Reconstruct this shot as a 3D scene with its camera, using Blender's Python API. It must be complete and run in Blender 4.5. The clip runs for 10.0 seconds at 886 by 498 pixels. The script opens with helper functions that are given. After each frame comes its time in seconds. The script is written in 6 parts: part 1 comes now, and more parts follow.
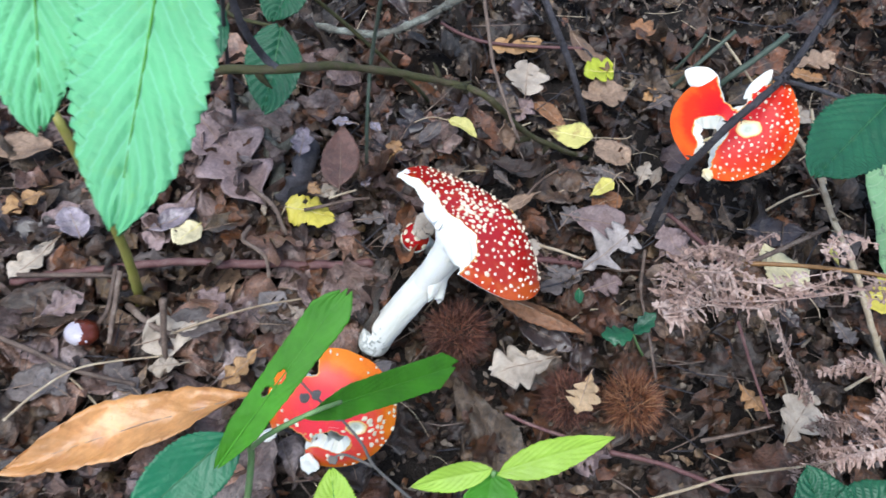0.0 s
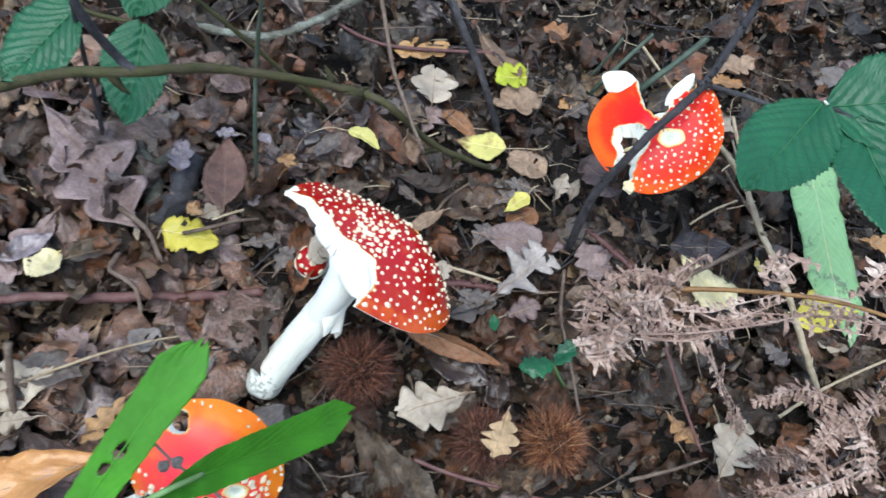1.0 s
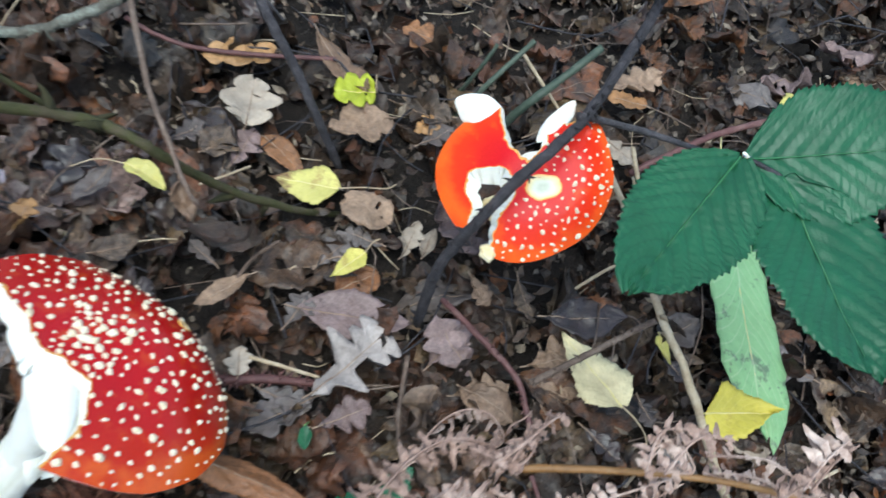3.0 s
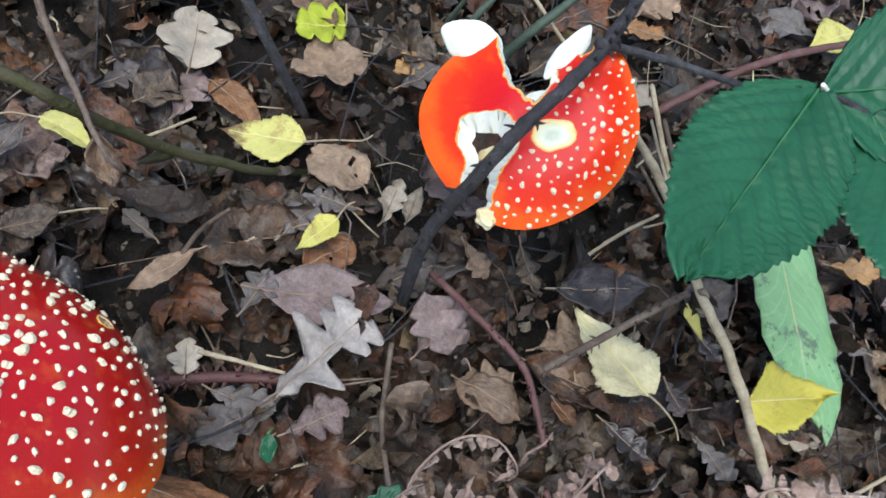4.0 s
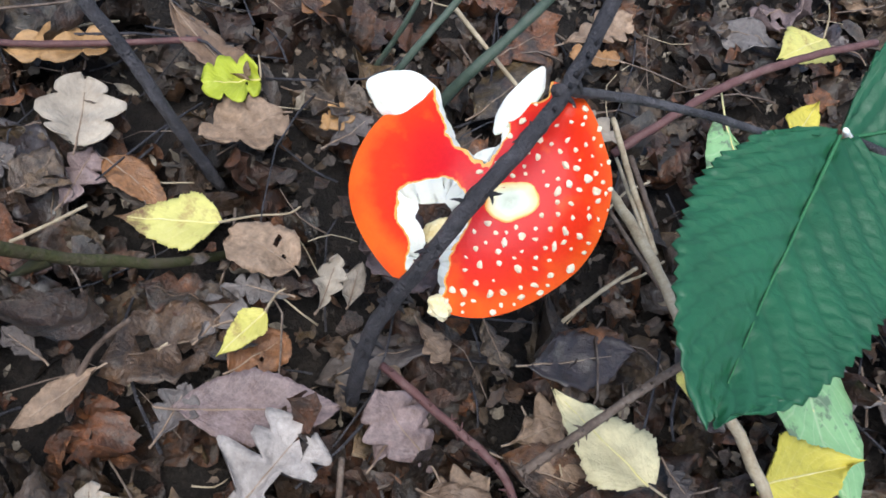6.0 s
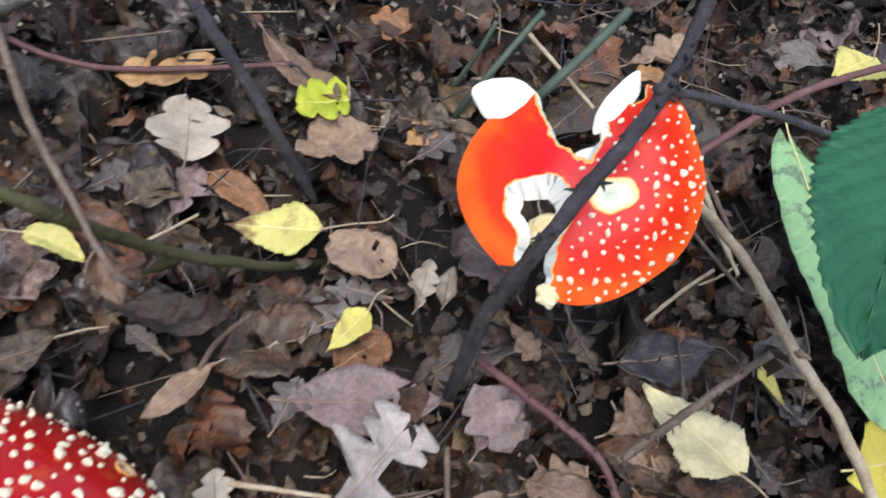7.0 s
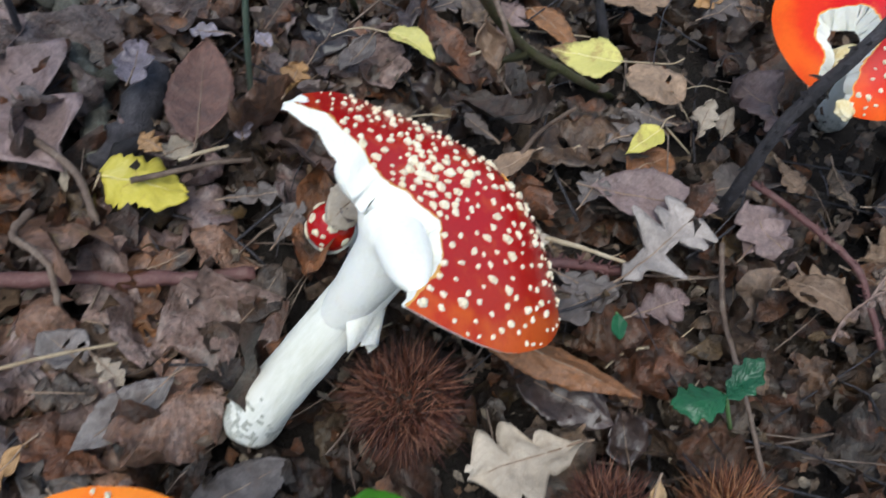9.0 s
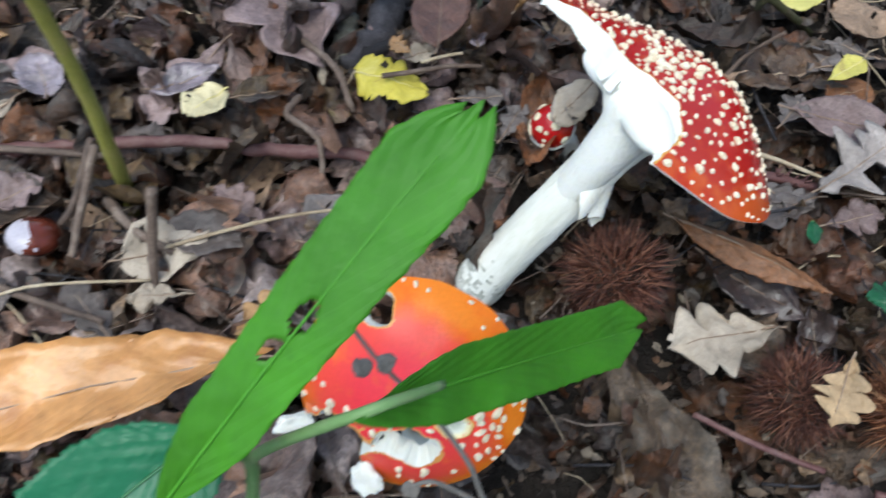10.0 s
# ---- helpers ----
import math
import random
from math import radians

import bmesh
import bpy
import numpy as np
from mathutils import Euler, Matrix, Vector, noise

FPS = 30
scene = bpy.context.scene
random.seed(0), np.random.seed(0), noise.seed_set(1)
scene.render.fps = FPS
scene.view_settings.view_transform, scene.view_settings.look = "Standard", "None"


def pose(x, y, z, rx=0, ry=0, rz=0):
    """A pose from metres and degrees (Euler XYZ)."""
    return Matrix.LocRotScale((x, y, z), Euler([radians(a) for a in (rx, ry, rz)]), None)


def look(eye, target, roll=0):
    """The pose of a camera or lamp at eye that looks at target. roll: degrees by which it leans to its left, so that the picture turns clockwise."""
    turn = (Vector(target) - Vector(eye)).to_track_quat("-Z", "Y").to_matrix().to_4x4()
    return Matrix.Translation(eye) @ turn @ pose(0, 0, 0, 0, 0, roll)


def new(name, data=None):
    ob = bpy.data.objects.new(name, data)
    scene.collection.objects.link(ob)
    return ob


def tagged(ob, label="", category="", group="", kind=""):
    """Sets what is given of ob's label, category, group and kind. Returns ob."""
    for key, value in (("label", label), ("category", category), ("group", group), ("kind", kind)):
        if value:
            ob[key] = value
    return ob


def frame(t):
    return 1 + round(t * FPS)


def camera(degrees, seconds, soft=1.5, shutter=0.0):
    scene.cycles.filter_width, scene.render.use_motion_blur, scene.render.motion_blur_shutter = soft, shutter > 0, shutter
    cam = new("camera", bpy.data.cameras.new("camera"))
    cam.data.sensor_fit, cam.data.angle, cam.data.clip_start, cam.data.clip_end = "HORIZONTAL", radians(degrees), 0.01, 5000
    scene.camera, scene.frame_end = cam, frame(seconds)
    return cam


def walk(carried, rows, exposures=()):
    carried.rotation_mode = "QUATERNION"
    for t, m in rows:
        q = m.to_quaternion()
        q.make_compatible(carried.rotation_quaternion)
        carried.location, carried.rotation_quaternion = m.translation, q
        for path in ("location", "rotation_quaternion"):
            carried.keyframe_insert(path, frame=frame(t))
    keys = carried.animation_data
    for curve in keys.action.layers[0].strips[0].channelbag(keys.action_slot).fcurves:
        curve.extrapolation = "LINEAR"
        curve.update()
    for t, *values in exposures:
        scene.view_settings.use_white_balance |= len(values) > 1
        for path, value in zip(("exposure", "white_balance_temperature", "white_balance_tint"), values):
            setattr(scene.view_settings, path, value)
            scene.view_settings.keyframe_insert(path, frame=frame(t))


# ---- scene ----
cam = camera(57.0, 10.0, soft=1.55, shutter=0.35)
PATH = [
    (0, (0.096, 0.08, 0.639), (-0.104, 1.076, -1.084), 7.3),
    (0.5, (0.099, 0.104, 0.61), (-0.025, 1.145, -1.094), 10.4),
    (1, (0.104, 0.13, 0.583), (0.076, 1.199, -1.107), 14.5),
    (1.5, (0.111, 0.157, 0.545), (0.152, 1.243, -1.135), 17.7),
    (2, (0.12, 0.192, 0.526), (0.139, 1.251, -1.17), 16.4),
    (2.5, (0.146, 0.24, 0.508), (0.256, 1.329, -1.167), 19.8),
    (3, (0.163, 0.288, 0.48), (0.306, 1.365, -1.199), 22.3),
    (3.2, (0.171, 0.312, 0.459), (0.359, 1.376, -1.224), 24.7),
    (4.3, (0.164, 0.348, 0.405), (0.365, 1.309, -1.337), 23.1),
    (4.5, (0.162, 0.354, 0.407), (0.359, 1.321, -1.332), 21.8),
    (5, (0.163, 0.363, 0.409), (0.356, 1.357, -1.315), 20.5),
    (5.5, (0.17, 0.389, 0.391), (0.437, 1.398, -1.315), 23.2),
    (5.7, (0.176, 0.403, 0.372), (0.468, 1.411, -1.33), 23.9),
    (6.8, (0.148, 0.386, 0.363), (0.394, 1.507, -1.276), 18.6),
    (7, (0.138, 0.37, 0.366), (0.369, 1.492, -1.273), 18.5),
    (7.5, (0.119, 0.336, 0.376), (0.258, 1.428, -1.293), 16.7),
    (8, (0.088, 0.296, 0.371), (0.146, 1.363, -1.32), 16.1),
    (8.5, (0.073, 0.27, 0.373), (0.058, 1.315, -1.332), 14.4),
    (9, (0.072, 0.243, 0.374), (-0.012, 1.241, -1.357), 12.2),
    (9.5, (0.055, 0.206, 0.375), (-0.119, 1.136, -1.386), 9.3),
    (10, (0.044, 0.16, 0.394), (-0.296, 1.028, -1.375), 2.1),
]
EXPOSURES = [(0, 1.03, 6050, 8), (1.0, 1.09, 6050, 2), (2.5, 1.03, 6100, 0), (3.0, 1.0, 6100, 0), (4.5, 0.89, 6200, 4), (5.5, 1.0, 6200, 5), (7.0, 1.04, 6480, 10), (8.0, 0.89, 6400, 8), (8.5, 0.62, 6400, 6), (9.0, 0.72, 6350, 5), (10, 0.86, 6200, 3)]
walk(cam, [(t, look(eye, target, roll)) for t, eye, target, roll in PATH], EXPOSURES)

# ---- light: soft overcast daylight falling through a thin canopy ----
world = bpy.data.worlds.new("overcast_sky")
scene.world = world
world.use_nodes = True
wn, wl = world.node_tree.nodes, world.node_tree.links
sky = wn.new("ShaderNodeTexSky")
sky.sky_type = "NISHITA"
sky.sun_disc = False
sky.sun_elevation, sky.sun_rotation = radians(72), radians(195)
sky.air_density, sky.dust_density, sky.ozone_density = 1.0, 2.5, 1.0
wn["Background"].inputs["Strength"].default_value = 0.125
wl.new(sky.outputs["Color"], wn["Background"].inputs["Color"])
sun = new("sun", bpy.data.lights.new("sun", "SUN"))
sun.data.energy, sun.data.angle, sun.data.color = 1.5, radians(42), (0.96, 0.99, 1.0)
sun.matrix_world = look((-0.3, -1.1, 3.6), (0, 0, 0))


# ---- materials ----
def mat(name):
    m = bpy.data.materials.new(name)
    m.use_nodes = True
    return m, m.node_tree.nodes, m.node_tree.links, m.node_tree.nodes["Principled BSDF"]


def ramp(n, stops):
    r = n.new("ShaderNodeValToRGB")
    e = r.color_ramp.elements
    while len(e) < len(stops):
        e.new(0.5)
    for i, (p, c) in enumerate(stops):
        e[i].position, e[i].color = p, (*c, 1)
    return r


def noise_tex(n, l, vec, scale, detail=4.0, rough=0.55):
    t = n.new("ShaderNodeTexNoise")
    t.inputs["Scale"].default_value, t.inputs["Detail"].default_value, t.inputs["Roughness"].default_value = scale, detail, rough
    l.new(vec, t.inputs["Vector"])
    return t


def calc(n, l, op, a, b=None, clamp=False):
    m = n.new("ShaderNodeMath")
    m.operation, m.use_clamp = op, clamp
    for i, v in enumerate((a, b)):
        if v is None:
            continue
        if isinstance(v, (int, float)):
            m.inputs[i].default_value = v
        else:
            l.new(v, m.inputs[i])
    return m.outputs[0]


def blend(n, l, fac, a, b, mode="MIX"):
    m = n.new("ShaderNodeMix")
    m.data_type, m.blend_type = "RGBA", mode
    for i, v in ((0, fac), (6, a), (7, b)):
        if isinstance(v, (int, float)):
            m.inputs[i].default_value = v
        elif isinstance(v, tuple):
            m.inputs[i].default_value = (*v, 1)
        else:
            l.new(v, m.inputs[i])
    return m.outputs[2]


def bump(n, l, p, height, strength, distance):
    b = n.new("ShaderNodeBump")
    b.inputs["Strength"].default_value, b.inputs["Distance"].default_value = strength, distance
    l.new(height, b.inputs["Height"])
    l.new(b.outputs["Normal"], p.inputs["Normal"])


def leaf_mat(name, colours, spots, vein, ribs=9.0, rough=(0.38, 0.7), island=False, glow=0.0, spot_cut=(0.52, 0.68), vein_w=0.045, vein_f=0.26, scale=1.0, pleat=0.13, grain=0.5, cloudy=0.75, relief=0.0026, coat=0.0, tip=None):
    """A leaf: one tone out of the ramp for each leaf, mottled, with midrib and side veins along its UV."""
    m, n, l, p = mat(name)
    tc = n.new("ShaderNodeTexCoord")
    if island:
        pick = n.new("ShaderNodeNewGeometry").outputs["Random Per Island"]
    else:
        pick = n.new("ShaderNodeObjectInfo").outputs["Random"]
    big = noise_tex(n, l, tc.outputs["Object"], 45 * scale, 5, 0.6)
    fine = noise_tex(n, l, tc.outputs["Object"], 300 * scale, 4, 0.65)
    shift = calc(n, l, "ADD", pick, calc(n, l, "MULTIPLY", calc(n, l, "SUBTRACT", big.outputs["Fac"], 0.5), 0.35), clamp=True)
    r = ramp(n, [(i / max(1, len(colours) - 1), c) for i, c in enumerate(colours)])
    l.new(shift, r.inputs["Fac"])
    tone = blend(n, l, grain, r.outputs["Color"], blend(n, l, calc(n, l, "ADD", calc(n, l, "MULTIPLY", calc(n, l, "SUBTRACT", fine.outputs["Fac"], 0.5), 2.2), 0.5, clamp=True), (0.25, 0.23, 0.22), (1.8, 1.8, 1.8)), "MULTIPLY")
    cloud = noise_tex(n, l, tc.outputs["Object"], 28 * scale, 4, 0.6)
    tone = blend(n, l, cloudy, tone, blend(n, l, calc(n, l, "ADD", calc(n, l, "MULTIPLY", calc(n, l, "SUBTRACT", cloud.outputs["Fac"], 0.5), 2.6), 0.5, clamp=True), (0.5, 0.48, 0.46), (1.45, 1.45, 1.45)), "MULTIPLY")
    sp = ramp(n, [(spot_cut[0], (0, 0, 0)), (spot_cut[1], (1, 1, 1))])
    spn = noise_tex(n, l, tc.outputs["Object"], 95 * scale, 6, 0.7)
    l.new(spn.outputs["Fac"], sp.inputs["Fac"])
    tone = blend(n, l, calc(n, l, "MULTIPLY", sp.outputs["Color"], 0.75), tone, spots)
    net = n.new("ShaderNodeTexVoronoi")
    net.feature = "DISTANCE_TO_EDGE"
    net.inputs["Scale"].default_value = 420 * scale
    l.new(tc.outputs["Object"], net.inputs["Vector"])
    cell = calc(n, l, "SUBTRACT", 1.0, calc(n, l, "MULTIPLY", net.outputs["Distance"], 9.0), clamp=True)
    tone = blend(n, l, calc(n, l, "MULTIPLY", cell, 0.5 * grain), tone, blend(n, l, 0.65, tone, vein))
    uv = n.new("ShaderNodeSeparateXYZ")
    l.new(tc.outputs["UV"], uv.inputs[0])
    across = calc(n, l, "ABSOLUTE", calc(n, l, "SUBTRACT", uv.outputs[1], 0.5))
    mid = calc(n, l, "SUBTRACT", 1.0, calc(n, l, "MULTIPLY", across, 40.0), clamp=True)
    side = calc(n, l, "FRACT", calc(n, l, "SUBTRACT", calc(n, l, "MULTIPLY", uv.outputs[0], ribs), calc(n, l, "MULTIPLY", across, 6.0)))
    ridge = calc(n, l, "ABSOLUTE", calc(n, l, "SUBTRACT", side, 0.5))
    thin = calc(n, l, "SUBTRACT", 1.0, calc(n, l, "DIVIDE", ridge, vein_w * 2.2), clamp=True)
    lines = calc(n, l, "MAXIMUM", mid, calc(n, l, "MULTIPLY", thin, 0.6))
    tone = blend(n, l, calc(n, l, "MULTIPLY", lines, vein_f), tone, vein)
    if tip:
        dry = calc(n, l, "ADD", calc(n, l, "MULTIPLY", calc(n, l, "SUBTRACT", uv.outputs[0], 0.7), 6.0), calc(n, l, "MULTIPLY", calc(n, l, "SUBTRACT", spn.outputs["Fac"], 0.5), 4.0), clamp=True)
        tone = blend(n, l, dry, tone, tip)
    l.new(tone, p.inputs["Base Color"])
    rg = n.new("ShaderNodeMapRange")
    rg.inputs["To Min"].default_value, rg.inputs["To Max"].default_value = rough
    l.new(big.outputs["Fac"], rg.inputs["Value"])
    rg.inputs["From Min"].default_value, rg.inputs["From Max"].default_value = 0.3, 0.7
    l.new(rg.outputs[0], p.inputs["Roughness"])
    p.inputs["Coat Weight"].default_value, p.inputs["Coat Roughness"].default_value = coat, 0.3
    h = calc(n, l, "ADD", calc(n, l, "MULTIPLY", ridge, pleat), calc(n, l, "MULTIPLY", fine.outputs["Fac"], grain))
    h = calc(n, l, "ADD", h, calc(n, l, "MULTIPLY", big.outputs["Fac"], 1.6))
    h = calc(n, l, "ADD", h, calc(n, l, "MULTIPLY", spn.outputs["Fac"], 0.9 * cloudy))
    bump(n, l, p, h, 0.7, relief)
    if glow:
        tr = n.new("ShaderNodeBsdfTranslucent")
        l.new(tone, tr.inputs["Color"])
        mx = n.new("ShaderNodeMixShader")
        mx.inputs[0].default_value = glow
        l.new(p.outputs[0], mx.inputs[1])
        l.new(tr.outputs[0], mx.inputs[2])
        l.new(mx.outputs[0], n["Material Output"].inputs["Surface"])
    return m


def rough_mat(name, colours, scale, rough=0.75, depth=0.002, strength=0.6, stretch=(1, 1, 1), spec=0.4):
    """A mottled natural surface: two scales of noise over a ramp, with relief."""
    m, n, l, p = mat(name)
    tc = n.new("ShaderNodeTexCoord")
    mp = n.new("ShaderNodeMapping")
    mp.inputs["Scale"].default_value = stretch
    l.new(tc.outputs["Object"], mp.inputs["Vector"])
    a = noise_tex(n, l, mp.outputs[0], scale, 6, 0.65)
    b = noise_tex(n, l, mp.outputs[0], scale * 7, 4, 0.6)
    oi = n.new("ShaderNodeObjectInfo")
    f = calc(n, l, "ADD", calc(n, l, "MULTIPLY", a.outputs["Fac"], 0.7), calc(n, l, "MULTIPLY", b.outputs["Fac"], 0.3))
    f = calc(n, l, "ADD", f, calc(n, l, "MULTIPLY", calc(n, l, "SUBTRACT", oi.outputs["Random"], 0.5), 0.12))
    r = ramp(n, [(0.3 + 0.4 * i / max(1, len(colours) - 1), c) for i, c in enumerate(colours)])
    l.new(f, r.inputs["Fac"])
    l.new(r.outputs["Color"], p.inputs["Base Color"])
    p.inputs["Roughness"].default_value = rough
    p.inputs["Specular IOR Level"].default_value = spec
    bump(n, l, p, b.outputs["Fac"], strength, depth)
    return m


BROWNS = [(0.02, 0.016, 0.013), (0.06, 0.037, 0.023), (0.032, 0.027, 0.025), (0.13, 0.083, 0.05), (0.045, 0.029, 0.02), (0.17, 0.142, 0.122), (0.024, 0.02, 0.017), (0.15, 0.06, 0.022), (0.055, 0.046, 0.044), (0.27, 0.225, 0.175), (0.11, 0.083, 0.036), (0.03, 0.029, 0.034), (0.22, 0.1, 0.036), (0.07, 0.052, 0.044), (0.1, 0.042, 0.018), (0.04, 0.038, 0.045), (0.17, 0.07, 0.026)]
# BROWNS below half strength: shade of the gaps under upper leaves is in the colour
M_LITTER_SHADED = leaf_mat("litter_leaf", [(0.4 * a, 0.315 * b, 0.235 * c) for a, b, c in BROWNS], (0.012, 0.009, 0.008), (0.11, 0.08, 0.06), island=True, rough=(0.25, 0.6), coat=0.22, relief=0.0045, grain=0.75, cloudy=0.95, vein_f=0.42)
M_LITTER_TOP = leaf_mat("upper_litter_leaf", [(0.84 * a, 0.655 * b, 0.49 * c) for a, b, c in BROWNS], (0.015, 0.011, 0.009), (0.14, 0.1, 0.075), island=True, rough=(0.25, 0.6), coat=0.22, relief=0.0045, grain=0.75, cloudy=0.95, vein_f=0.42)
M_LITTER_RED = leaf_mat("red_brown_litter_leaf", [(0.1, 0.052, 0.036), (0.24, 0.165, 0.145), (0.05, 0.028, 0.023), (0.3, 0.24, 0.225), (0.17, 0.08, 0.042), (0.15, 0.11, 0.115), (0.24, 0.125, 0.075), (0.04, 0.03, 0.03)], (0.03, 0.02, 0.016), (0.26, 0.18, 0.14), ribs=10, island=True, rough=(0.2, 0.5), coat=0.4, pleat=0.22, relief=0.0045, grain=0.75, cloudy=0.95, vein_f=0.42)
M_MOULD = leaf_mat("crumbled_leaf_mould", [(0.03, 0.022, 0.016), (0.09, 0.06, 0.038), (0.05, 0.036, 0.028), (0.16, 0.11, 0.07), (0.06, 0.05, 0.046), (0.28, 0.23, 0.17), (0.035, 0.026, 0.022), (0.13, 0.065, 0.03)], (0.02, 0.014, 0.011), (0.11, 0.08, 0.06), island=True, rough=(0.45, 0.8))
M_BROWN = leaf_mat("brown_leaf", [(0.84 * a, 0.69 * b, 0.52 * c) for a, b, c in BROWNS[1:]], (0.018, 0.012, 0.01), (0.16, 0.11, 0.08), rough=(0.25, 0.6), coat=0.22, relief=0.0045, grain=0.75, cloudy=0.95, vein_f=0.42)
M_DARK = leaf_mat("dark_wet_leaf", [(0.022, 0.015, 0.013), (0.05, 0.033, 0.03), (0.033, 0.021, 0.016)], (0.012, 0.009, 0.008), (0.08, 0.055, 0.045), rough=(0.2, 0.45), coat=0.5)
M_RUST = leaf_mat("rust_leaf", [(0.16, 0.06, 0.02), (0.22, 0.1, 0.04), (0.11, 0.048, 0.024)], (0.07, 0.035, 0.02), (0.34, 0.18, 0.08), rough=(0.35, 0.65))
M_ORANGE = leaf_mat("orange_leaf", [(0.44, 0.18, 0.045), (0.5, 0.25, 0.085), (0.36, 0.15, 0.04)], (0.34, 0.13, 0.04), (0.56, 0.3, 0.11), ribs=16, rough=(0.25, 0.45), vein_f=0.4, spot_cut=(0.54, 0.7), grain=0.25, cloudy=0.6, coat=0.08, pleat=0.25, scale=0.6, relief=0.0018)
M_AMBER = leaf_mat("amber_leaf", [(0.3, 0.16, 0.06), (0.36, 0.21, 0.09), (0.24, 0.11, 0.04)], (0.16, 0.08, 0.035), (0.42, 0.27, 0.13), ribs=6, spot_cut=(0.55, 0.72), vein_f=0.3, grain=0.35)
M_BUFF = leaf_mat("buff_leaf", [(0.42, 0.29, 0.16), (0.48, 0.34, 0.2)], (0.3, 0.19, 0.1), (0.3, 0.19, 0.1), ribs=6, rough=(0.5, 0.8), spot_cut=(0.58, 0.75), grain=0.25)
M_RUSSET = leaf_mat("russet_leaf", [(0.11, 0.05, 0.034), (0.14, 0.068, 0.046)], (0.06, 0.035, 0.03), (0.2, 0.12, 0.09), ribs=12, rough=(0.3, 0.55), spot_cut=(0.52, 0.7), grain=0.5, coat=0.2, vein_f=0.25)
# lilac base: reflected sky painted into these leaves, on top of their wet coat
M_SHEEN = leaf_mat("lilac_sky_sheen_leaf", [(0.2, 0.16, 0.18), (0.27, 0.23, 0.26), (0.15, 0.11, 0.12)], (0.09, 0.065, 0.06), (0.3, 0.24, 0.24), ribs=8, rough=(0.18, 0.4), spot_cut=(0.52, 0.7), grain=0.5, coat=0.55, vein_f=0.25)
M_ASH = leaf_mat("ash_grey_leaf", [(0.27, 0.235, 0.215), (0.31, 0.275, 0.26)], (0.2, 0.16, 0.14), (0.16, 0.12, 0.1), ribs=6, rough=(0.4, 0.7), spot_cut=(0.58, 0.76), grain=0.3, coat=0.15)
M_TAN = leaf_mat("tan_leaf", [(0.18, 0.115, 0.072), (0.26, 0.175, 0.115), (0.14, 0.085, 0.052)], (0.16, 0.1, 0.065), (0.2, 0.13, 0.09), ribs=6, spot_cut=(0.56, 0.75))
M_PALE = leaf_mat("pale_leaf", [(0.34, 0.28, 0.215), (0.41, 0.35, 0.28), (0.29, 0.235, 0.18)], (0.28, 0.2, 0.14), (0.25, 0.18, 0.13), ribs=6, rough=(0.5, 0.8), spot_cut=(0.6, 0.78), grain=0.15)
M_CREAM = leaf_mat("cream_leaf", [(0.54, 0.47, 0.26), (0.58, 0.51, 0.32)], (0.4, 0.3, 0.17), (0.5, 0.4, 0.25), ribs=6, rough=(0.5, 0.8), spot_cut=(0.6, 0.78), grain=0.15)
M_GREY = leaf_mat("grey_leaf", [(0.09, 0.076, 0.072), (0.17, 0.15, 0.142), (0.055, 0.044, 0.04), (0.12, 0.098, 0.088)], (0.1, 0.075, 0.065), (0.14, 0.1, 0.09), ribs=6)
M_MAUVE = leaf_mat("mauve_leaf", [(0.16, 0.11, 0.105), (0.24, 0.175, 0.17), (0.12, 0.08, 0.075)], (0.13, 0.08, 0.065), (0.38, 0.27, 0.24), ribs=14, vein_f=0.3)
M_YELLOW = leaf_mat("yellow_leaf", [(0.58, 0.46, 0.045), (0.56, 0.48, 0.07), (0.52, 0.4, 0.035)], (0.3, 0.17, 0.05), (0.74, 0.62, 0.22), ribs=8, spot_cut=(0.62, 0.74), glow=0.12, grain=0.1, vein_f=0.4, cloudy=0.3, relief=0.0018)
M_LEMON = leaf_mat("lemon_leaf", [(0.56, 0.5, 0.11), (0.58, 0.53, 0.17), (0.54, 0.47, 0.09)], (0.36, 0.24, 0.08), (0.66, 0.58, 0.24), ribs=8, spot_cut=(0.57, 0.68), glow=0.12, grain=0.1, vein_f=0.4, cloudy=0.3, relief=0.0018)
M_LEMON_DRY = leaf_mat("lemon_leaf_with_dry_tip", [(0.56, 0.5, 0.11), (0.58, 0.53, 0.17)], (0.36, 0.24, 0.08), (0.66, 0.58, 0.24), ribs=8, spot_cut=(0.55, 0.66), glow=0.12, grain=0.1, vein_f=0.4, cloudy=0.3, relief=0.0018, tip=(0.16, 0.085, 0.04))
M_LIME = leaf_mat("yellow_green_leaf", [(0.36, 0.4, 0.022), (0.42, 0.46, 0.035)], (0.2, 0.2, 0.03), (0.6, 0.6, 0.15), ribs=8, spot_cut=(0.62, 0.74), glow=0.12, grain=0.1, vein_f=0.4, cloudy=0.3, relief=0.0018)
M_FADED = leaf_mat("faded_green_leaf", [(0.2, 0.4, 0.17), (0.25, 0.44, 0.2)], (0.1, 0.13, 0.09), (0.58, 0.62, 0.42), ribs=18, rough=(0.4, 0.65), spot_cut=(0.555, 0.6), vein_f=0.4, glow=0.1, grain=0.1, scale=0.55, cloudy=0.3, relief=0.0018)
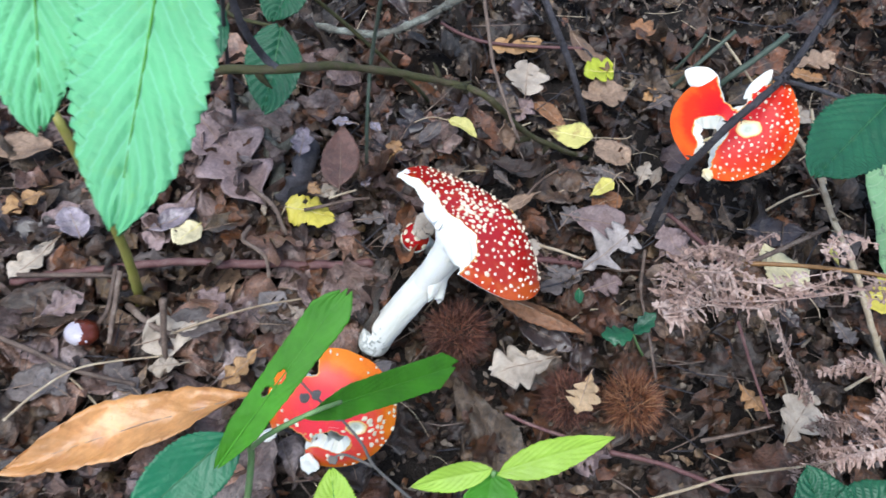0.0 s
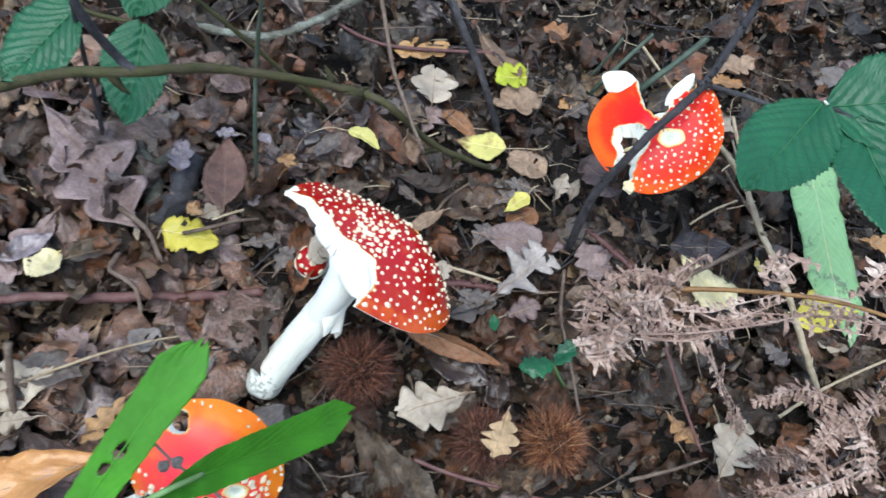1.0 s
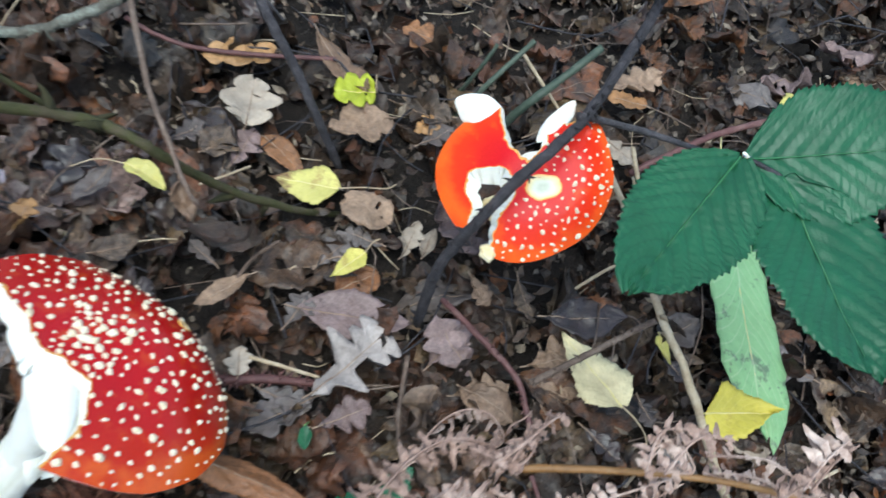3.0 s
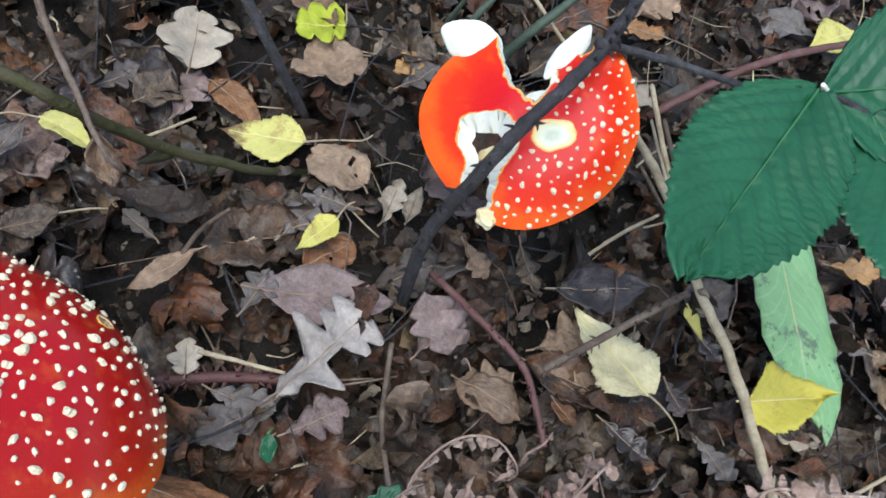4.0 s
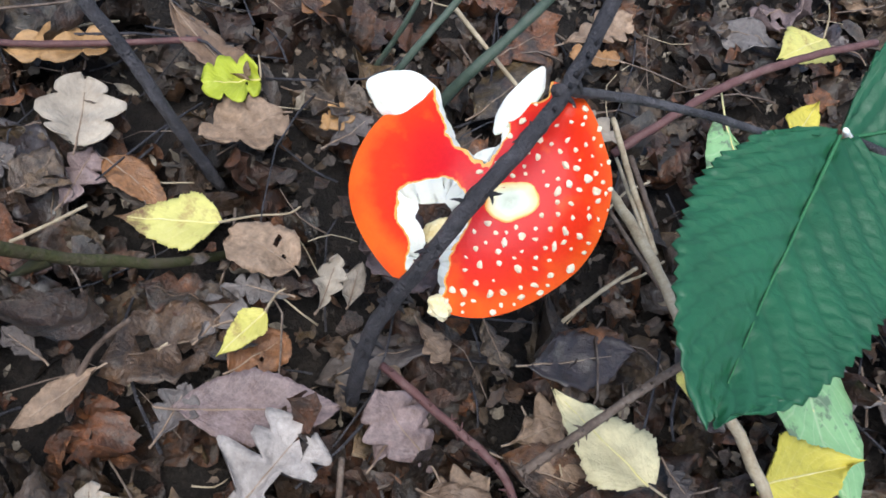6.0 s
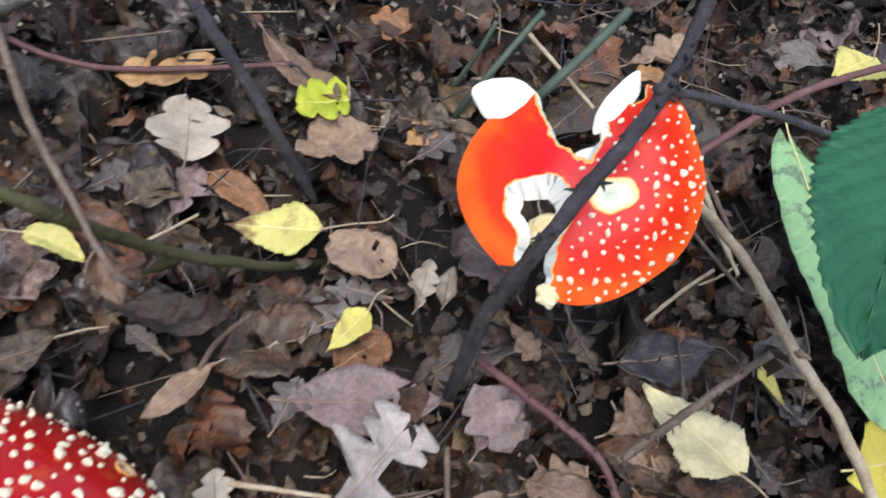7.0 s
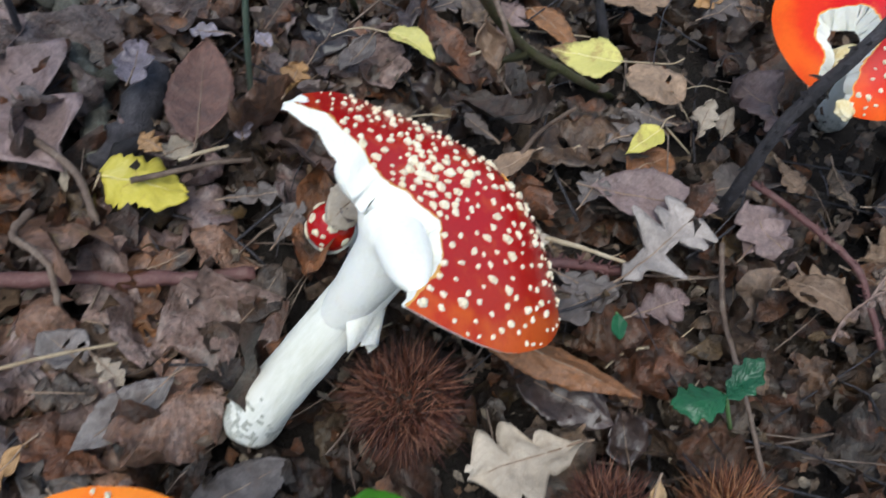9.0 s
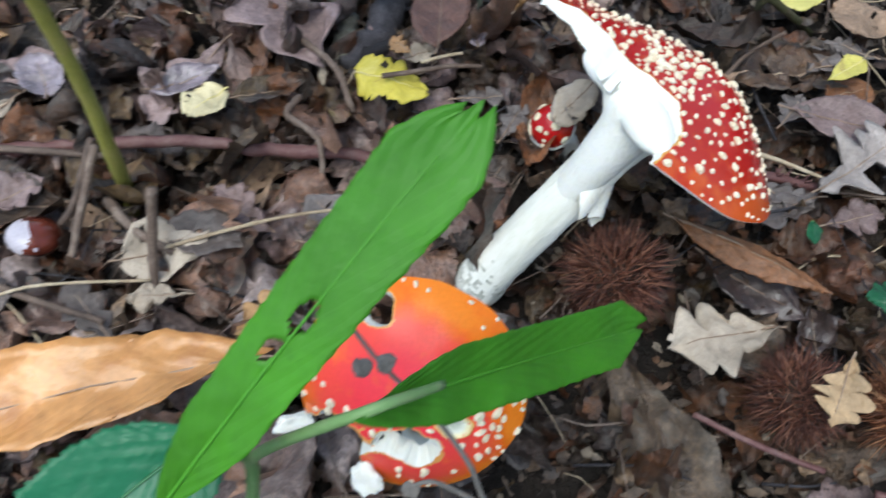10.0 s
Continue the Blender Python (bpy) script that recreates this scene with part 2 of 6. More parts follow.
# vein colour is the leaf green darkened: shade in the pleats' grooves, painted
M_BRAMBLE = leaf_mat("bramble_green", [(0.012, 0.085, 0.036), (0.018, 0.1, 0.043)], (0.014, 0.075, 0.03), (0.007, 0.05, 0.022), ribs=9, rough=(0.36, 0.52), vein_f=0.7, vein_w=0.06, pleat=0.5, spot_cut=(0.55, 0.85), glow=0.12, grain=0.08, cloudy=0.35, relief=0.0013, coat=0.06)
M_BRAMBLE.node_tree.nodes["Principled BSDF"].inputs["Specular IOR Level"].default_value = 0.4
M_FRESH = leaf_mat("fresh_green", [(0.065, 0.26, 0.012), (0.085, 0.31, 0.016)], (0.04, 0.17, 0.012), (0.12, 0.34, 0.05), ribs=11, rough=(0.45, 0.6), vein_f=0.28, spot_cut=(0.6, 0.9), glow=0.3, grain=0.06, pleat=0.35, cloudy=0.5, relief=0.0012)
M_SEEDLING = leaf_mat("young_green", [(0.32, 0.5, 0.04), (0.36, 0.55, 0.06)], (0.25, 0.4, 0.04), (0.45, 0.6, 0.15), ribs=9, rough=(0.35, 0.55), vein_f=0.3, spot_cut=(0.6, 0.9), glow=0.3, grain=0.06, pleat=0.1, cloudy=0.3, relief=0.0012)
M_TEAL = leaf_mat("blue_green", [(0.014, 0.14, 0.055), (0.02, 0.17, 0.07)], (0.02, 0.13, 0.04), (0.04, 0.22, 0.11), ribs=8, rough=(0.32, 0.5), vein_f=0.3, spot_cut=(0.6, 0.9), glow=0.2, grain=0.08, pleat=0.5, cloudy=0.3, relief=0.0015)
M_MINT = leaf_mat("pale_green", [(0.15, 0.55, 0.21), (0.19, 0.58, 0.27)], (0.28, 0.58, 0.14), (0.36, 0.72, 0.56), ribs=9, rough=(0.5, 0.65), vein_f=0.5, vein_w=0.05, spot_cut=(0.55, 0.85), glow=0.35, grain=0.03, pleat=1.0, cloudy=0.25, relief=0.0016)
M_HOLLY = leaf_mat("holly_green", [(0.01, 0.075, 0.028), (0.016, 0.1, 0.036)], (0.01, 0.06, 0.02), (0.04, 0.16, 0.07), ribs=7, rough=(0.12, 0.25), vein_f=0.3, spot_cut=(0.6, 0.9), grain=0.05)
M_SOIL = rough_mat("dark_soil", [(0.006, 0.005, 0.004), (0.015, 0.011, 0.009), (0.034, 0.025, 0.019)], 38, 0.9, 0.006, 0.9)
M_BARK = rough_mat("dark_bark", [(0.02, 0.019, 0.022), (0.055, 0.05, 0.056), (0.13, 0.12, 0.13)], 110, 0.65, 0.003, 0.9)
M_MOSSY = rough_mat("mossy_bark", [(0.012, 0.012, 0.006), (0.05, 0.05, 0.014), (0.075, 0.055, 0.035)], 75, 0.75, 0.002, 0.7)
M_LICHEN = rough_mat("lichen_bark", [(0.05, 0.045, 0.035), (0.13, 0.125, 0.1), (0.34, 0.37, 0.31)], 70, 0.85, 0.003, 0.8)
M_TWIG = rough_mat("brown_twig", [(0.05, 0.033, 0.025), (0.13, 0.09, 0.068), (0.25, 0.195, 0.155)], 85, 0.7, 0.001, 0.6)
M_RED = rough_mat("reddish_cane", [(0.07, 0.03, 0.03), (0.12, 0.052, 0.048), (0.19, 0.115, 0.1)], 90, 0.6, 0.001, 0.5)
M_STRAW = rough_mat("dry_straw", [(0.2, 0.135, 0.08), (0.37, 0.29, 0.19), (0.52, 0.44, 0.32)], 90, 0.65, 0.001, 0.5)
M_OLIVE = rough_mat("olive_stem", [(0.16, 0.15, 0.03), (0.25, 0.24, 0.05), (0.3, 0.25, 0.08)], 70, 0.5, 0.0008, 0.4)
M_STALK = rough_mat("green_stalk", [(0.1, 0.2, 0.06), (0.16, 0.28, 0.1), (0.22, 0.26, 0.14)], 90, 0.5, 0.0008, 0.4)
M_DKGREEN = rough_mat("dark_green_cane", [(0.03, 0.045, 0.035), (0.06, 0.085, 0.06), (0.1, 0.11, 0.09)], 120, 0.6, 0.001, 0.5)
M_FERN = rough_mat("dead_fern", [(0.09, 0.048, 0.034), (0.33, 0.22, 0.175), (0.6, 0.48, 0.41)], 75, 0.75, 0.001, 0.6)
M_RACHIS = rough_mat("fern_stalk", [(0.13, 0.065, 0.022), (0.22, 0.11, 0.035), (0.28, 0.17, 0.08)], 80, 0.5, 0.0008, 0.4)
M_SEED = rough_mat("grey_seed_head", [(0.12, 0.11, 0.1), (0.22, 0.2, 0.18)], 200, 0.8, 0.001, 0.5)


def spine_mat(name, colours):
    """Each spine takes its own tone."""
    m, n, l, p = mat(name)
    r = ramp(n, [(i / (len(colours) - 1), c) for i, c in enumerate(colours)])
    l.new(n.new("ShaderNodeNewGeometry").outputs["Random Per Island"], r.inputs["Fac"])
    l.new(r.outputs["Color"], p.inputs["Base Color"])
    p.inputs["Roughness"].default_value = 0.45
    return m


M_SPINE = spine_mat("burr_spine", [(0.05, 0.015, 0.008), (0.15, 0.05, 0.02), (0.26, 0.095, 0.04), (0.44, 0.24, 0.12)])
M_SPINE_D = spine_mat("dark_burr_spine", [(0.025, 0.008, 0.006), (0.085, 0.026, 0.016), (0.15, 0.052, 0.03), (0.3, 0.14, 0.085)])
M_HUSK = rough_mat("burr_husk", [(0.02, 0.011, 0.007), (0.05, 0.025, 0.014)], 90, 0.8, 0.001, 0.6)
M_FLESH = rough_mat("mushroom_flesh", [(0.74, 0.72, 0.62), (0.83, 0.82, 0.75), (0.86, 0.85, 0.8)], 70, 0.6, 0.0012, 0.5)
M_FLESH.node_tree.nodes["Principled BSDF"].inputs["Subsurface Weight"].default_value = 0.35
M_FLESH.node_tree.nodes["Principled BSDF"].inputs["Subsurface Radius"].default_value = (0.008, 0.007, 0.005)
M_CREAMY = rough_mat("yellowish_flesh", [(0.6, 0.42, 0.14), (0.74, 0.62, 0.36), (0.78, 0.72, 0.55)], 110, 0.5, 0.0015, 0.6)
M_STEM = rough_mat("mushroom_stem", [(0.7, 0.69, 0.58), (0.82, 0.81, 0.73), (0.85, 0.84, 0.78)], 70, 0.65, 0.0012, 0.45, (1, 1, 0.25))
M_DIRTY = rough_mat("stem_foot", [(0.42, 0.42, 0.34), (0.68, 0.68, 0.59), (0.8, 0.79, 0.72)], 110, 0.8, 0.003, 0.9)
M_WART = rough_mat("veil_wart", [(0.62, 0.5, 0.3), (0.77, 0.7, 0.51), (0.84, 0.8, 0.67)], 1.6, 0.75, 0.00012, 0.3)


def skin_mat(name, centre, rim, bright, stops=(0.4, 0.78, 0.93, 1.0)):
    """Mushroom skin: red in the middle, orange to the rim, yellow along a bitten edge. UV: u radius, v distance from a bite."""
    m, n, l, p = mat(name)
    tc = n.new("ShaderNodeTexCoord")
    uv = n.new("ShaderNodeSeparateXYZ")
    l.new(tc.outputs["UV"], uv.inputs[0])
    big = noise_tex(n, l, tc.outputs["Object"], 42, 4, 0.6)
    fine = noise_tex(n, l, tc.outputs["Object"], 700, 3, 0.6)
    at = calc(n, l, "ADD", uv.outputs[0], calc(n, l, "MULTIPLY", calc(n, l, "SUBTRACT", big.outputs["Fac"], 0.5), 0.4))
    r = ramp(n, list(zip(stops, (centre, tuple(0.7 * a + 0.3 * b for a, b in zip(centre, rim)), rim, bright))))
    l.new(at, r.inputs["Fac"])
    tone = blend(n, l, 0.35, r.outputs["Color"], blend(n, l, fine.outputs["Fac"], (0.6, 0.6, 0.6), (1.3, 1.3, 1.3)), "MULTIPLY")
    fleck = noise_tex(n, l, tc.outputs["Object"], 90, 3, 0.6)
    tone = blend(n, l, calc(n, l, "MULTIPLY", calc(n, l, "MULTIPLY", calc(n, l, "SUBTRACT", fleck.outputs["Fac"], 0.56), 6.0, clamp=True), 0.45), tone, bright)
    edge = calc(n, l, "LESS_THAN", calc(n, l, "ADD", uv.outputs[1], calc(n, l, "MULTIPLY", big.outputs["Fac"], 0.03)), 0.027)
    tone = blend(n, l, calc(n, l, "MULTIPLY", edge, 0.7), tone, (0.72, 0.46, 0.12))
    l.new(tone, p.inputs["Base Color"])
    p.inputs["Roughness"].default_value = 0.26
    p.inputs["Specular IOR Level"].default_value = 0.26
    p.inputs["Subsurface Weight"].default_value = 0.08
    p.inputs["Subsurface Radius"].default_value = (0.004, 0.001, 0.0005)
    bump(n, l, p, fine.outputs["Fac"], 0.25, 0.0006)
    return m


M_SKIN = skin_mat("red_cap_skin", (0.4, 0.005, 0.007), (0.44, 0.024, 0.008), (0.56, 0.085, 0.014))
M_SKIN.node_tree.nodes["Principled BSDF"].inputs["Specular IOR Level"].default_value = 0.42
M_SKIN.node_tree.nodes["Principled BSDF"].inputs["Roughness"].default_value = 0.2
M_SKIN_B = skin_mat("orange_red_cap_skin", (0.52, 0.005, 0.012), (0.68, 0.035, 0.009), (0.78, 0.11, 0.012), (0.38, 0.6, 0.84, 1.0))
M_SKIN_B.node_tree.nodes["Principled BSDF"].inputs["Specular IOR Level"].default_value = 0.13
M_SKIN_C = skin_mat("orange_cap_skin", (0.84, 0.05, 0.07), (0.86, 0.16, 0.013), (0.87, 0.23, 0.018))


def gill_mat():
    m, n, l, p = mat("white_gills")
    tc = n.new("ShaderNodeTexCoord")
    uv = n.new("ShaderNodeSeparateXYZ")
    l.new(tc.outputs["UV"], uv.inputs[0])
    w = calc(n, l, "ABSOLUTE", calc(n, l, "SUBTRACT", calc(n, l, "FRACT", calc(n, l, "MULTIPLY", uv.outputs[0], 120.0)), 0.5))
    tone = blend(n, l, w, (0.8, 0.78, 0.7), (0.9, 0.89, 0.84))
    l.new(tone, p.inputs["Base Color"])
    p.inputs["Roughness"].default_value = 0.7
    bump(n, l, p, w, 0.8, 0.003)
    return m


M_GILL = gill_mat()
M_RIB = rough_mat("leaf_rib", [(0.12, 0.075, 0.05), (0.24, 0.165, 0.115), (0.34, 0.26, 0.19)], 60, 0.6, 0.0004, 0.3)

M_RIB_PALE = rough_mat("pale_leaf_rib", [(0.5, 0.42, 0.12), (0.62, 0.54, 0.22), (0.68, 0.62, 0.34)], 60, 0.6, 0.0004, 0.3)
M_FRESHRIB = rough_mat("fresh_leaf_rib", [(0.05, 0.21, 0.014), (0.07, 0.26, 0.018), (0.09, 0.3, 0.025)], 60, 0.5, 0.0003, 0.3)
M_GREENRIB = rough_mat("green_leaf_rib", [(0.018, 0.1, 0.04), (0.03, 0.13, 0.05), (0.045, 0.16, 0.06)], 60, 0.5, 0.0003, 0.3)


def patch_mat():
    """A nibbled hollow: greyish wet flesh, yellow along its raised rim. UV: u from the middle to the rim."""
    m, n, l, p = mat("nibbled_flesh")
    tc = n.new("ShaderNodeTexCoord")
    uv = n.new("ShaderNodeSeparateXYZ")
    l.new(tc.outputs["UV"], uv.inputs[0])
    big = noise_tex(n, l, tc.outputs["Object"], 160, 4, 0.6)
    at = calc(n, l, "ADD", uv.outputs[0], calc(n, l, "MULTIPLY", calc(n, l, "SUBTRACT", big.outputs["Fac"], 0.5), 0.25))
    r = ramp(n, [(0.2, (0.5, 0.53, 0.43)), (0.5, (0.72, 0.73, 0.62)), (0.76, (0.84, 0.74, 0.42)), (0.98, (0.82, 0.38, 0.06))])
    l.new(at, r.inputs["Fac"])
    l.new(r.outputs["Color"], p.inputs["Base Color"])
    p.inputs["Roughness"].default_value = 0.35
    bump(n, l, p, big.outputs["Fac"], 0.4, 0.001)
    return m


M_PATCH = patch_mat()
m_nut, nn, nl, np_ = mat("chestnut_shell")
nn_tc = nn.new("ShaderNodeTexCoord")
nn_r = ramp(nn, [(0.3, (0.05, 0.012, 0.008)), (0.7, (0.17, 0.035, 0.018))])
nl.new(noise_tex(nn, nl, nn_tc.outputs["Object"], 60, 4).outputs["Fac"], nn_r.inputs["Fac"])
nl.new(nn_r.outputs["Color"], np_.inputs["Base Color"])
np_.inputs["Roughness"].default_value = 0.08
M_NUT = m_nut
M_NUTPALE = rough_mat("chestnut_pale", [(0.36, 0.32, 0.36), (0.6, 0.56, 0.6)], 120, 0.3, 0.0006, 0.4)


# ---- builders ----
def mesh_from(name, verts, faces, material, uvs=None, smooth=True):
    me = bpy.data.meshes.new(name)
    me.from_pydata([tuple(v) for v in verts], [], faces)
    if uvs is not None:
        lay = me.uv_layers.new(name="UVMap")
        idx = np.empty(len(me.loops), dtype=np.int32)
        me.loops.foreach_get("vertex_index", idx)
        lay.data.foreach_set("uv", np.asarray(uvs, dtype=np.float32)[idx].ravel())
    if smooth:
        me.polygons.foreach_set("use_smooth", [True] * len(me.polygons))
    me.materials.append(material)
    me.update()
    return me


def part(name, me, parent, label="", m=None, kind=""):
    ob = new(name, me)
    ob.parent = parent
    if m is not None:
        ob.matrix_basis = m
    return tagged(ob, label, kind=kind)


def side_width(kind, u, side, seed):
    """Half width of a leaf's outline at u along it, 1 at its widest."""
    tooth = lambda n, d: 1 - d * (1 - ((u * n) % 1.0))
    if kind == "chestnut":
        w = math.sin(math.pi * u ** 0.9) ** 0.75
        return w * tooth(17, 0.1)
    if kind in ("oak", "torn_oak"):
        # rounded lobes between narrow notches
        e = math.sin(math.pi * u ** 1.2) ** 0.55 * (0.42 + 0.58 * min(1, u * 1.7))
        n = 3.1 + 0.9 * (0.5 + 0.5 * math.sin(seed * 2.3))
        wob = abs(math.sin(math.pi * (n * u + 0.13 * side * math.sin(seed * 1.7) + 0.3 * math.sin(seed * 3.1)))) ** 0.75
        deep = 0.6 + 0.18 * math.sin(seed * 5.1 + side)
        if kind == "torn_oak":
            # eaten away to one long finger on either side and a broad ragged end
            finger = (0.84 * math.exp(-((u - 0.5) / 0.11) ** 2) if side > 0 else 0.8 * math.exp(-((u - 0.34) / 0.09) ** 2)) + 0.22 * math.exp(-((u - 0.12) / 0.08) ** 2)
            end = 0.62 * min(1.0, max(0.0, (u - 0.62) / 0.06)) * min(1.0, ((1 - u) * 10) ** 0.5) * (1 - 0.35 * math.exp(-((u - 0.8) / 0.03) ** 2))
            return max(0.05, 0.17 * min(1.0, u * 12), finger, end)
        return max(0.05, e * (1 - deep + deep * wob))
    if kind == "maple":
        e = math.sin(math.pi * u ** 0.8) ** 0.5
        wob = abs(math.sin(math.pi * (2.3 * u + 0.06 * side + 0.35))) ** 0.5
        return max(0.05, e * (0.45 + 0.55 * wob))
    if kind == "birch":
        # broad at the base, drawn out to a point, doubly toothed
        g = (1 - u) / 0.76
        w = (u / 0.24) ** 0.5 if u < 0.24 else (g ** 0.72 if g > 0.36 else 0.36 ** 0.72 * (g / 0.36) ** 1.25)
        return w * tooth(9, 0.1) * tooth(27, 0.07)
    if kind == "round":
        return math.sin(math.pi * u ** 0.95) ** 0.5 * tooth(9, 0.06) * (1 + 0.09 * math.sin(9 * u + seed + side))
    if kind == "bramble":
        w = (u ** 0.42) * ((1 - u) ** 0.62) * 1.98
        return w * tooth(23, 0.075) * tooth(8, 0.035)
    if kind == "lance":
        return math.sin(math.pi * u ** 0.8) ** 0.8 * tooth(12, 0.07)
    if kind == "blunt":
        return min(1, (u * 4) ** 0.5) * min(1, ((1 - u) * 9) ** 0.5) * tooth(21, 0.05) * (0.75 + 0.25 * u)
    if kind == "strap":
        return min(1, (u * 5) ** 0.6) * min(1, ((1 - u) * 7) ** 0.6) * tooth(12, 0.05)
    if kind == "holly":
        e = math.sin(math.pi * u) ** 0.6
        return max(0.04, e * (0.86 + 0.14 * math.cos(2 * math.pi * 3.5 * u + 3.14)))
    return math.sin(math.pi * u) ** 0.7


SWEEP = {"oak": 0.1, "torn_oak": 0.12, "maple": 0.06, "chestnut": 0.16, "bramble": 0.12, "birch": 0.05, "holly": 0.1}


def leaf_grid(kind, length, width, seed, curl=0.3, fold=0.15, wave=0.12, nu=22, nv=8, thick=0.0006, relief=0.0, twist=0.0, solid=True, holes=0, crumple=0.05, rag=0.12, bored=()):
    """Vertices, faces and UVs of a leaf along +x, its base at the origin, its face up."""
    rnd = random.Random(seed)
    ph = [rnd.uniform(0, 6.3) for _ in range(6)]
    cup = rnd.uniform(-1.6, 2.0) * crumple
    top, uvs = [], []
    for i in range(nu + 1):
        u = i / nu
        for j in range(nv + 1):
            v = -1 + 2 * j / nv
            side = 1 if v > 0 else -1
            w = side_width(kind, min(0.995, max(0.004, u)), side, seed) * width / 2
            w *= 1 + rag * noise.noise((u * 5, side * 3.0, seed * 1.37)) + 0.6 * rag * noise.noise((u * 14, side * 3.0, seed * 0.77))
            y = v * w
            x = u * length + SWEEP.get(kind, 0) * abs(v) * w * (1 - u) * 1.6
            x += 0.05 * length * math.sin(3 * v + ph[0]) * v
            z = fold * abs(y) + wave * width * 0.5 * (v * v) * math.sin(7 * u + ph[1] + side) + 0.35 * wave * width * math.sin(5 * u + 2.2 * v + ph[2])
            z += crumple * width * (noise.noise((u * 3.2 * length / width, v * 1.7, seed * 2.1)) + 0.5 * noise.noise((u * 8 * length / width, v * 4, seed * 1.3)))
            z += cup * width * (abs(v) ** 2.4) * (0.6 + 0.4 * math.sin(4 * u + ph[3] + side))
            if relief:
                z += relief * (abs((u * 9 - abs(v) * 3.0) % 1.0 - 0.5) - 0.25) * 2 * min(1, 5 * (1 - abs(v)) + 0.3) + relief * 0.8 * min(1, abs(v) * 5)
            # bend along the length
            a = curl * (x / length)
            if abs(curl) > 1e-4:
                rr = length / curl
                x, z = (rr - z) * math.sin(a), rr - (rr - z) * math.cos(a)
            tw = twist * u
            y, z = y * math.cos(tw) - z * math.sin(tw), y * math.sin(tw) + z * math.cos(tw)
            top.append((x, y, z))
            uvs.append((u, 0.5 + 0.5 * v))
    k = nv + 1
    gaps = set()
    for _ in range(holes):
        a, b = rnd.randrange(3, nu - 4), rnd.randrange(1, nv - 2)
        gaps |= {(a, b), (a + 1, b)} | ({(a, b + 1), (a + 1, b + 1)} if rnd.random() < 0.6 else set())
    for hu, hv, ru, rv in bored:
        gaps |= {(i, j) for i in range(nu) for j in range(nv) if (((i + 0.5) / nu - hu) / ru) ** 2 + ((2 * (j + 0.5) / nv - 1 - hv) / rv) ** 2 < 1}
    cells = [(i, j) for i in range(nu) for j in range(nv) if (i, j) not in gaps]
    faces = [(i * k + j, (i + 1) * k + j, (i + 1) * k + j + 1, i * k + j + 1) for i, j in cells]
    if not solid:
        return top, faces, uvs
    n = len(top)
    verts = top + [(x, y, z - thick) for x, y, z in top]
    count = {}
    for f in faces:
        for a, b in zip(f, f[1:] + f[:1]):
            count[(a, b)] = 1
    rim = [(b, a, a + n, b + n) for a, b in count if (b, a) not in count]
    faces = faces + [tuple(v + n for v in reversed(f)) for f in faces] + rim
    return verts, faces, uvs + uvs


def tube(points, r0, r1, sides=7, knots=0.0, seed=0, samples=None):
    """A tapering, slightly knotty rod through the points (smooth curve). Vertices and faces."""
    rnd = random.Random(seed)
    P = [Vector(p) for p in points]
    n = samples or max(4, 7 * (len(P) - 1))
    if len(P) == 2:
        line = [P[0].lerp(P[1], i / n) for i in range(n + 1)]
    else:
        line = []
        seg = len(P) - 1
        for i in range(n + 1):
            t = i / n * seg
            s = min(int(t), seg - 1)
            f = t - s
            a, b, c, d = P[max(s - 1, 0)], P[s], P[s + 1], P[min(s + 2, seg)]
            line.append(0.5 * ((2 * b) + (c - a) * f + (2 * a - 5 * b + 4 * c - d) * f * f + (3 * b - a - 3 * c + d) * f ** 3))
    verts, faces = [], []
    side = None
    for i, p in enumerate(line):
        d = (line[min(i + 1, n)] - line[max(i - 1, 0)]).normalized()
        if side is None:
            side = d.orthogonal().normalized()
        side = (side - d * side.dot(d)).normalized()
        up = d.cross(side)
        r = r0 + (r1 - r0) * i / n
        r *= 1 + knots * rnd.uniform(-0.5, 1) * (1.6 if rnd.random() < 0.18 else 0.5)
        off = (side * rnd.uniform(-1, 1) + up * rnd.uniform(-1, 1)) * r * knots * 0.8
        for j in range(sides):
            a = 2 * math.pi * j / sides
            verts.append(tuple(p + off + side * (r * math.cos(a)) + up * (r * math.sin(a))))
    for i in range(n):
        for j in range(sides):
            a, b = i * sides + j, i * sides + (j + 1) % sides
            faces.append((a, b, b + sides, a + sides))
    faces += [tuple(range(sides - 1, -1, -1)), tuple(range(n * sides, (n + 1) * sides))]
    return verts, faces


NEXT = [100]


def seed_up():
    NEXT[0] += 1
    return NEXT[0]


def place_along(base, tip, roll=0.0):
    """A pose with +x from base to tip and +z up, rolled round +x."""
    b, t = Vector(base), Vector(tip)
    x = (t - b).normalized()
    y = Vector((0, 0, 1)).cross(x)
    y = y.normalized() if y.length > 1e-6 else Vector((0, 1, 0))
    z = x.cross(y)
    m = Matrix((x, y, z)).transposed().to_4x4()
    return Matrix.Translation(b) @ m @ pose(0, 0, 0, roll, 0, 0)


TAKEN = []
KIND_WORDS = {"oak": "oak leaf", "torn_oak": "oak leaf", "maple": "lobed maple leaf", "chestnut": "sweet chestnut leaf", "birch": "birch leaf", "round": "rounded leaf"}


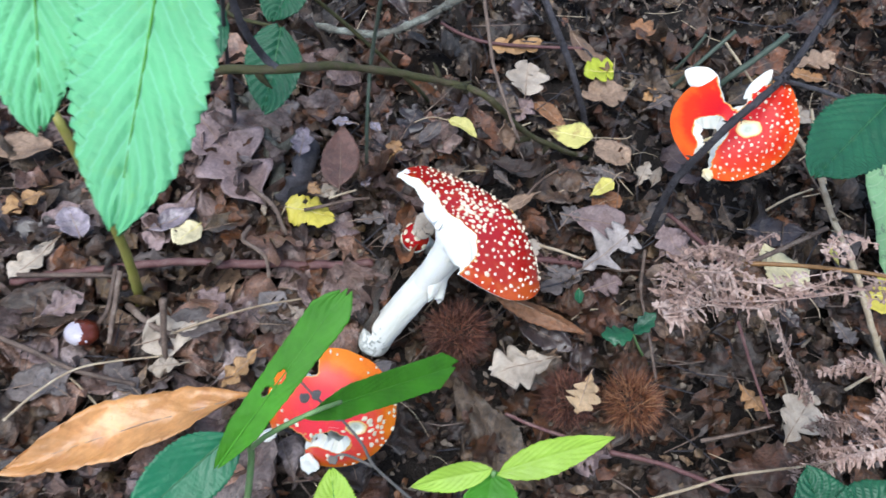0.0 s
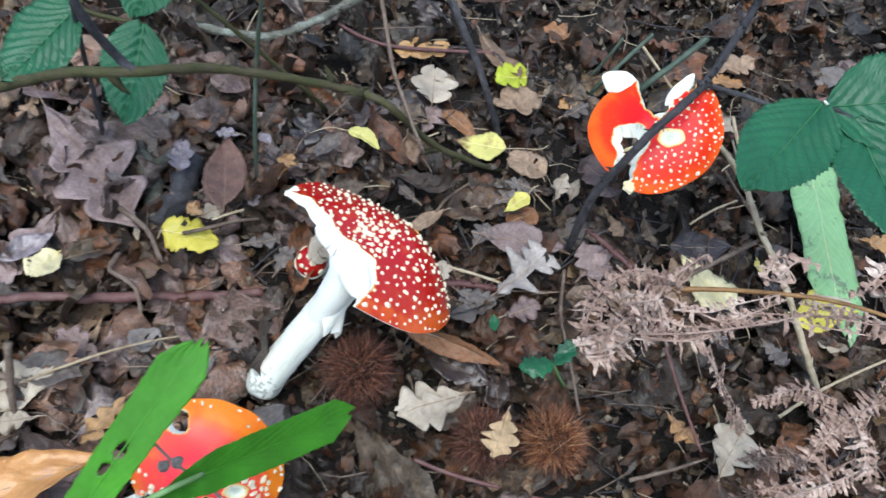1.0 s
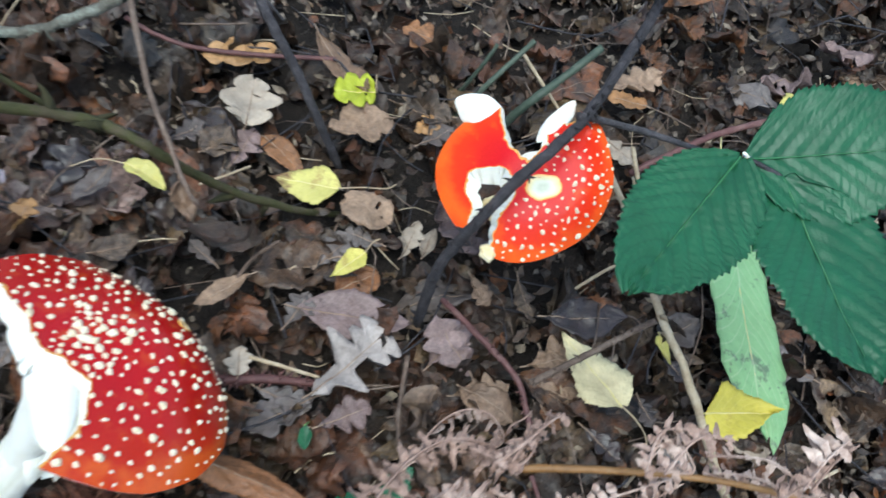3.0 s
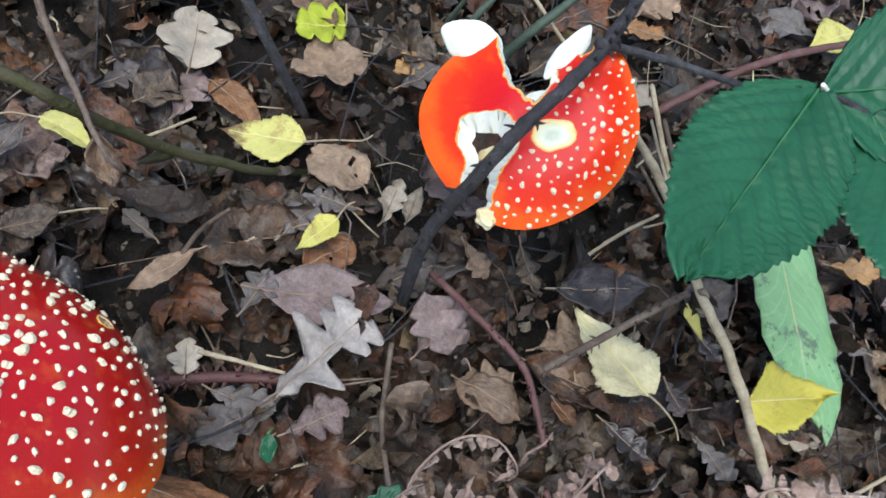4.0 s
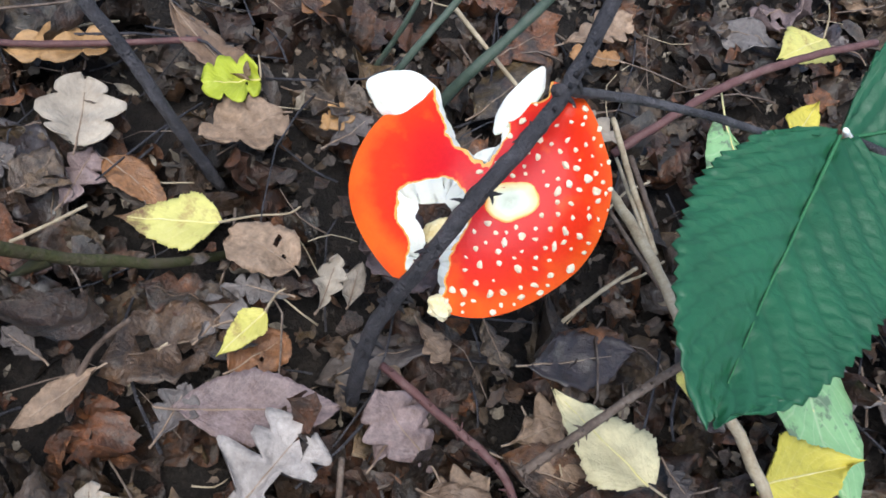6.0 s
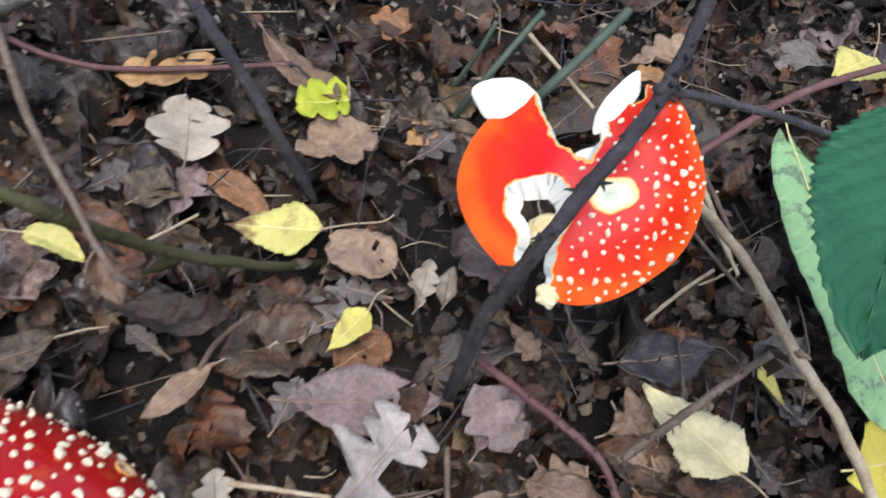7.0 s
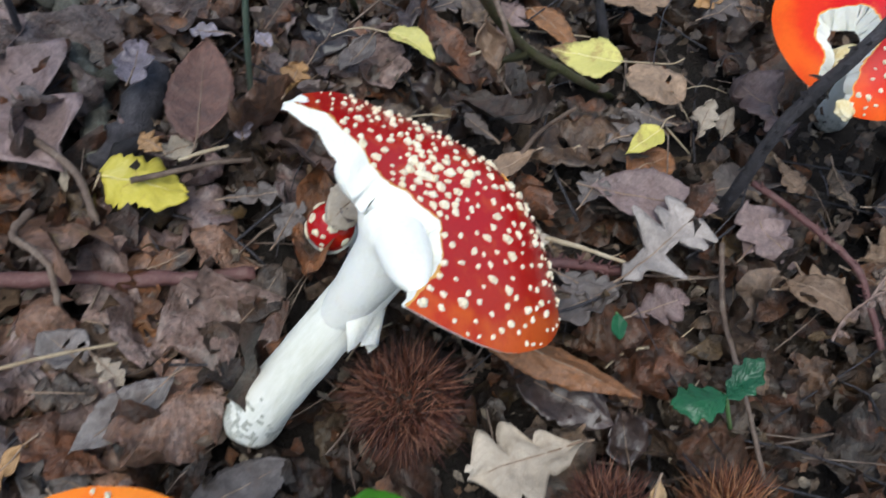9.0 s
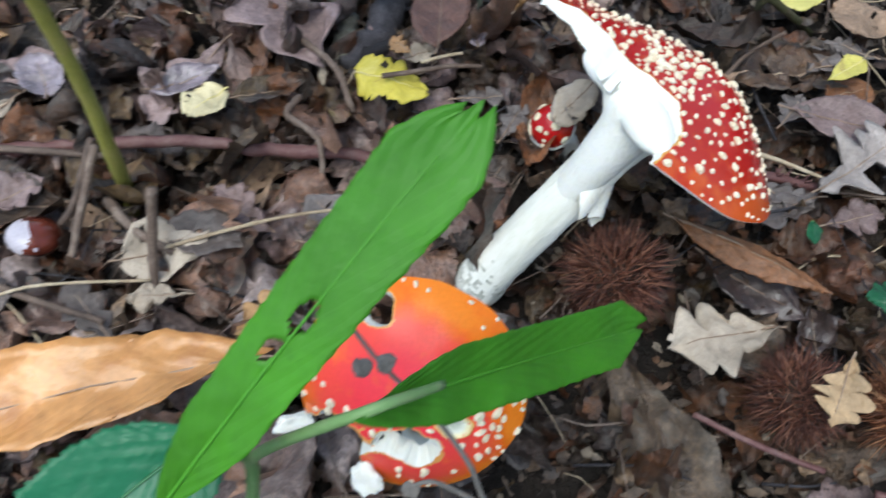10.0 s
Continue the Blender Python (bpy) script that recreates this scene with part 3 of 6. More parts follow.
def midrib_mesh(v, nu, nv, length, seed, stub=0.12, material=None):
    """A thin rib along the leaf's middle that runs out into a short stalk."""
    k, half = nv + 1, nv // 2
    line = [Vector(v[i * k + half]) + Vector((0, 0, 0.0001)) for i in range(0, int(nu * 0.93), max(1, nu // 9))]
    d = (line[0] - line[1]).normalized() if len(line) > 1 else Vector((-1, 0, 0))
    pts = ([line[0] + d * length * stub + Vector((0, length * 0.02, -0.001))] if stub else []) + line
    tv, tf = tube(pts, 0.00062, 0.0002, 5, 0.1, seed)
    return mesh_from("midrib", tv, tf, material or M_RIB)


def fallen(kind, material, tone, base, tip, ratio, curl=0.3, fold=0.15, wave=0.1, roll=0.0, stalk=None, holes=0, label="", rag=0.16, crumple=0.08):
    """One fallen leaf on the litter, from its base to its tip: blade, midrib and, where it shows, its stalk."""
    L = (Vector(tip) - Vector(base)).length
    s = seed_up()
    nu = 44 if kind in ("oak", "maple", "torn_oak") else 54 if kind == "birch" else 30
    v, f, uv = leaf_grid(kind, L, L * ratio, s, curl, fold, wave, holes=holes, nu=nu, nv=10, crumple=0.035 if kind == "birch" else crumple, rag=0.4 * rag if kind == "birch" else rag)
    m = place_along(base, tip, roll) @ pose(0, 0, 0, 0, math.degrees(curl) / 2, 0)
    TAKEN.append(((Vector(base) + Vector(tip)) / 2, L * 0.4))
    ob = new("fallen_leaf")
    ob.matrix_basis = m
    leaf = part("blade", mesh_from("blade", v, f, material, uv), ob)
    part("midrib", midrib_mesh(v, nu, 10, L, s, 0 if stalk else 0.12, M_RIB_PALE if material in (M_YELLOW, M_LEMON, M_LEMON_DRY, M_LIME, M_CREAM, M_FADED) else None), leaf)
    if stalk:
        inv = m.inverted()
        pts = [inv @ Vector(base)] + [inv @ Vector(p) for p in stalk]
        tv, tf = tube(pts, 0.0007, 0.0005, 5, 0.1, s)
        part("stalk", mesh_from("stalk", tv, tf, M_STRAW), ob, "thin pale stalk")
    return tagged(ob, label or f"fallen {tone} {KIND_WORDS[kind]} lying on the leaf litter", "leaf", "fallen leaves on the ground")


def stick(name, label, material, points, r0, r1, knots=0.12, sides=7, category="twig", thorns=0, spike="prickle"):
    s = seed_up()
    v, f = tube(points, r0, r1, sides, knots, s)
    if not thorns:
        return tagged(new(name, mesh_from(name, v, f, material)), label, category)
    ob = new(name)
    part("stem", mesh_from("stem", v, f, material), ob)
    rnd = random.Random(s)
    n = len(v) // sides
    pv, pf = tube([(0, 0, 0), (0.0, 0.25, 0.6), (0, 0.6, 1.0)], 0.3, 0.04, 4, 0, 1, 3)
    prick = mesh_from("prickle", pv, pf, material)
    for _ in range(thorns):
        i = rnd.randrange(1, n - 2)
        ring = v[i * sides:(i + 1) * sides]
        c = sum((Vector(p) for p in ring), Vector()) / sides
        at = Vector(ring[rnd.randrange(sides)]).lerp(Vector(v[(i + 1) * sides]), 0.0)
        z = (at - c).normalized()
        d = (Vector(v[(i + 1) * sides]) - Vector(v[i * sides])).normalized() * rnd.choice((-1, -1, 1))
        x = d.cross(z).normalized()
        h = rng_len(rnd, r0) * (1 if spike == "prickle" else 2.4)
        part(spike, prick, ob, m=Matrix.Translation(at - z * h * 0.1) @ Matrix((x, z.cross(x), z)).transposed().to_4x4() @ Matrix.Diagonal((h, h, h, 1)))
    return tagged(ob, label, category)


def rng_len(rnd, r):
    return rnd.uniform(0.6, 1.3) * r + 0.0008


# ---- ground ----
def build_ground():
    inner = list(np.arange(-0.9, 1.3001, 0.025))
    lo = [-60, -25, -10, -4, -2, -1.3]
    hi = [1.7, 2.4, 4.5, 10, 25, 60]
    xs = lo + inner + hi
    ys = lo + list(np.arange(-0.7, 1.6001, 0.025)) + [2.0, 2.8, 5, 10, 25, 60]
    verts, faces = [], []
    for y in ys:
        for x in xs:
            z = -0.034 + 0.011 * noise.noise((x * 9, y * 9, 0.3)) + 0.006 * noise.noise((x * 31, y * 31, 2.0))
            verts.append((x, y, z))
    w = len(xs)
    for j in range(len(ys) - 1):
        for i in range(w - 1):
            faces.append((j * w + i, j * w + i + 1, (j + 1) * w + i + 1, (j + 1) * w + i))
    me = mesh_from("ground", verts, faces, M_SOIL)
    return tagged(new("ground", me), "dark damp woodland soil under the leaf litter", "ground", kind="structure")


build_ground()


# ---- leaf litter ----
LITTER_KINDS = [("oak", 0.062, 0.6), ("oak", 0.05, 0.66), ("oak", 0.075, 0.58), ("chestnut", 0.095, 0.36), ("chestnut", 0.07, 0.42), ("birch", 0.04, 0.8), ("round", 0.05, 0.75), ("maple", 0.05, 1.0), ("oak", 0.042, 0.55)]

BARE = ((0.20, 0.34, 0.27, 0.40), (-0.01, 0.10, 0.29, 0.40))


def build_litter_mass(count, x0, x1, y0, y1, zlo, zhi, name, label, tilt, size=1.0, clear=None, fine=True, material=M_LITTER_SHADED, sparse=None, thin=False):
    """The countless lower leaves, one mesh: each leaf is an island of its own."""
    rnd = random.Random(5 + count)
    forms = []
    for q in range(26):
        kind, L, ratio = LITTER_KINDS[q % len(LITTER_KINDS)]
        v, f, uv = leaf_grid(kind, L * size, L * size * ratio, 900 + q, rnd.uniform(-1.7, 1.7), rnd.uniform(-0.5, 0.5), rnd.uniform(0.1, 0.4), nu=(24 if kind in ("oak", "maple") else 16) if fine else 6, nv=6 if fine else 2, solid=False, crumple=0.2, rag=0.34)
        v = np.array(v) - np.array([L * size / 2, 0, 0])
        forms.append((v, np.array(f), np.array(uv)))
    V, F, U, n = [], [], [], 0
    for _ in range(count):
        v, f, uv = forms[rnd.randrange(len(forms))]
        s = rnd.uniform(0.55, 1.15)
        px, py = rnd.uniform(x0, x1), rnd.uniform(y0, y1)
        if sparse is not None and py > sparse and rnd.random() < 0.78:
            continue
        if any(a < px < b and c < py < d for a, b, c, d in BARE) and thin and rnd.random() < 0.6:
            continue
        if clear and clear[0] < px < clear[1] and clear[2] < py < clear[3]:
            continue
        m = pose(px, py, rnd.uniform(zlo, zhi), rnd.gauss(0, tilt), rnd.gauss(0, tilt), rnd.uniform(0, 360))
        a = np.array(m)
        V.append((v * s) @ a[:3, :3].T + a[:3, 3])
        F.append(f + n)
        U.append(uv)
        n += len(v)
    me = mesh_from(name, np.concatenate(V).tolist(), np.concatenate(F).tolist(), material, np.concatenate(U))
    return tagged(new(name, me), label, "leaf litter", kind="stuff")


build_litter_mass(3700, -0.85, 0.95, -0.25, 1.3, -0.034, -0.009, "leaf_litter", "matted oak and chestnut leaf litter, browns darkened as gap shade", 18)
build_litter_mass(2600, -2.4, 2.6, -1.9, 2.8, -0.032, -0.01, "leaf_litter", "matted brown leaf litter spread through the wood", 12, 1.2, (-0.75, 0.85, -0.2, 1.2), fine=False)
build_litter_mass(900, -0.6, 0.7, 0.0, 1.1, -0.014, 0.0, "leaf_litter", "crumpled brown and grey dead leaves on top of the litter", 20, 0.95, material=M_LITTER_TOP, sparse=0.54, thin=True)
build_litter_mass(230, -0.5, -0.02, 0.12, 0.62, -0.010, 0.001, "leaf_litter", "large ribbed red-brown and mauve chestnut leaves in the litter", 17, 1.1, material=M_LITTER_RED)
build_litter_mass(8500, -0.7, 0.8, -0.1, 1.15, -0.024, 0.004, "leaf_crumbs", "torn crumbs and scraps of dead brown leaves", 32, 0.3, fine=False, material=M_LITTER_TOP, sparse=0.62)
build_litter_mass(11000, -0.55, 0.65, 0.05, 1.0, -0.022, -0.001, "leaf_crumbs", "fine crumbled leaf mould and broken bits between the leaves", 40, 0.15, fine=False, material=M_MOULD)


def build_debris(count, longest, material, name, label, seed):
    """Fine twigs, stalks and straw in the litter."""
    rnd = random.Random(seed)
    V, F = [], []
    for q in range(count):
        x, y = rnd.uniform(-0.6, 0.7), rnd.uniform(0.0, 1.1)
        L, a = rnd.uniform(0.015, longest), rnd.uniform(0, 6.3)
        z = rnd.uniform(-0.014, 0.003)
        d = Vector((math.cos(a), math.sin(a), rnd.uniform(-0.18, 0.18))) * L
        b = Vector((x, y, z))
        mid = b + d * 0.5 + Vector((rnd.gauss(0, 1), rnd.gauss(0, 1), abs(rnd.gauss(0, 1)))) * L * 0.08
        r = rnd.uniform(0.0003, 0.0011)
        v, f = tube([b, mid, b + d], r, r * 0.6, 4, 0.1, q, 4)
        n = len(V)
        V += v
        F += [tuple(i + n for i in t) for t in f]
    return tagged(new(name, mesh_from(name, V, F, material)), label, "twigs", kind="stuff")


build_debris(700, 0.075, M_TWIG, "twig_litter", "fine broken twigs and leaf stalks strewn in the litter", 77)
build_debris(170, 0.06, M_STRAW, "straw_litter", "short pale bits of straw strewn in the litter", 78)
build_debris(520, 0.12, M_BARK, "root_litter", "thin dark roots and twigs tangled in the litter", 79)

TOP_FORMS = []
for q in range(22):
    kind, L, ratio = LITTER_KINDS[q % len(LITTER_KINDS)]
    r_ = random.Random(300 + q)
    v, f, uv = leaf_grid(kind, L, L * ratio, 500 + q, r_.uniform(-0.9, 1.3), r_.uniform(-0.3, 0.5), r_.uniform(0.12, 0.36), nu=(26 if kind in ("oak", "maple") else 18), nv=8, crumple=0.14, rag=0.28, holes=r_.choice((0, 0, 0, 1, 2)))
    v = [(x - L / 2, y, z) for x, y, z in v]
    which = (M_BROWN, M_BROWN, M_DARK, M_BROWN, M_GREY, M_DARK, M_BROWN, M_MAUVE, M_RUST, M_DARK, M_TAN)[q % 11]
    tone = {M_BROWN: "brown", M_DARK: "dark wet brown", M_GREY: "greyish", M_MAUVE: "mauve-brown", M_TAN: "tan", M_RUST: "rust-brown"}[which]
    TOP_FORMS.append((mesh_from("blade", v, f, which, uv), midrib_mesh(v, 26 if kind in ("oak", "maple") else 18, 8, L, q), kind, tone))


def scatter_top(count):
    """Single dead leaves over the litter, each a thing of its own."""
    rnd = random.Random(41)
    for _ in range(count):
        me, rib, kind, tone = TOP_FORMS[rnd.randrange(len(TOP_FORMS))]
        x, y = rnd.uniform(-0.52, 0.62), rnd.uniform(0.08, 1.02)
        if any((x - c.x) ** 2 + (y - c.y) ** 2 < r * r for c, r in TAKEN) or (y > 0.63 and rnd.random() < 0.5) or any(a < x < b and c < y < d for a, b, c, d in BARE):
            continue
        ob = new("fallen_leaf")
        leaf = part("blade", me, ob)
        part("midrib", rib, leaf)
        s = rnd.uniform(0.6, 1.1)
        ob.matrix_basis = pose(x, y, rnd.uniform(-0.01, 0.005), rnd.gauss(0, 15), rnd.gauss(0, 15), rnd.uniform(0, 360)) @ Matrix.Diagonal((s, s, s, 1))
        tagged(ob, f"dead {tone} {KIND_WORDS[kind]} in the damp leaf litter", "leaf", "fallen leaves on the ground")


# ---- mushrooms ----
def oval(cx, cy, rx, ry, turn=0.0):
    """Signed distance-like field of an ellipse, negative inside it, about in units of its smaller radius."""
    c, s = math.cos(radians(turn)), math.sin(radians(turn))

    def f(x, y):
        dx, dy = x - cx, y - cy
        return (math.hypot((dx * c + dy * s) / rx, (-dx * s + dy * c) / ry) - 1) * min(rx, ry)
    return f


def build_cap(parent, R, profile, outline, bites, skin, thick, warts, pits=(), n=98, ragged=0.02, bevel=0.1, patches=(), wart_size=(0.0011, 0.0023), wart_free=(), crowd=None, seed=3, flush=lambda x, y: 0.0, stout=None):
    """A mushroom cap with its top at the origin, opening down. bites: fields (unit radius) cut right through; pits: shallow ones."""
    rnd = random.Random(seed)

    def field(x, y):
        w = ragged * (noise.noise((x * 6, y * 6, seed)) + 0.3 * noise.noise((x * 15, y * 15, seed)) + 0.22 * noise.noise((x * 34, y * 34, seed)))
        rim = outline(x, y) + 0.018 * noise.noise((x * 3, y * 3, seed + 5))
        cut = w - math.log(sum(math.exp(-24 * b(x, y)) for b in bites)) / 24 if bites else 9.0
        return rim, cut

    def top(x, y):
        r = math.hypot(x, y)
        z = -profile(x, y)
        z += 0.02 * R * noise.noise((x * 2.3, y * 2.3, seed + 1)) * min(1, 3 * r)
        for p in pits:
            d = p(x, y)
            if d < 0:
                z -= 0.035 * R * min(1, -d / 0.03)
        return Vector((x * R, y * R, z))

    h = 2.4 / n
    keep = {}
    for i in range(n):
        for j in range(n):
            x, y = -1.2 + (i + 0.5) * h, -1.2 + (j + 0.5) * h
            if min(field(x, y)) > 0:
                keep[(i, j)] = 1
    use = {}
    for i, j in keep:
        for a, b in ((i, j), (i + 1, j), (i, j + 1), (i + 1, j + 1)):
            use[(a, b)] = use.get((a, b), 0) + 1
    ids, flat = {}, []
    for (a, b), c in use.items():
        x, y = -1.2 + a * h, -1.2 + b * h
        if c < 4:
            for _ in range(4):
                g = min(field(x, y))
                e = 0.004
                gx = (min(field(x + e, y)) - min(field(x - e, y))) / (2 * e)
                gy = (min(field(x, y + e)) - min(field(x, y - e))) / (2 * e)
                q = gx * gx + gy * gy
                if q > 0.05:
                    k = max(-0.7 * h, min(0.7 * h, g / math.sqrt(q)))
                    x, y = x - k * gx / math.sqrt(q), y - k * gy / math.sqrt(q)
        ids[(a, b)] = len(flat)
        flat.append((x, y))
    faces = [(ids[(i, j)], ids[(i + 1, j)], ids[(i + 1, j + 1)], ids[(i, j + 1)]) for i, j in keep]
    tops, bots, uv_t, uv_b = [], [], [], []
    for x, y in flat:
        r = max(0.0, min(1, 1 - outline(x, y)))
        p = top(x, y)
        e = 0.01
        nor = (top(x + e, y) - top(x - e, y)).cross(top(x, y + e) - top(x, y - e)).normalized()
        t = thick * (0.07 + 0.93 * (1 - min(1, r * (stout(x, y) if stout else 1.0)) ** 2.2))
        q = p - nor * t
        cut = field(x, y)[1]
        if cut < 0.15:
            gx, gy = field(x + e, y)[1] - field(x - e, y)[1], field(x, y + e)[1] - field(x, y - e)[1]
            g = math.hypot(gx, gy) or 1
            lean = (bevel(x, y) if callable(bevel) else bevel) * R * (1 - max(0.0, cut) / 0.15) * t / thick
            q -= Vector((gx / g, gy / g, 0)) * lean
        tops.append(p)
        bots.append(q)
        uv_t.append((max(0.0, min(1.0, r + flush(x, y))), max(0.0, min(1.0, field(x, y)[1] if bites else 1.0))))
        uv_b.append((math.atan2(y, x) / (2 * math.pi) + 0.5, r))
    pit_faces = [f for f in faces if any(p(sum(flat[i][0] for i in f) / 4, sum(flat[i][1] for i in f) / 4) < 0 for p in pits)]
    under = [oval(*q) for q in patches]
    skin_faces = [f for f in faces if f not in set(pit_faces) and not any(all(o(*flat[i]) < -0.004 for i in f) for o in under)]
    cap = part("cap_skin", mesh_from("cap_skin", tops, skin_faces, skin, uv_t), parent, "smooth red to orange skin")
    part("gills", mesh_from("gills", bots, [tuple(reversed(f)) for f in faces], M_GILL, uv_b), parent, "white gilled underside")
    edge = {}
    for f in faces:
        for a, b in zip(f, f[1:] + f[:1]):
            edge[(a, b)] = 1
    rim = [(a, b) for a, b in edge if (b, a) not in edge]
    k = len(tops)
    mids = [(a * 0.5 + b * 0.5) + Vector((rnd.uniform(-1, 1), rnd.uniform(-1, 1), rnd.uniform(-1, 1))) * 0.0002 for a, b in zip(tops, bots)]
    wall = [q for a, b in rim for q in ((b, a, a + k, b + k), (b + k, a + k, a + 2 * k, b + 2 * k))]
    part("flesh", mesh_from("flesh", tops + mids + bots, wall + pit_faces, M_FLESH), parent, "torn white flesh along the bites")
    bare = list(pits)
    for cx, cy, rx, ry, turn in patches:
        # a nibbled shallow patch: pale flesh sunk between raised yellow edges
        bare.append(oval(cx, cy, rx, ry, turn))
        pv, pf, ca, sa = [], [], math.cos(radians(turn)), math.sin(radians(turn))
        pu = []
        for i in range(13):
            for j in range(36):
                a, q = 2 * math.pi * j / 36, 0.03 + 0.97 * i / 12
                pu.append((q, 0.0))
                wob = 1.06 + 0.22 * noise.noise((math.cos(a) * 1.6, math.sin(a) * 1.6, seed)) + 0.05 * noise.noise((math.cos(a) * 6, math.sin(a) * 6, seed))
                dx, dy = rx * q * wob * math.cos(a), ry * q * wob * math.sin(a)
                p = top(cx + dx * ca - dy * sa, cy + dx * sa + dy * ca)
                sunk = 0.0032 * max(0.0, 1 - (q / 0.84) ** 2) + (0.0009 * (q - 0.93) / 0.07 if q > 0.93 else 0)
                pv.append(p + Vector((0, 0, 0.0006 - sunk + 0.0004 * noise.noise((dx * 40, dy * 40, seed)))))
        for i in range(12):
            for j in range(36):
                a, b = i * 36 + j, i * 36 + (j + 1) % 36
                pf.append((a, a + 36, b + 36, b))
        part("bare_patch", mesh_from("bare_patch", pv, pf, M_PATCH, pu), cap, "nibbled patch of bare pale flesh")
    # warts: torn scraps of the veil
    spots = []
    tries = 0
    while len(spots) < warts and tries < warts * 60:
        tries += 1
        r, a = math.sqrt(rnd.random()) * 1.15, rnd.uniform(0, 2 * math.pi)
        x, y = r * math.cos(a), r * math.sin(a)
        if crowd and tries % 3 == 0:
            x, y = crowd[0] + crowd[2] * 0.85 * r * math.cos(a), crowd[1] + crowd[2] * r * math.sin(a)
        near = 0.068
        if crowd and math.hypot(x - crowd[0], y - crowd[1]) < crowd[2]:
            near = 0.055
        if min(field(x, y)) < 0.012 or any(w(x, y) < 0 for w in wart_free) or any(p(x, y) < 0.03 for p in bare):
            continue
        if any((x - u) ** 2 + (y - v) ** 2 < (near * (0.7 + 0.6 * rnd.random())) ** 2 for u, v in spots):
            continue
        spots.append((x, y))
        p, e = top(x, y), 0.01
        nor = (top(x + e, y) - top(x - e, y)).cross(top(x, y + e) - top(x, y - e)).normalized()
        big_wart = 1.3 if near < 0.06 and crowd else 1.0
        s = big_wart * (wart_size[0] + (wart_size[1] - wart_size[0]) * rnd.random() ** 1.6) * (1.0 if r < 0.8 else 0.72)
        mm = Matrix.Translation(p + nor * s * 0.2) @ nor.to_track_quat("Z", "Y").to_matrix().to_4x4() @ pose(0, 0, 0, 0, 0, rnd.uniform(0, 360)) @ Matrix.Diagonal((s * rnd.uniform(0.8, 1.5), s * rnd.uniform(0.7, 1.05), s * rnd.uniform(0.65, 1.05), 1))
        part("wart", WARTS[rnd.randrange(len(WARTS))], cap, m=mm)


def wart_mesh(q):
    """One torn scrap of the veil, of unit radius."""
    bm = bmesh.new()
    bmesh.ops.create_icosphere(bm, subdivisions=2, radius=1)
    for v in bm.verts:
        v.co *= 1 + 0.42 * noise.noise(v.co * 1.5 + Vector((q * 7.3, 0, 0))) + 0.15 * noise.noise(v.co * 4 + Vector((0, q * 3.1, 0)))
        v.co.z = max(v.co.z, -0.4)
    me = bpy.data.meshes.new("wart")
    bm.to_mesh(me)
    bm.free()
    me.materials.append(M_WART)
    return me


WARTS = [wart_mesh(q) for q in range(9)]


def build_stem(parent, base, head, r0, r1, foot=True, seed=9):
    """The stem in the frame of the parent, from base to head, with a swollen dirty foot."""
    b, hd = Vector(base), Vector(head)
    m = (hd - b).to_track_quat("Z", "Y").to_matrix().to_4x4()
    L = (hd - b).length
    verts, faces, s, n = [], [], 44, 80
    for i in range(n + 1):
        t = i / n
        r = r0 + (r1 - r0) * t + 0.0016 * math.exp(-((t - 0.06) / 0.1) ** 2) + 0.006 * (max(0, t - 0.78) / 0.22) ** 2
        if t < 0.05:
            r *= math.sqrt(max(0.02, 1 - ((0.05 - t) / 0.05) ** 2))
        for j in range(s):
            a = 2 * math.pi * j / s
            q = 1 + 0.06 * noise.noise((math.cos(a) * 1.5, math.sin(a) * 1.5, t * 7 + seed)) + 0.03 * noise.noise((math.cos(a) * 5, math.sin(a) * 5, t * 22 + seed))
            q += 0.09 * max(0, noise.noise((math.cos(a) * 2.5, math.sin(a) * 2.5, t * 18 + seed * 2))) * max(0, 1 - t * 3.2) + 0.025 * max(0, noise.noise((math.cos(a) * 7, math.sin(a) * 7, t * 30))) 
            verts.append((r * q * math.cos(a), r * q * math.sin(a), t * L))
    for i in range(n):
        for j in range(s):
            a, c = i * s + j, i * s + (j + 1) % s
            faces.append((a, c, c + s, a + s))
    faces += [tuple(range(s - 1, -1, -1)), tuple(range(n * s, (n + 1) * s))]
    me = mesh_from("stem", verts, faces, M_STEM)
    me.materials.append(M_DIRTY)
    for p in me.polygons:
        if p.center.z < 0.24 * L and noise.noise(Vector(p.center) * 330) > p.center.z / (0.24 * L) * 1.1 - 0.5:
            p.material_index = 1
    return part("stem", me, parent, "stout white stem with a soiled foot", Matrix.Translation(b) @ m)


def axes(e1, up, at):
    up = Vector(up).normalized()
    e = Vector(e1)
    e = (e - up * e.dot(up)).normalized()
    return Matrix.Translation(at) @ Matrix((e, up.cross(e), up)).transposed().to_4x4()


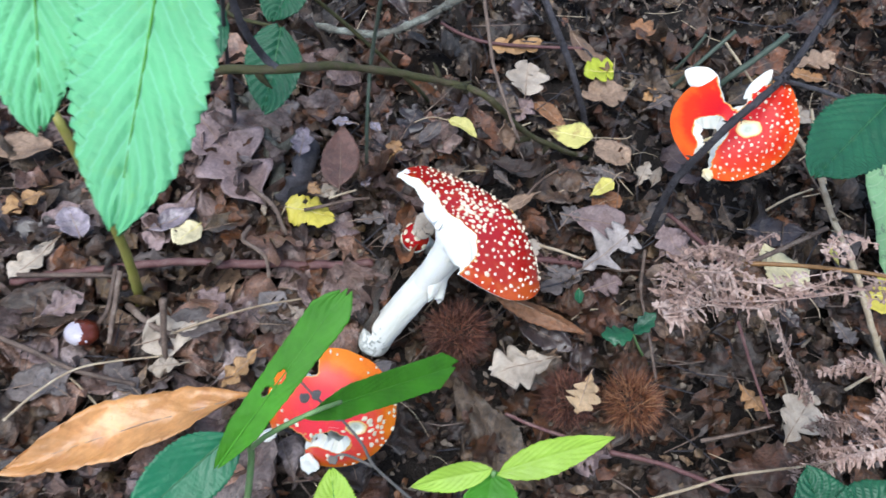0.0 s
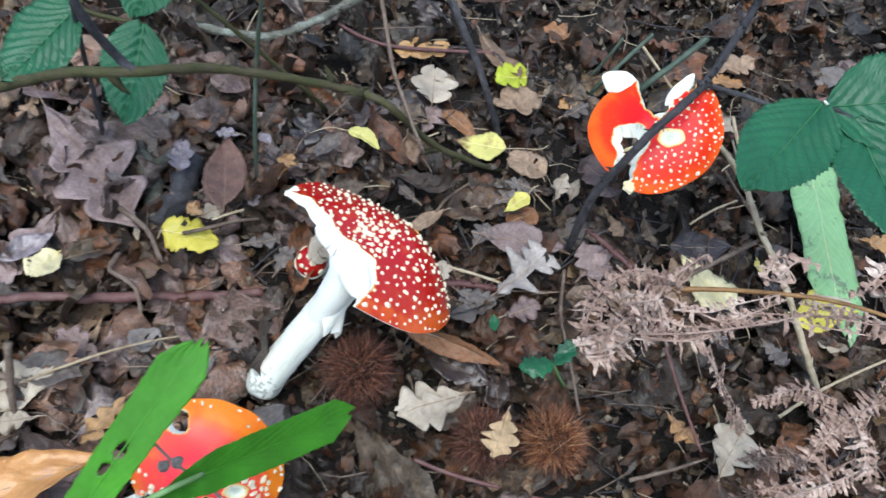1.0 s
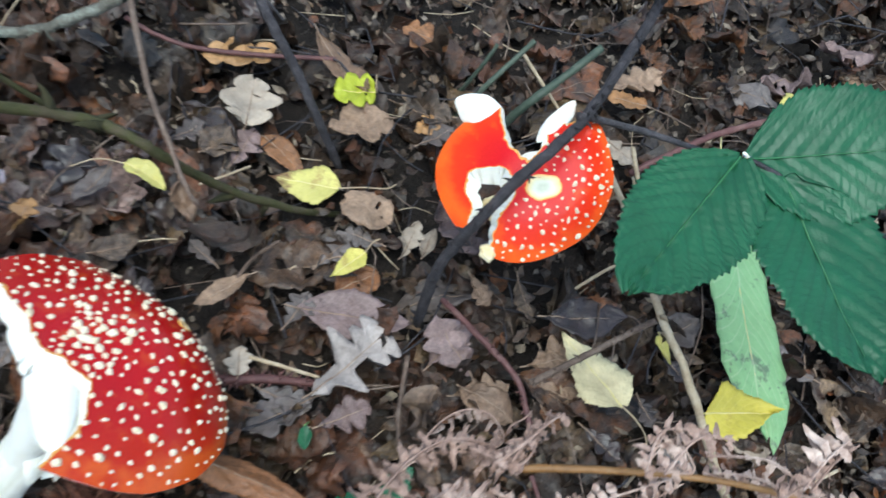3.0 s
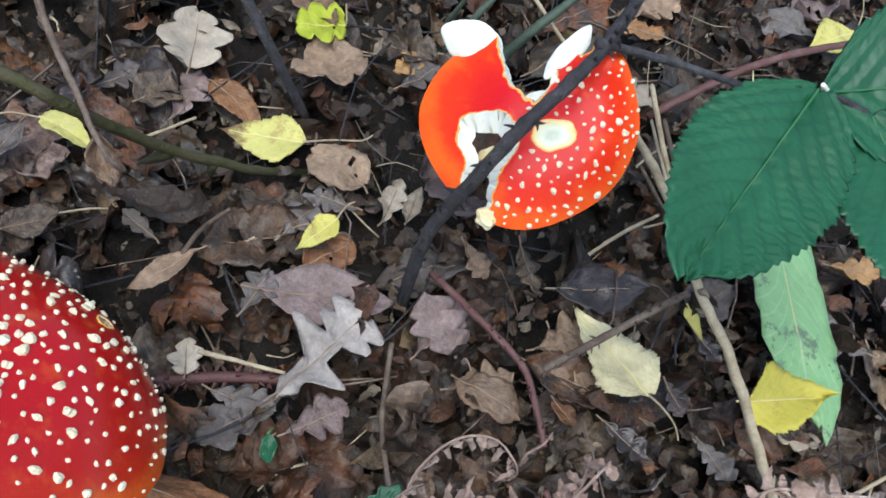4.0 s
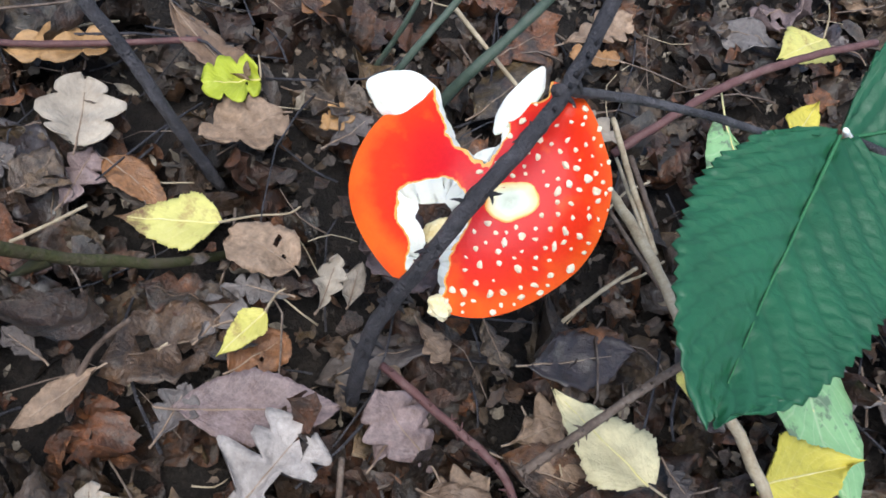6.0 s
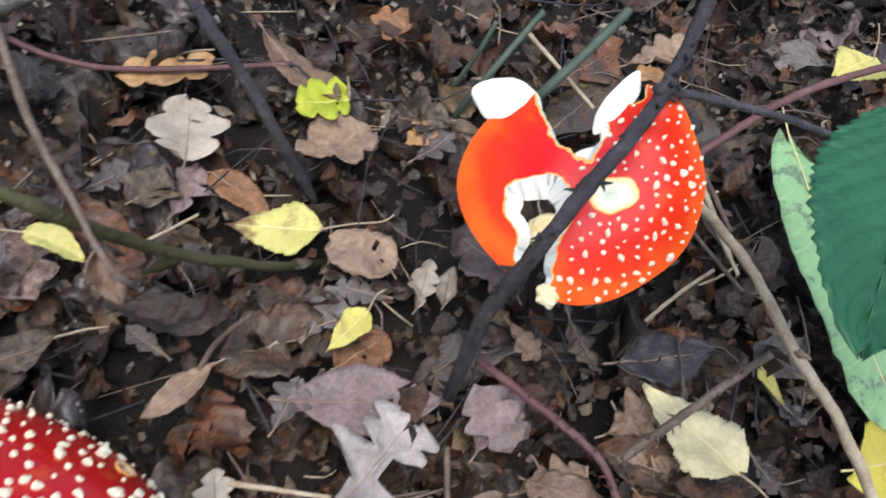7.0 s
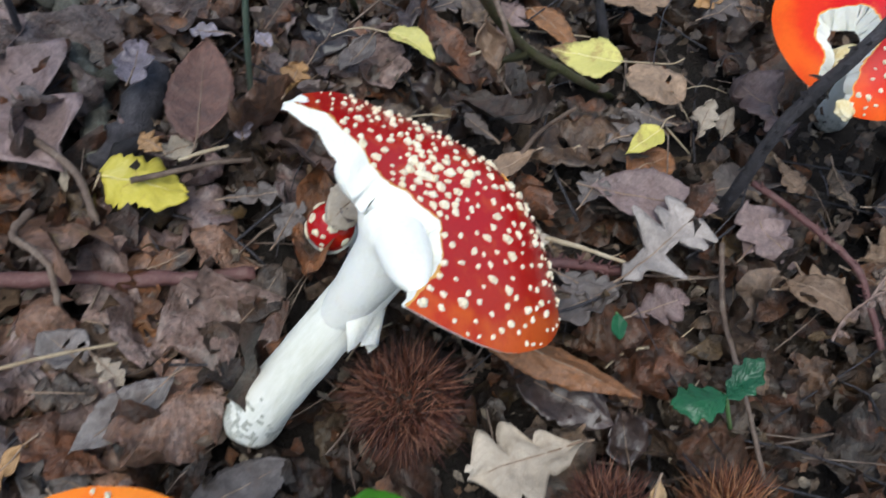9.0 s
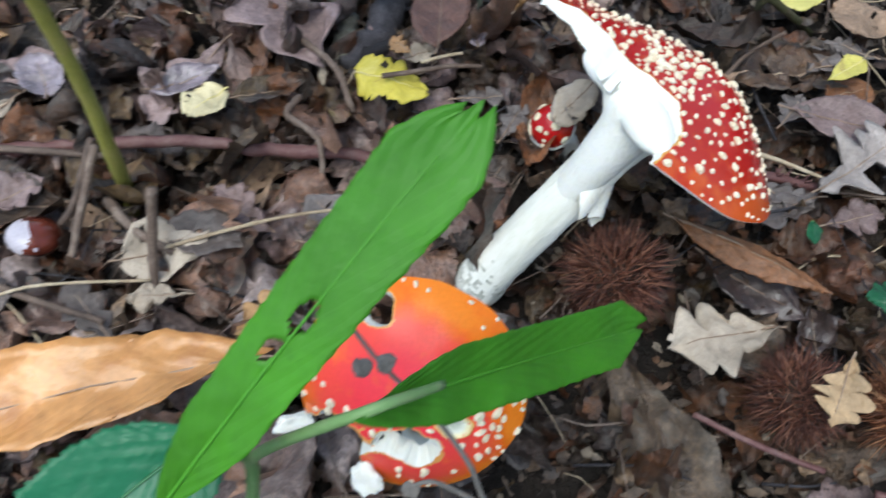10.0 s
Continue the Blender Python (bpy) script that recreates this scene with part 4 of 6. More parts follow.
def flap(parent, name, at, size, turn, label, seed, chop=True, m=None):
    """A ragged lump of torn white flesh."""
    bm = bmesh.new()
    bmesh.ops.create_icosphere(bm, subdivisions=4, radius=1)
    for v in bm.verts:
        if chop:
            v.co.z = max(-0.6, min(0.6, v.co.z))
            if v.co.x > 0.55:
                v.co.x = 0.55 + 0.22 * noise.noise((seed, v.co.y * 4, v.co.z * 4)) + 0.2 * (v.co.x - 0.55)
        k = 1 + (0.3 if chop else 0.22) * noise.noise(v.co * 1.3 + Vector((seed, 0, 0))) + (0.14 if chop else 0.02) * noise.noise(v.co * 2.9 + Vector((seed, 3, 0))) + (0.06 if chop else 0.01) * noise.noise(v.co * 5 + Vector((0, seed, 0)))
        v.co *= k
        v.co = Vector((v.co.x * size[0], v.co.y * size[1], v.co.z * size[2]))
    me = bpy.data.meshes.new(name)
    bm.to_mesh(me)
    bm.free()
    me.polygons.foreach_set("use_smooth", [True] * len(me.polygons))
    me.materials.append(m or M_FLESH)
    return part(name, me, parent, label, Matrix.Translation(at) @ pose(0, 0, 0, *turn))


# the leaning half-eaten one
R1 = 0.076


def flat_profile(x, y):
    """Nearly flat, rolled down at the rim, least towards the torn tip."""
    bulge = 0.013 * math.exp(-((x + 0.05) ** 2 + (y + 0.55) ** 2) / 0.3)
    low = max(0, -0.7 * x + 0.7 * y - 0.25) ** 2
    return 0.02 * low - bulge + 0.004 * math.hypot(x, y) ** 2 + 0.014 * math.hypot(x, y) ** 4.5 * (1 - 0.8 * max(0, min(1, x)))


def lopsided(x, y):
    r = math.hypot(x, y)
    return 1 - r - 0.21 * max(0, (-0.7 * x + 0.7 * y) / (r + 1e-6)) ** 2 + 0.14 * max(0, -y / (r + 1e-6)) ** 2 - 0.1 * max(0, (-0.35 * x + 0.93 * y) / (r + 1e-6)) ** 6 - 0.04 * max(0, x / (r + 1e-6)) ** 4


big = new("fly_agaric")
big.matrix_basis = axes((-0.898, 0.408, 0.168), (0.36, 0.461, 0.811), (0.050, 0.4145, 0.107))
k1 = 1 / R1
build_cap(big, R1, flat_profile, lopsided, [oval(0.058 * k1, 0.045 * k1, 0.052 * k1, 0.044 * k1), oval(0.004 * k1, 0.046 * k1, 0.026 * k1, 0.035 * k1)], M_SKIN, 0.016, 285, pits=[oval(0.97, 0.02, 0.06, 0.12, -30)], ragged=0.05, crowd=(0.07, -0.1, 0.26), wart_size=(0.0009, 0.0021), bevel=lambda x, y: 0.1 - 0.05 * max(0.0, min(1.0, (x - 0.1) / 0.4)), flush=lambda x, y: 0.16 * max(0.0, 0.66 * y - 0.75 * x) - 0.35 * max(0.0, min(1.0, (x - 0.1) / 0.4)), stout=lambda x, y: 1 - 0.05 * max(0.0, min(1.0, (x - 0.2) / 0.5)), patches=[(-0.135, -0.76, 0.06, 0.045, 60)])
inv1 = big.matrix_basis.inverted()
big_stem = build_stem(big, inv1 @ Vector((-0.011, 0.340, -0.012)), inv1 @ Vector((0.0455, 0.4085, 0.0965)), 0.0125, 0.0115)


def build_ring():
    """The torn skirt hanging from the stem."""
    b, hd = inv1 @ Vector((-0.011, 0.340, -0.012)), inv1 @ Vector((0.0455, 0.4085, 0.0965))
    m = Matrix.Translation(b) @ (hd - b).to_track_quat("Z", "Y").to_matrix().to_4x4()
    L = (hd - b).length
    toward = m.to_3x3().inverted() @ (inv1.to_3x3() @ Vector((0.9, -0.35, -0.2)))
    RING_SIDE = math.atan2(toward.y, toward.x)
    verts, faces, s, n = [], [], 40, 7
    for i in range(n + 1):
        t = i / n
        for j in range(s):
            a = 2 * math.pi * j / s
            drop = 0.018 + 0.012 * noise.noise((math.cos(a) * 2, math.sin(a) * 2, 4.0)) + 0.006 * noise.noise((math.cos(a) * 9, math.sin(a) * 9, 1.0))
            hang = max(0.0, math.cos(a - RING_SIDE)) ** 0.7
            drop *= 0.15 + hang
            r = 0.0122 + 0.0085 * hang * t * (0.7 + 0.3 * math.sin(7 * a))
            verts.append((r * math.cos(a), r * math.sin(a), 0.74 * L - t * drop))
    for i in range(n):
        for j in range(s):
            a, c = i * s + j, i * s + (j + 1) % s
            faces.append((a, a + s, c + s, c))
    part("ring", mesh_from("ring", verts, faces, M_FLESH), big_stem, "ragged white skirt hanging from the stem")


build_ring()


def build_flesh(parent, lumps, neck):
    """The torn flesh of cap and stem in one smooth swelling: ovals (middle, long axis, radii) melted onto the neck of the stem."""
    inv = parent.matrix_basis.inverted()
    bm = bmesh.new()
    for at, along, size in lumps:
        ball = bmesh.ops.create_icosphere(bm, subdivisions=4, radius=1)
        x = Vector(along).normalized()
        z = (Vector((0.09, -0.417, 0.905)) - x * x.dot(Vector((0.09, -0.417, 0.905)))).normalized()
        m = Matrix.Translation(at) @ Matrix((x, z.cross(x), z)).transposed().to_4x4() @ Matrix.Diagonal((*size, 1))
        bmesh.ops.transform(bm, matrix=m, verts=ball["verts"])
    low, high, r0, r1 = neck
    d = Vector(high) - Vector(low)
    cone = bmesh.ops.create_cone(bm, cap_ends=True, segments=40, radius1=r0, radius2=r1, depth=d.length)
    bmesh.ops.transform(bm, matrix=Matrix.Translation((Vector(low) + Vector(high)) / 2) @ d.to_track_quat("Z", "Y").to_matrix().to_4x4(), verts=cone["verts"])
    bmesh.ops.transform(bm, matrix=inv, verts=bm.verts)
    me = bpy.data.meshes.new("torn_flesh")
    bm.to_mesh(me)
    bm.free()
    me.materials.append(M_FLESH)
    ob = part("torn_flesh", me, parent, "white flesh where the torn cap runs into the stem")
    melt = ob.modifiers.new("melt", "REMESH")
    melt.mode, melt.voxel_size, melt.use_smooth_shade = "VOXEL", 0.0009, True
    soft = ob.modifiers.new("soften", "SMOOTH")
    soft.factor, soft.iterations = 0.6, 55
    return ob


build_flesh(big, [
    ((0.0440, 0.3920, 0.1115), (0.0264, -0.05, 0.0218), (0.0285, 0.0108, 0.0060)),
    ((0.0350, 0.4040, 0.1040), (0.0264, -0.05, 0.0218), (0.0150, 0.0120, 0.0085)),
    ((0.0220, 0.4150, 0.1050), (-0.045, 0.028, -0.005), (0.0180, 0.0080, 0.0060)),
], ((0.0180, 0.3750, 0.0430), (0.0420, 0.3990, 0.1060), 0.0080, 0.0140))
tagged(big, "half-eaten red fly agaric with cream warts, leaning on its white stem", "mushroom", "fly agaric mushrooms")

# the one behind the dark cane, with a bite, a hole and a pit in its cap
R2 = 0.058
second = new("fly_agaric")
second.matrix_basis = axes((0.973, 0.107, 0.203), (-0.144, -0.405, 0.903), (0.2300, 0.5833, 0.1157))


def second_profile(x, y):
    """A shallow dome, its torn horn curling up."""
    return 0.0103 * ((x - 0.22) ** 2 + (y - 0.02) ** 2) + 0.006 * math.hypot(x, y) ** 6 - 0.013 * math.exp(-((x - 0.66) ** 2 + (y - 0.62) ** 2) / 0.09)


def second_outline(x, y):
    r = math.hypot(x, y) + 1e-6
    return 1 - math.hypot(x / 0.91, y / 0.85) - 0.07 * max(0, (0.62 * x - 0.78 * y) / r) ** 3 + 0.05 * max(0, (0.7 * x + 0.7 * y) / r) ** 6 - 0.09 * max(0, (-0.8 * x - 0.6 * y) / r) ** 6


bite_top = [oval(0.0, 0.66, 0.23, 0.44), oval(-0.08, 0.84, 0.22, 0.3), oval(0.25, 0.84, 0.3, 0.28, 20)]
hole = [oval(-0.32, -0.11, 0.27, 0.21, -10), oval(-0.38, -0.5, 0.13, 0.36, -14)]
build_cap(second, R2, second_profile, second_outline, bite_top + hole, M_SKIN_B, 0.013, 118, patches=[(0.2, -0.07, 0.19, 0.125, 12)], wart_free=[oval(-0.62, 0.25, 0.62, 1.15), oval(0.05, 0.0, 0.16, 0.1)], wart_size=(0.0007, 0.0017), seed=8, ragged=0.05, n=120, bevel=lambda x, y: 0.13 if y < 0.2 else 0.05, flush=lambda x, y: 0.14 * max(0.0, -x - y))
build_stem(second, second.matrix_basis.inverted() @ Vector((0.272, 0.655, -0.03)), (0.008, 0.006, -0.012), 0.009, 0.0085, seed=4)
flap(second, "flesh_lump", (-0.0275, 0.0410, -0.0130), (0.0162, 0.0108, 0.0050), (10, 8, -27), "torn lump of white flesh on the cap's edge", 2.0, chop=False)
flap(second, "flesh_lump", (0.0170, 0.0360, -0.0020), (0.0150, 0.0052, 0.0034), (0, -12, 46), "thin strip of torn white flesh", 5.0, chop=False)
flap(second, "flesh_lump", (-0.0145, -0.0155, -0.0165), (0.0105, 0.0080, 0.0028), (0, -25, -40), "cream flesh left at the bottom of the hole", 9.0, m=M_CREAMY)
flap(second, "flesh_lump", (-0.0165, -0.0435, -0.0105), (0.0060, 0.0048, 0.0030), (0, 15, -35), "yellowish torn corner of the cap", 13.0, m=M_CREAMY)
flap(second, "flesh_lump", (0.0135, 0.0265, -0.006), (0.0095, 0.0032, 0.0040), (0, 0, 72), "torn white edge of the bite", 7.0)
tagged(second, "orange-red fly agaric with an eaten cap, standing behind a dark cane", "mushroom", "fly agaric mushrooms")

# the one under the green plant
R3 = 0.047
third = new("fly_agaric")
third.matrix_basis = axes((0.986, 0.053, -0.157), (0.159, -0.571, 0.805), (0.0009, 0.2376, 0.1032))
third_bites = [oval(-0.47, -0.9, 0.32, 0.52, -12), oval(0.16, -0.4, 0.26, 0.2), oval(-0.5, 0.6, 0.17, 0.13, -30)]
build_cap(third, R3, lambda x, y: 0.0192 * (x * x + (y - 0.3) ** 2) + 0.004 * math.hypot(x, y) ** 5, lambda x, y: 1 - math.hypot(x / 0.97, y / (0.97 if y > 0 else 1.05)), third_bites, M_SKIN_C, 0.011, 62, patches=[(0.43, -0.05, 0.15, 0.12, 0)], wart_free=[oval(-0.05, 0.35, 0.6, 0.5), oval(-0.3, 0.1, 0.4, 0.4)], wart_size=(0.0012, 0.0022), seed=12, ragged=0.06, n=96, bevel=lambda x, y: 0.07 if y < 0 else 0.04, flush=lambda x, y: 0.28 * max(0.0, 0.3 * x + 0.9 * y))
build_stem(third, third.matrix_basis.inverted() @ Vector((-0.002, 0.262, -0.03)), (0, 0.006, -0.012), 0.011, 0.01, seed=14)
flap(third, "flesh_lump", (-0.002, -0.0445, -0.025), (0.0085, 0.0062, 0.0035), (10, 20, -50), "torn white flesh hanging at the cap's edge", 8.0)
flap(third, "flesh_lump", (-0.0375, -0.0385, -0.037), (0.0095, 0.0042, 0.0035), (0, 15, 30), "white torn edge of the cap", 11.0)
tagged(third, "orange-red eaten fly agaric on the ground beneath a green plant", "mushroom", "fly agaric mushrooms")


def build_button(at, r):
    """A young cap, still a dome, with the veil in scraps on it."""
    rnd = random.Random(21)
    ob = new("fly_agaric")
    ob.matrix_basis = Matrix.Translation(at) @ pose(0, 0, 0, 20, -20, 0)
    verts, faces, uvs, s, n = [(0, 0, r)], [], [(0.0, 1.0)], 36, 14
    for i in range(1, n + 1):
        a = radians(105) * i / n
        for j in range(s):
            b = 2 * math.pi * j / s
            k = r * (1 + 0.05 * noise.noise((math.sin(a) * math.cos(b), math.sin(a) * math.sin(b), 3.0)))
            verts.append((k * math.sin(a) * math.cos(b), k * math.sin(a) * math.sin(b), k * math.cos(a) * 0.9))
            uvs.append((0.95 * i / n, 1.0))
    faces = [(0, 1 + j, 1 + (j + 1) % s) for j in range(s)]
    for i in range(n - 1):
        for j in range(s):
            a, b = 1 + i * s + j, 1 + i * s + (j + 1) % s
            faces.append((a, a + s, b + s, b))
    cap = part("cap_skin", mesh_from("cap_skin", verts, faces, M_SKIN, uvs), ob, "smooth red skin")
    for q in range(26):
        a, b = math.acos(1 - rnd.random() * 0.9), rnd.uniform(0, 6.28)
        d = Vector((math.sin(a) * math.cos(b), math.sin(a) * math.sin(b), math.cos(a) * 0.9))
        w = rnd.uniform(0.0009, 0.0024)
        part("wart", WARTS[q % len(WARTS)], cap, m=Matrix.Translation(d * r * 1.01) @ d.to_track_quat("Z", "Y").to_matrix().to_4x4() @ Matrix.Diagonal((w * 1.3, w, w * 0.5, 1)))
    build_stem(ob, (0, 0, -0.05), (0, 0, -r * 0.1), 0.007, 0.008, seed=2)
    return tagged(ob, "small scarlet fly agaric button with cream patches, half hidden by leaves", "mushroom", "fly agaric mushrooms")


# ---- chestnut burrs and nut ----
def build_burr(at, r, n, spine, tone, seed, label, squash=0.85):
    rnd = random.Random(seed)
    ob = new("chestnut_burr")
    ob.matrix_basis = Matrix.Translation(at)
    bm = bmesh.new()
    bmesh.ops.create_icosphere(bm, subdivisions=3, radius=r * 0.6)
    for v in bm.verts:
        v.co *= 1 + 0.12 * noise.noise(v.co * 60 + Vector((seed, 0, 0)))
        v.co.z *= squash
    me = bpy.data.meshes.new("husk")
    bm.to_mesh(me)
    bm.free()
    me.materials.append(M_HUSK)
    part("husk", me, ob, "dark husk")
    V, F = [], []
    tufts = [Vector((rnd.gauss(0, 1), rnd.gauss(0, 1), rnd.gauss(0, 1))).normalized() for _ in range(n // 14)]
    for q in range(n):
        t = tufts[q % len(tufts)]
        lean = Vector((rnd.gauss(0, 1), rnd.gauss(0, 1), rnd.gauss(0, 1)))
        base = (t + lean * 0.1).normalized()
        d = (t + lean * 0.55).normalized()
        L = r * rnd.uniform(0.25, 0.72)
        b = base * r * 0.56
        b.z *= squash
        side = d.orthogonal().normalized()
        up = d.cross(side)
        w = spine
        o = len(V)
        bend = lean * L * 0.16
        for k, (tt, ww) in enumerate(((0, 1), (0.5, 0.75))):
            c = b + d * L * tt + bend * tt
            V += [tuple(c + side * w * ww), tuple(c + (up * 0.87 - side * 0.5) * w * ww), tuple(c + (-up * 0.87 - side * 0.5) * w * ww)]
        V.append(tuple(b + d * L + bend))
        for j in range(3):
            a, c = o + j, o + (j + 1) % 3
            F += [(a, c, c + 3, a + 3), (a + 3, c + 3, o + 6)]
    part("spine_coat", mesh_from("spine_coat", V, F, tone), ob, "dense coat of sharp brown spines", kind="stuff")
    return tagged(ob, label, "chestnut burr", "chestnut burrs on the litter")


def build_nut(at):
    ob = new("chestnut")
    ob.matrix_basis = Matrix.Translation(at) @ pose(0, 0, 0, 60, 20, 40)
    bm = bmesh.new()
    bmesh.ops.create_uvsphere(bm, u_segments=32, v_segments=20, radius=0.0135)
    for v in bm.verts:
        x, y, z = v.co
        v.co = (x * 1.05, y * 0.72, z * (1.0 if z < 0 else 1.12))
    me = bpy.data.meshes.new("shell")
    bm.to_mesh(me)
    bm.free()
    me.polygons.foreach_set("use_smooth", [True] * len(me.polygons))
    me.materials.append(M_NUT)
    part("shell", me, ob, "glossy reddish brown shell")
    # paler lilac-grey over the side facing up and near left
    scar = bmesh.new()
    bmesh.ops.create_uvsphere(scar, u_segments=32, v_segments=20, radius=0.01365)
    side = ob.matrix_basis.to_3x3().inverted() @ Vector((-0.55, -0.55, 0.62))
    for v in scar.verts:
        x, y, z = v.co
        v.co = (x * 1.05, y * 0.72, z * (1.0 if z < 0 else 1.12))
    bmesh.ops.delete(scar, geom=[v for v in scar.verts if v.co.normalized().dot(side.normalized()) < 0.45 + 0.12 * noise.noise(v.co * 260)], context="VERTS")
    sm = bpy.data.meshes.new("scar")
    scar.to_mesh(sm)
    scar.free()
    sm.polygons.foreach_set("use_smooth", [True] * len(sm.polygons))
    sm.materials.append(M_NUTPALE)
    part("scar", sm, ob, "pale lilac-grey patch")
    v, f = tube([(0, 0, 0.0148), (0, 0, 0.0175)], 0.0012, 0.0004, 6)
    part("tip", mesh_from("tip", v, f, M_NUTPALE), ob, "pale pointed tip")
    return tagged(ob, "glossy red-brown sweet chestnut lying on a dead leaf", "chestnut")


# ---- living plants ----
def blade(parent, name, kind, material, base, tip, ratio, side, curl=0.2, fold=0.12, wave=0.06, relief=0.0, label="", bored=(), nu=72, nv=20):
    """A living leaf of a plant from base to tip; side: a direction in which its right half lies."""
    b, t = Vector(base), Vector(tip)
    x = (t - b).normalized()
    s = Vector(side)
    y = (s - x * s.dot(x)).normalized()
    z = x.cross(y)
    m = Matrix.Translation(b) @ Matrix((x, y, z)).transposed().to_4x4() @ pose(0, 0, 0, 0, math.degrees(curl) / 2, 0)
    L = (t - b).length
    nu = 120 if kind == "bramble" else nu
    v, f, uv = leaf_grid(kind, L, L * ratio, seed_up(), curl, fold, wave, nu=nu, nv=nv, thick=0.0005, relief=relief, bored=bored, crumple=0.012, rag=0.05)
    leaf = part(name, mesh_from(name, v, f, material, uv), parent, label, m)
    if L > 0.05:
        part("midrib", midrib_mesh(v, nu, nv, L, 5, 0, M_FRESHRIB if material in (M_FRESH, M_SEEDLING, M_MINT) else M_GREENRIB), leaf, "slender raised rib")
    return leaf


def shoot(parent, name, points, r0, r1, material, label="", knots=0.06, sides=8):
    v, f = tube(points, r0, r1, sides, knots, seed_up())
    return part(name, mesh_from(name, v, f, material), parent, label)


# yellow leaves
fallen("birch", M_LEMON_DRY, "pale yellow brown-tipped", (0.1225, 0.611, 0.014), (0.075, 0.606, 0.014), 0.8, stalk=[(0.139, 0.622, 0.008), (0.154, 0.625, 0.010), (0.160, 0.628, 0.014)], wave=0.06)
fallen("round", M_LEMON, "pale yellow", (-0.016, 0.584, 0.012), (0.016, 0.574, 0.012), 0.42, stalk=[(-0.033, 0.582, 0.012), (-0.048, 0.573, 0.008)], curl=-0.9, fold=0.5)
fallen("maple", M_LIME, "yellow-green", (0.126, 0.708, 0.012), (0.097, 0.696, 0.012), 1.25, stalk=[(0.123, 0.717, 0.020)], curl=0.2, holes=1)
fallen("birch", M_LEMON, "pale yellow", (0.153, 0.567, 0.016), (0.136, 0.542, 0.016), 0.62, stalk=[(0.156, 0.578, 0.012), (0.160, 0.581, 0.014)], curl=0.25)
fallen("birch", M_CREAM, "cream-coloured", (0.338, 0.508, 0.016), (0.293, 0.548, 0.016), 0.78, stalk=[(0.348, 0.504, 0.012), (0.355, 0.496, 0.012), (0.358, 0.489, 0.010)], wave=0.06, curl=0.2)
fallen("birch", M_YELLOW, "bright yellow", (0.385, 0.510, 0.034), (0.436, 0.526, 0.034), 0.84, curl=0.3, wave=0.1, rag=0.3)
fallen("birch", M_LEMON, "pale yellow", (0.485, 0.828, 0.020), (0.448, 0.801, 0.020), 0.95, stalk=[(0.484, 0.836, 0.030), (0.478, 0.839, 0.040)], curl=0.2)
fallen("round", M_YELLOW, "bright yellow", (-0.125, 0.437, 0.012), (-0.080, 0.441, 0.012), 0.72, stalk=[(-0.127, 0.43, 0.006)], curl=0.2, wave=0.16, rag=0.5)
fallen("round", M_CREAM, "cream-coloured", (-0.189, 0.393, 0.012), (-0.198, 0.368, 0.012), 0.95, curl=-0.35, holes=1)
fallen("birch", M_YELLOW, "bright yellow", (0.456, 0.743, 0.010), (0.478, 0.778, 0.010), 0.7)
fallen("strap", M_FADED, "faded green", (0.395, 0.723, 0.030), (0.434, 0.511, 0.022), 0.215, curl=0.15, fold=0.1, wave=0.04, label='long faded green strap-shaped leaf with brown blotches, lying flat')
fallen("round", M_PALE, "pale mauve", (0.011, 0.458, 0.045), (-0.002, 0.436, 0.030), 0.8, curl=0.3)
fallen("oak", M_PALE, "pale buff", (0.177, 0.577, 0.008), (0.183, 0.610, 0.008), 0.5, curl=1.6, wave=0.3)
fallen("round", M_PALE, "pale buff", (0.191, 0.581, 0.008), (0.194, 0.606, 0.008), 0.45, curl=1.2, wave=0.3)

# pale and tan leaves
fallen("maple", M_PALE, "pale buff", (0.047, 0.642, 0.012), (0.039, 0.686, 0.012), 0.98, wave=0.06, crumple=0.04, rag=0.1)
fallen("maple", M_AMBER, "orange", (0.045, 0.717, 0.010), (-0.004, 0.699, 0.010), 0.62, label='fallen orange-brown lobed leaf on the litter')
fallen("maple", M_TAN, "tan", (0.141, 0.690, 0.008), (0.104, 0.664, 0.008), 0.85)
fallen("chestnut", M_TAN, "tan", (0.070, 0.746, 0.014), (0.122, 0.703, 0.014), 0.36, curl=0.9)
fallen("round", M_TAN, "tan", (0.163, 0.594, 0.012), (0.128, 0.607, 0.012), 0.85, curl=-0.8, holes=2)
fallen("round", M_RUST, "rust-brown", (0.142, 0.541, 0.002), (0.165, 0.563, 0.002), 0.8, holes=2)
fallen("chestnut", M_MAUVE, "mauve-brown", (0.122, 0.517, 0.010), (0.192, 0.528, 0.010), 0.5, curl=0.15, wave=0.05, fold=0.05, crumple=0.03, rag=0.06, label='broad mauve-grey sweet chestnut leaf with toothed edges')
fallen("torn_oak", M_ASH, "pale ash-grey", (0.147, 0.463, 0.016), (0.181, 0.517, 0.016), 0.9, curl=0.2, wave=0.08, crumple=0.05, rag=0.14, label='torn pale ash-grey oak leaf with deep lobes and a dark rib')
fallen("oak", M_GREY, "grey", (0.118, 0.502, 0.010), (0.126, 0.529, 0.010), 0.75)
fallen("oak", M_MAUVE, "mauve-brown", (0.239, 0.504, 0.008), (0.210, 0.539, 0.008), 0.82, curl=0.3)
fallen("round", M_TAN, "tan", (0.283, 0.538, 0.004), (0.310, 0.504, 0.004), 0.6)
fallen("round", M_TAN, "tan", (0.235, 0.494, 0.010), (0.272, 0.479, 0.010), 0.6, curl=-1.3, label='curled greenish buff leaf on the litter')
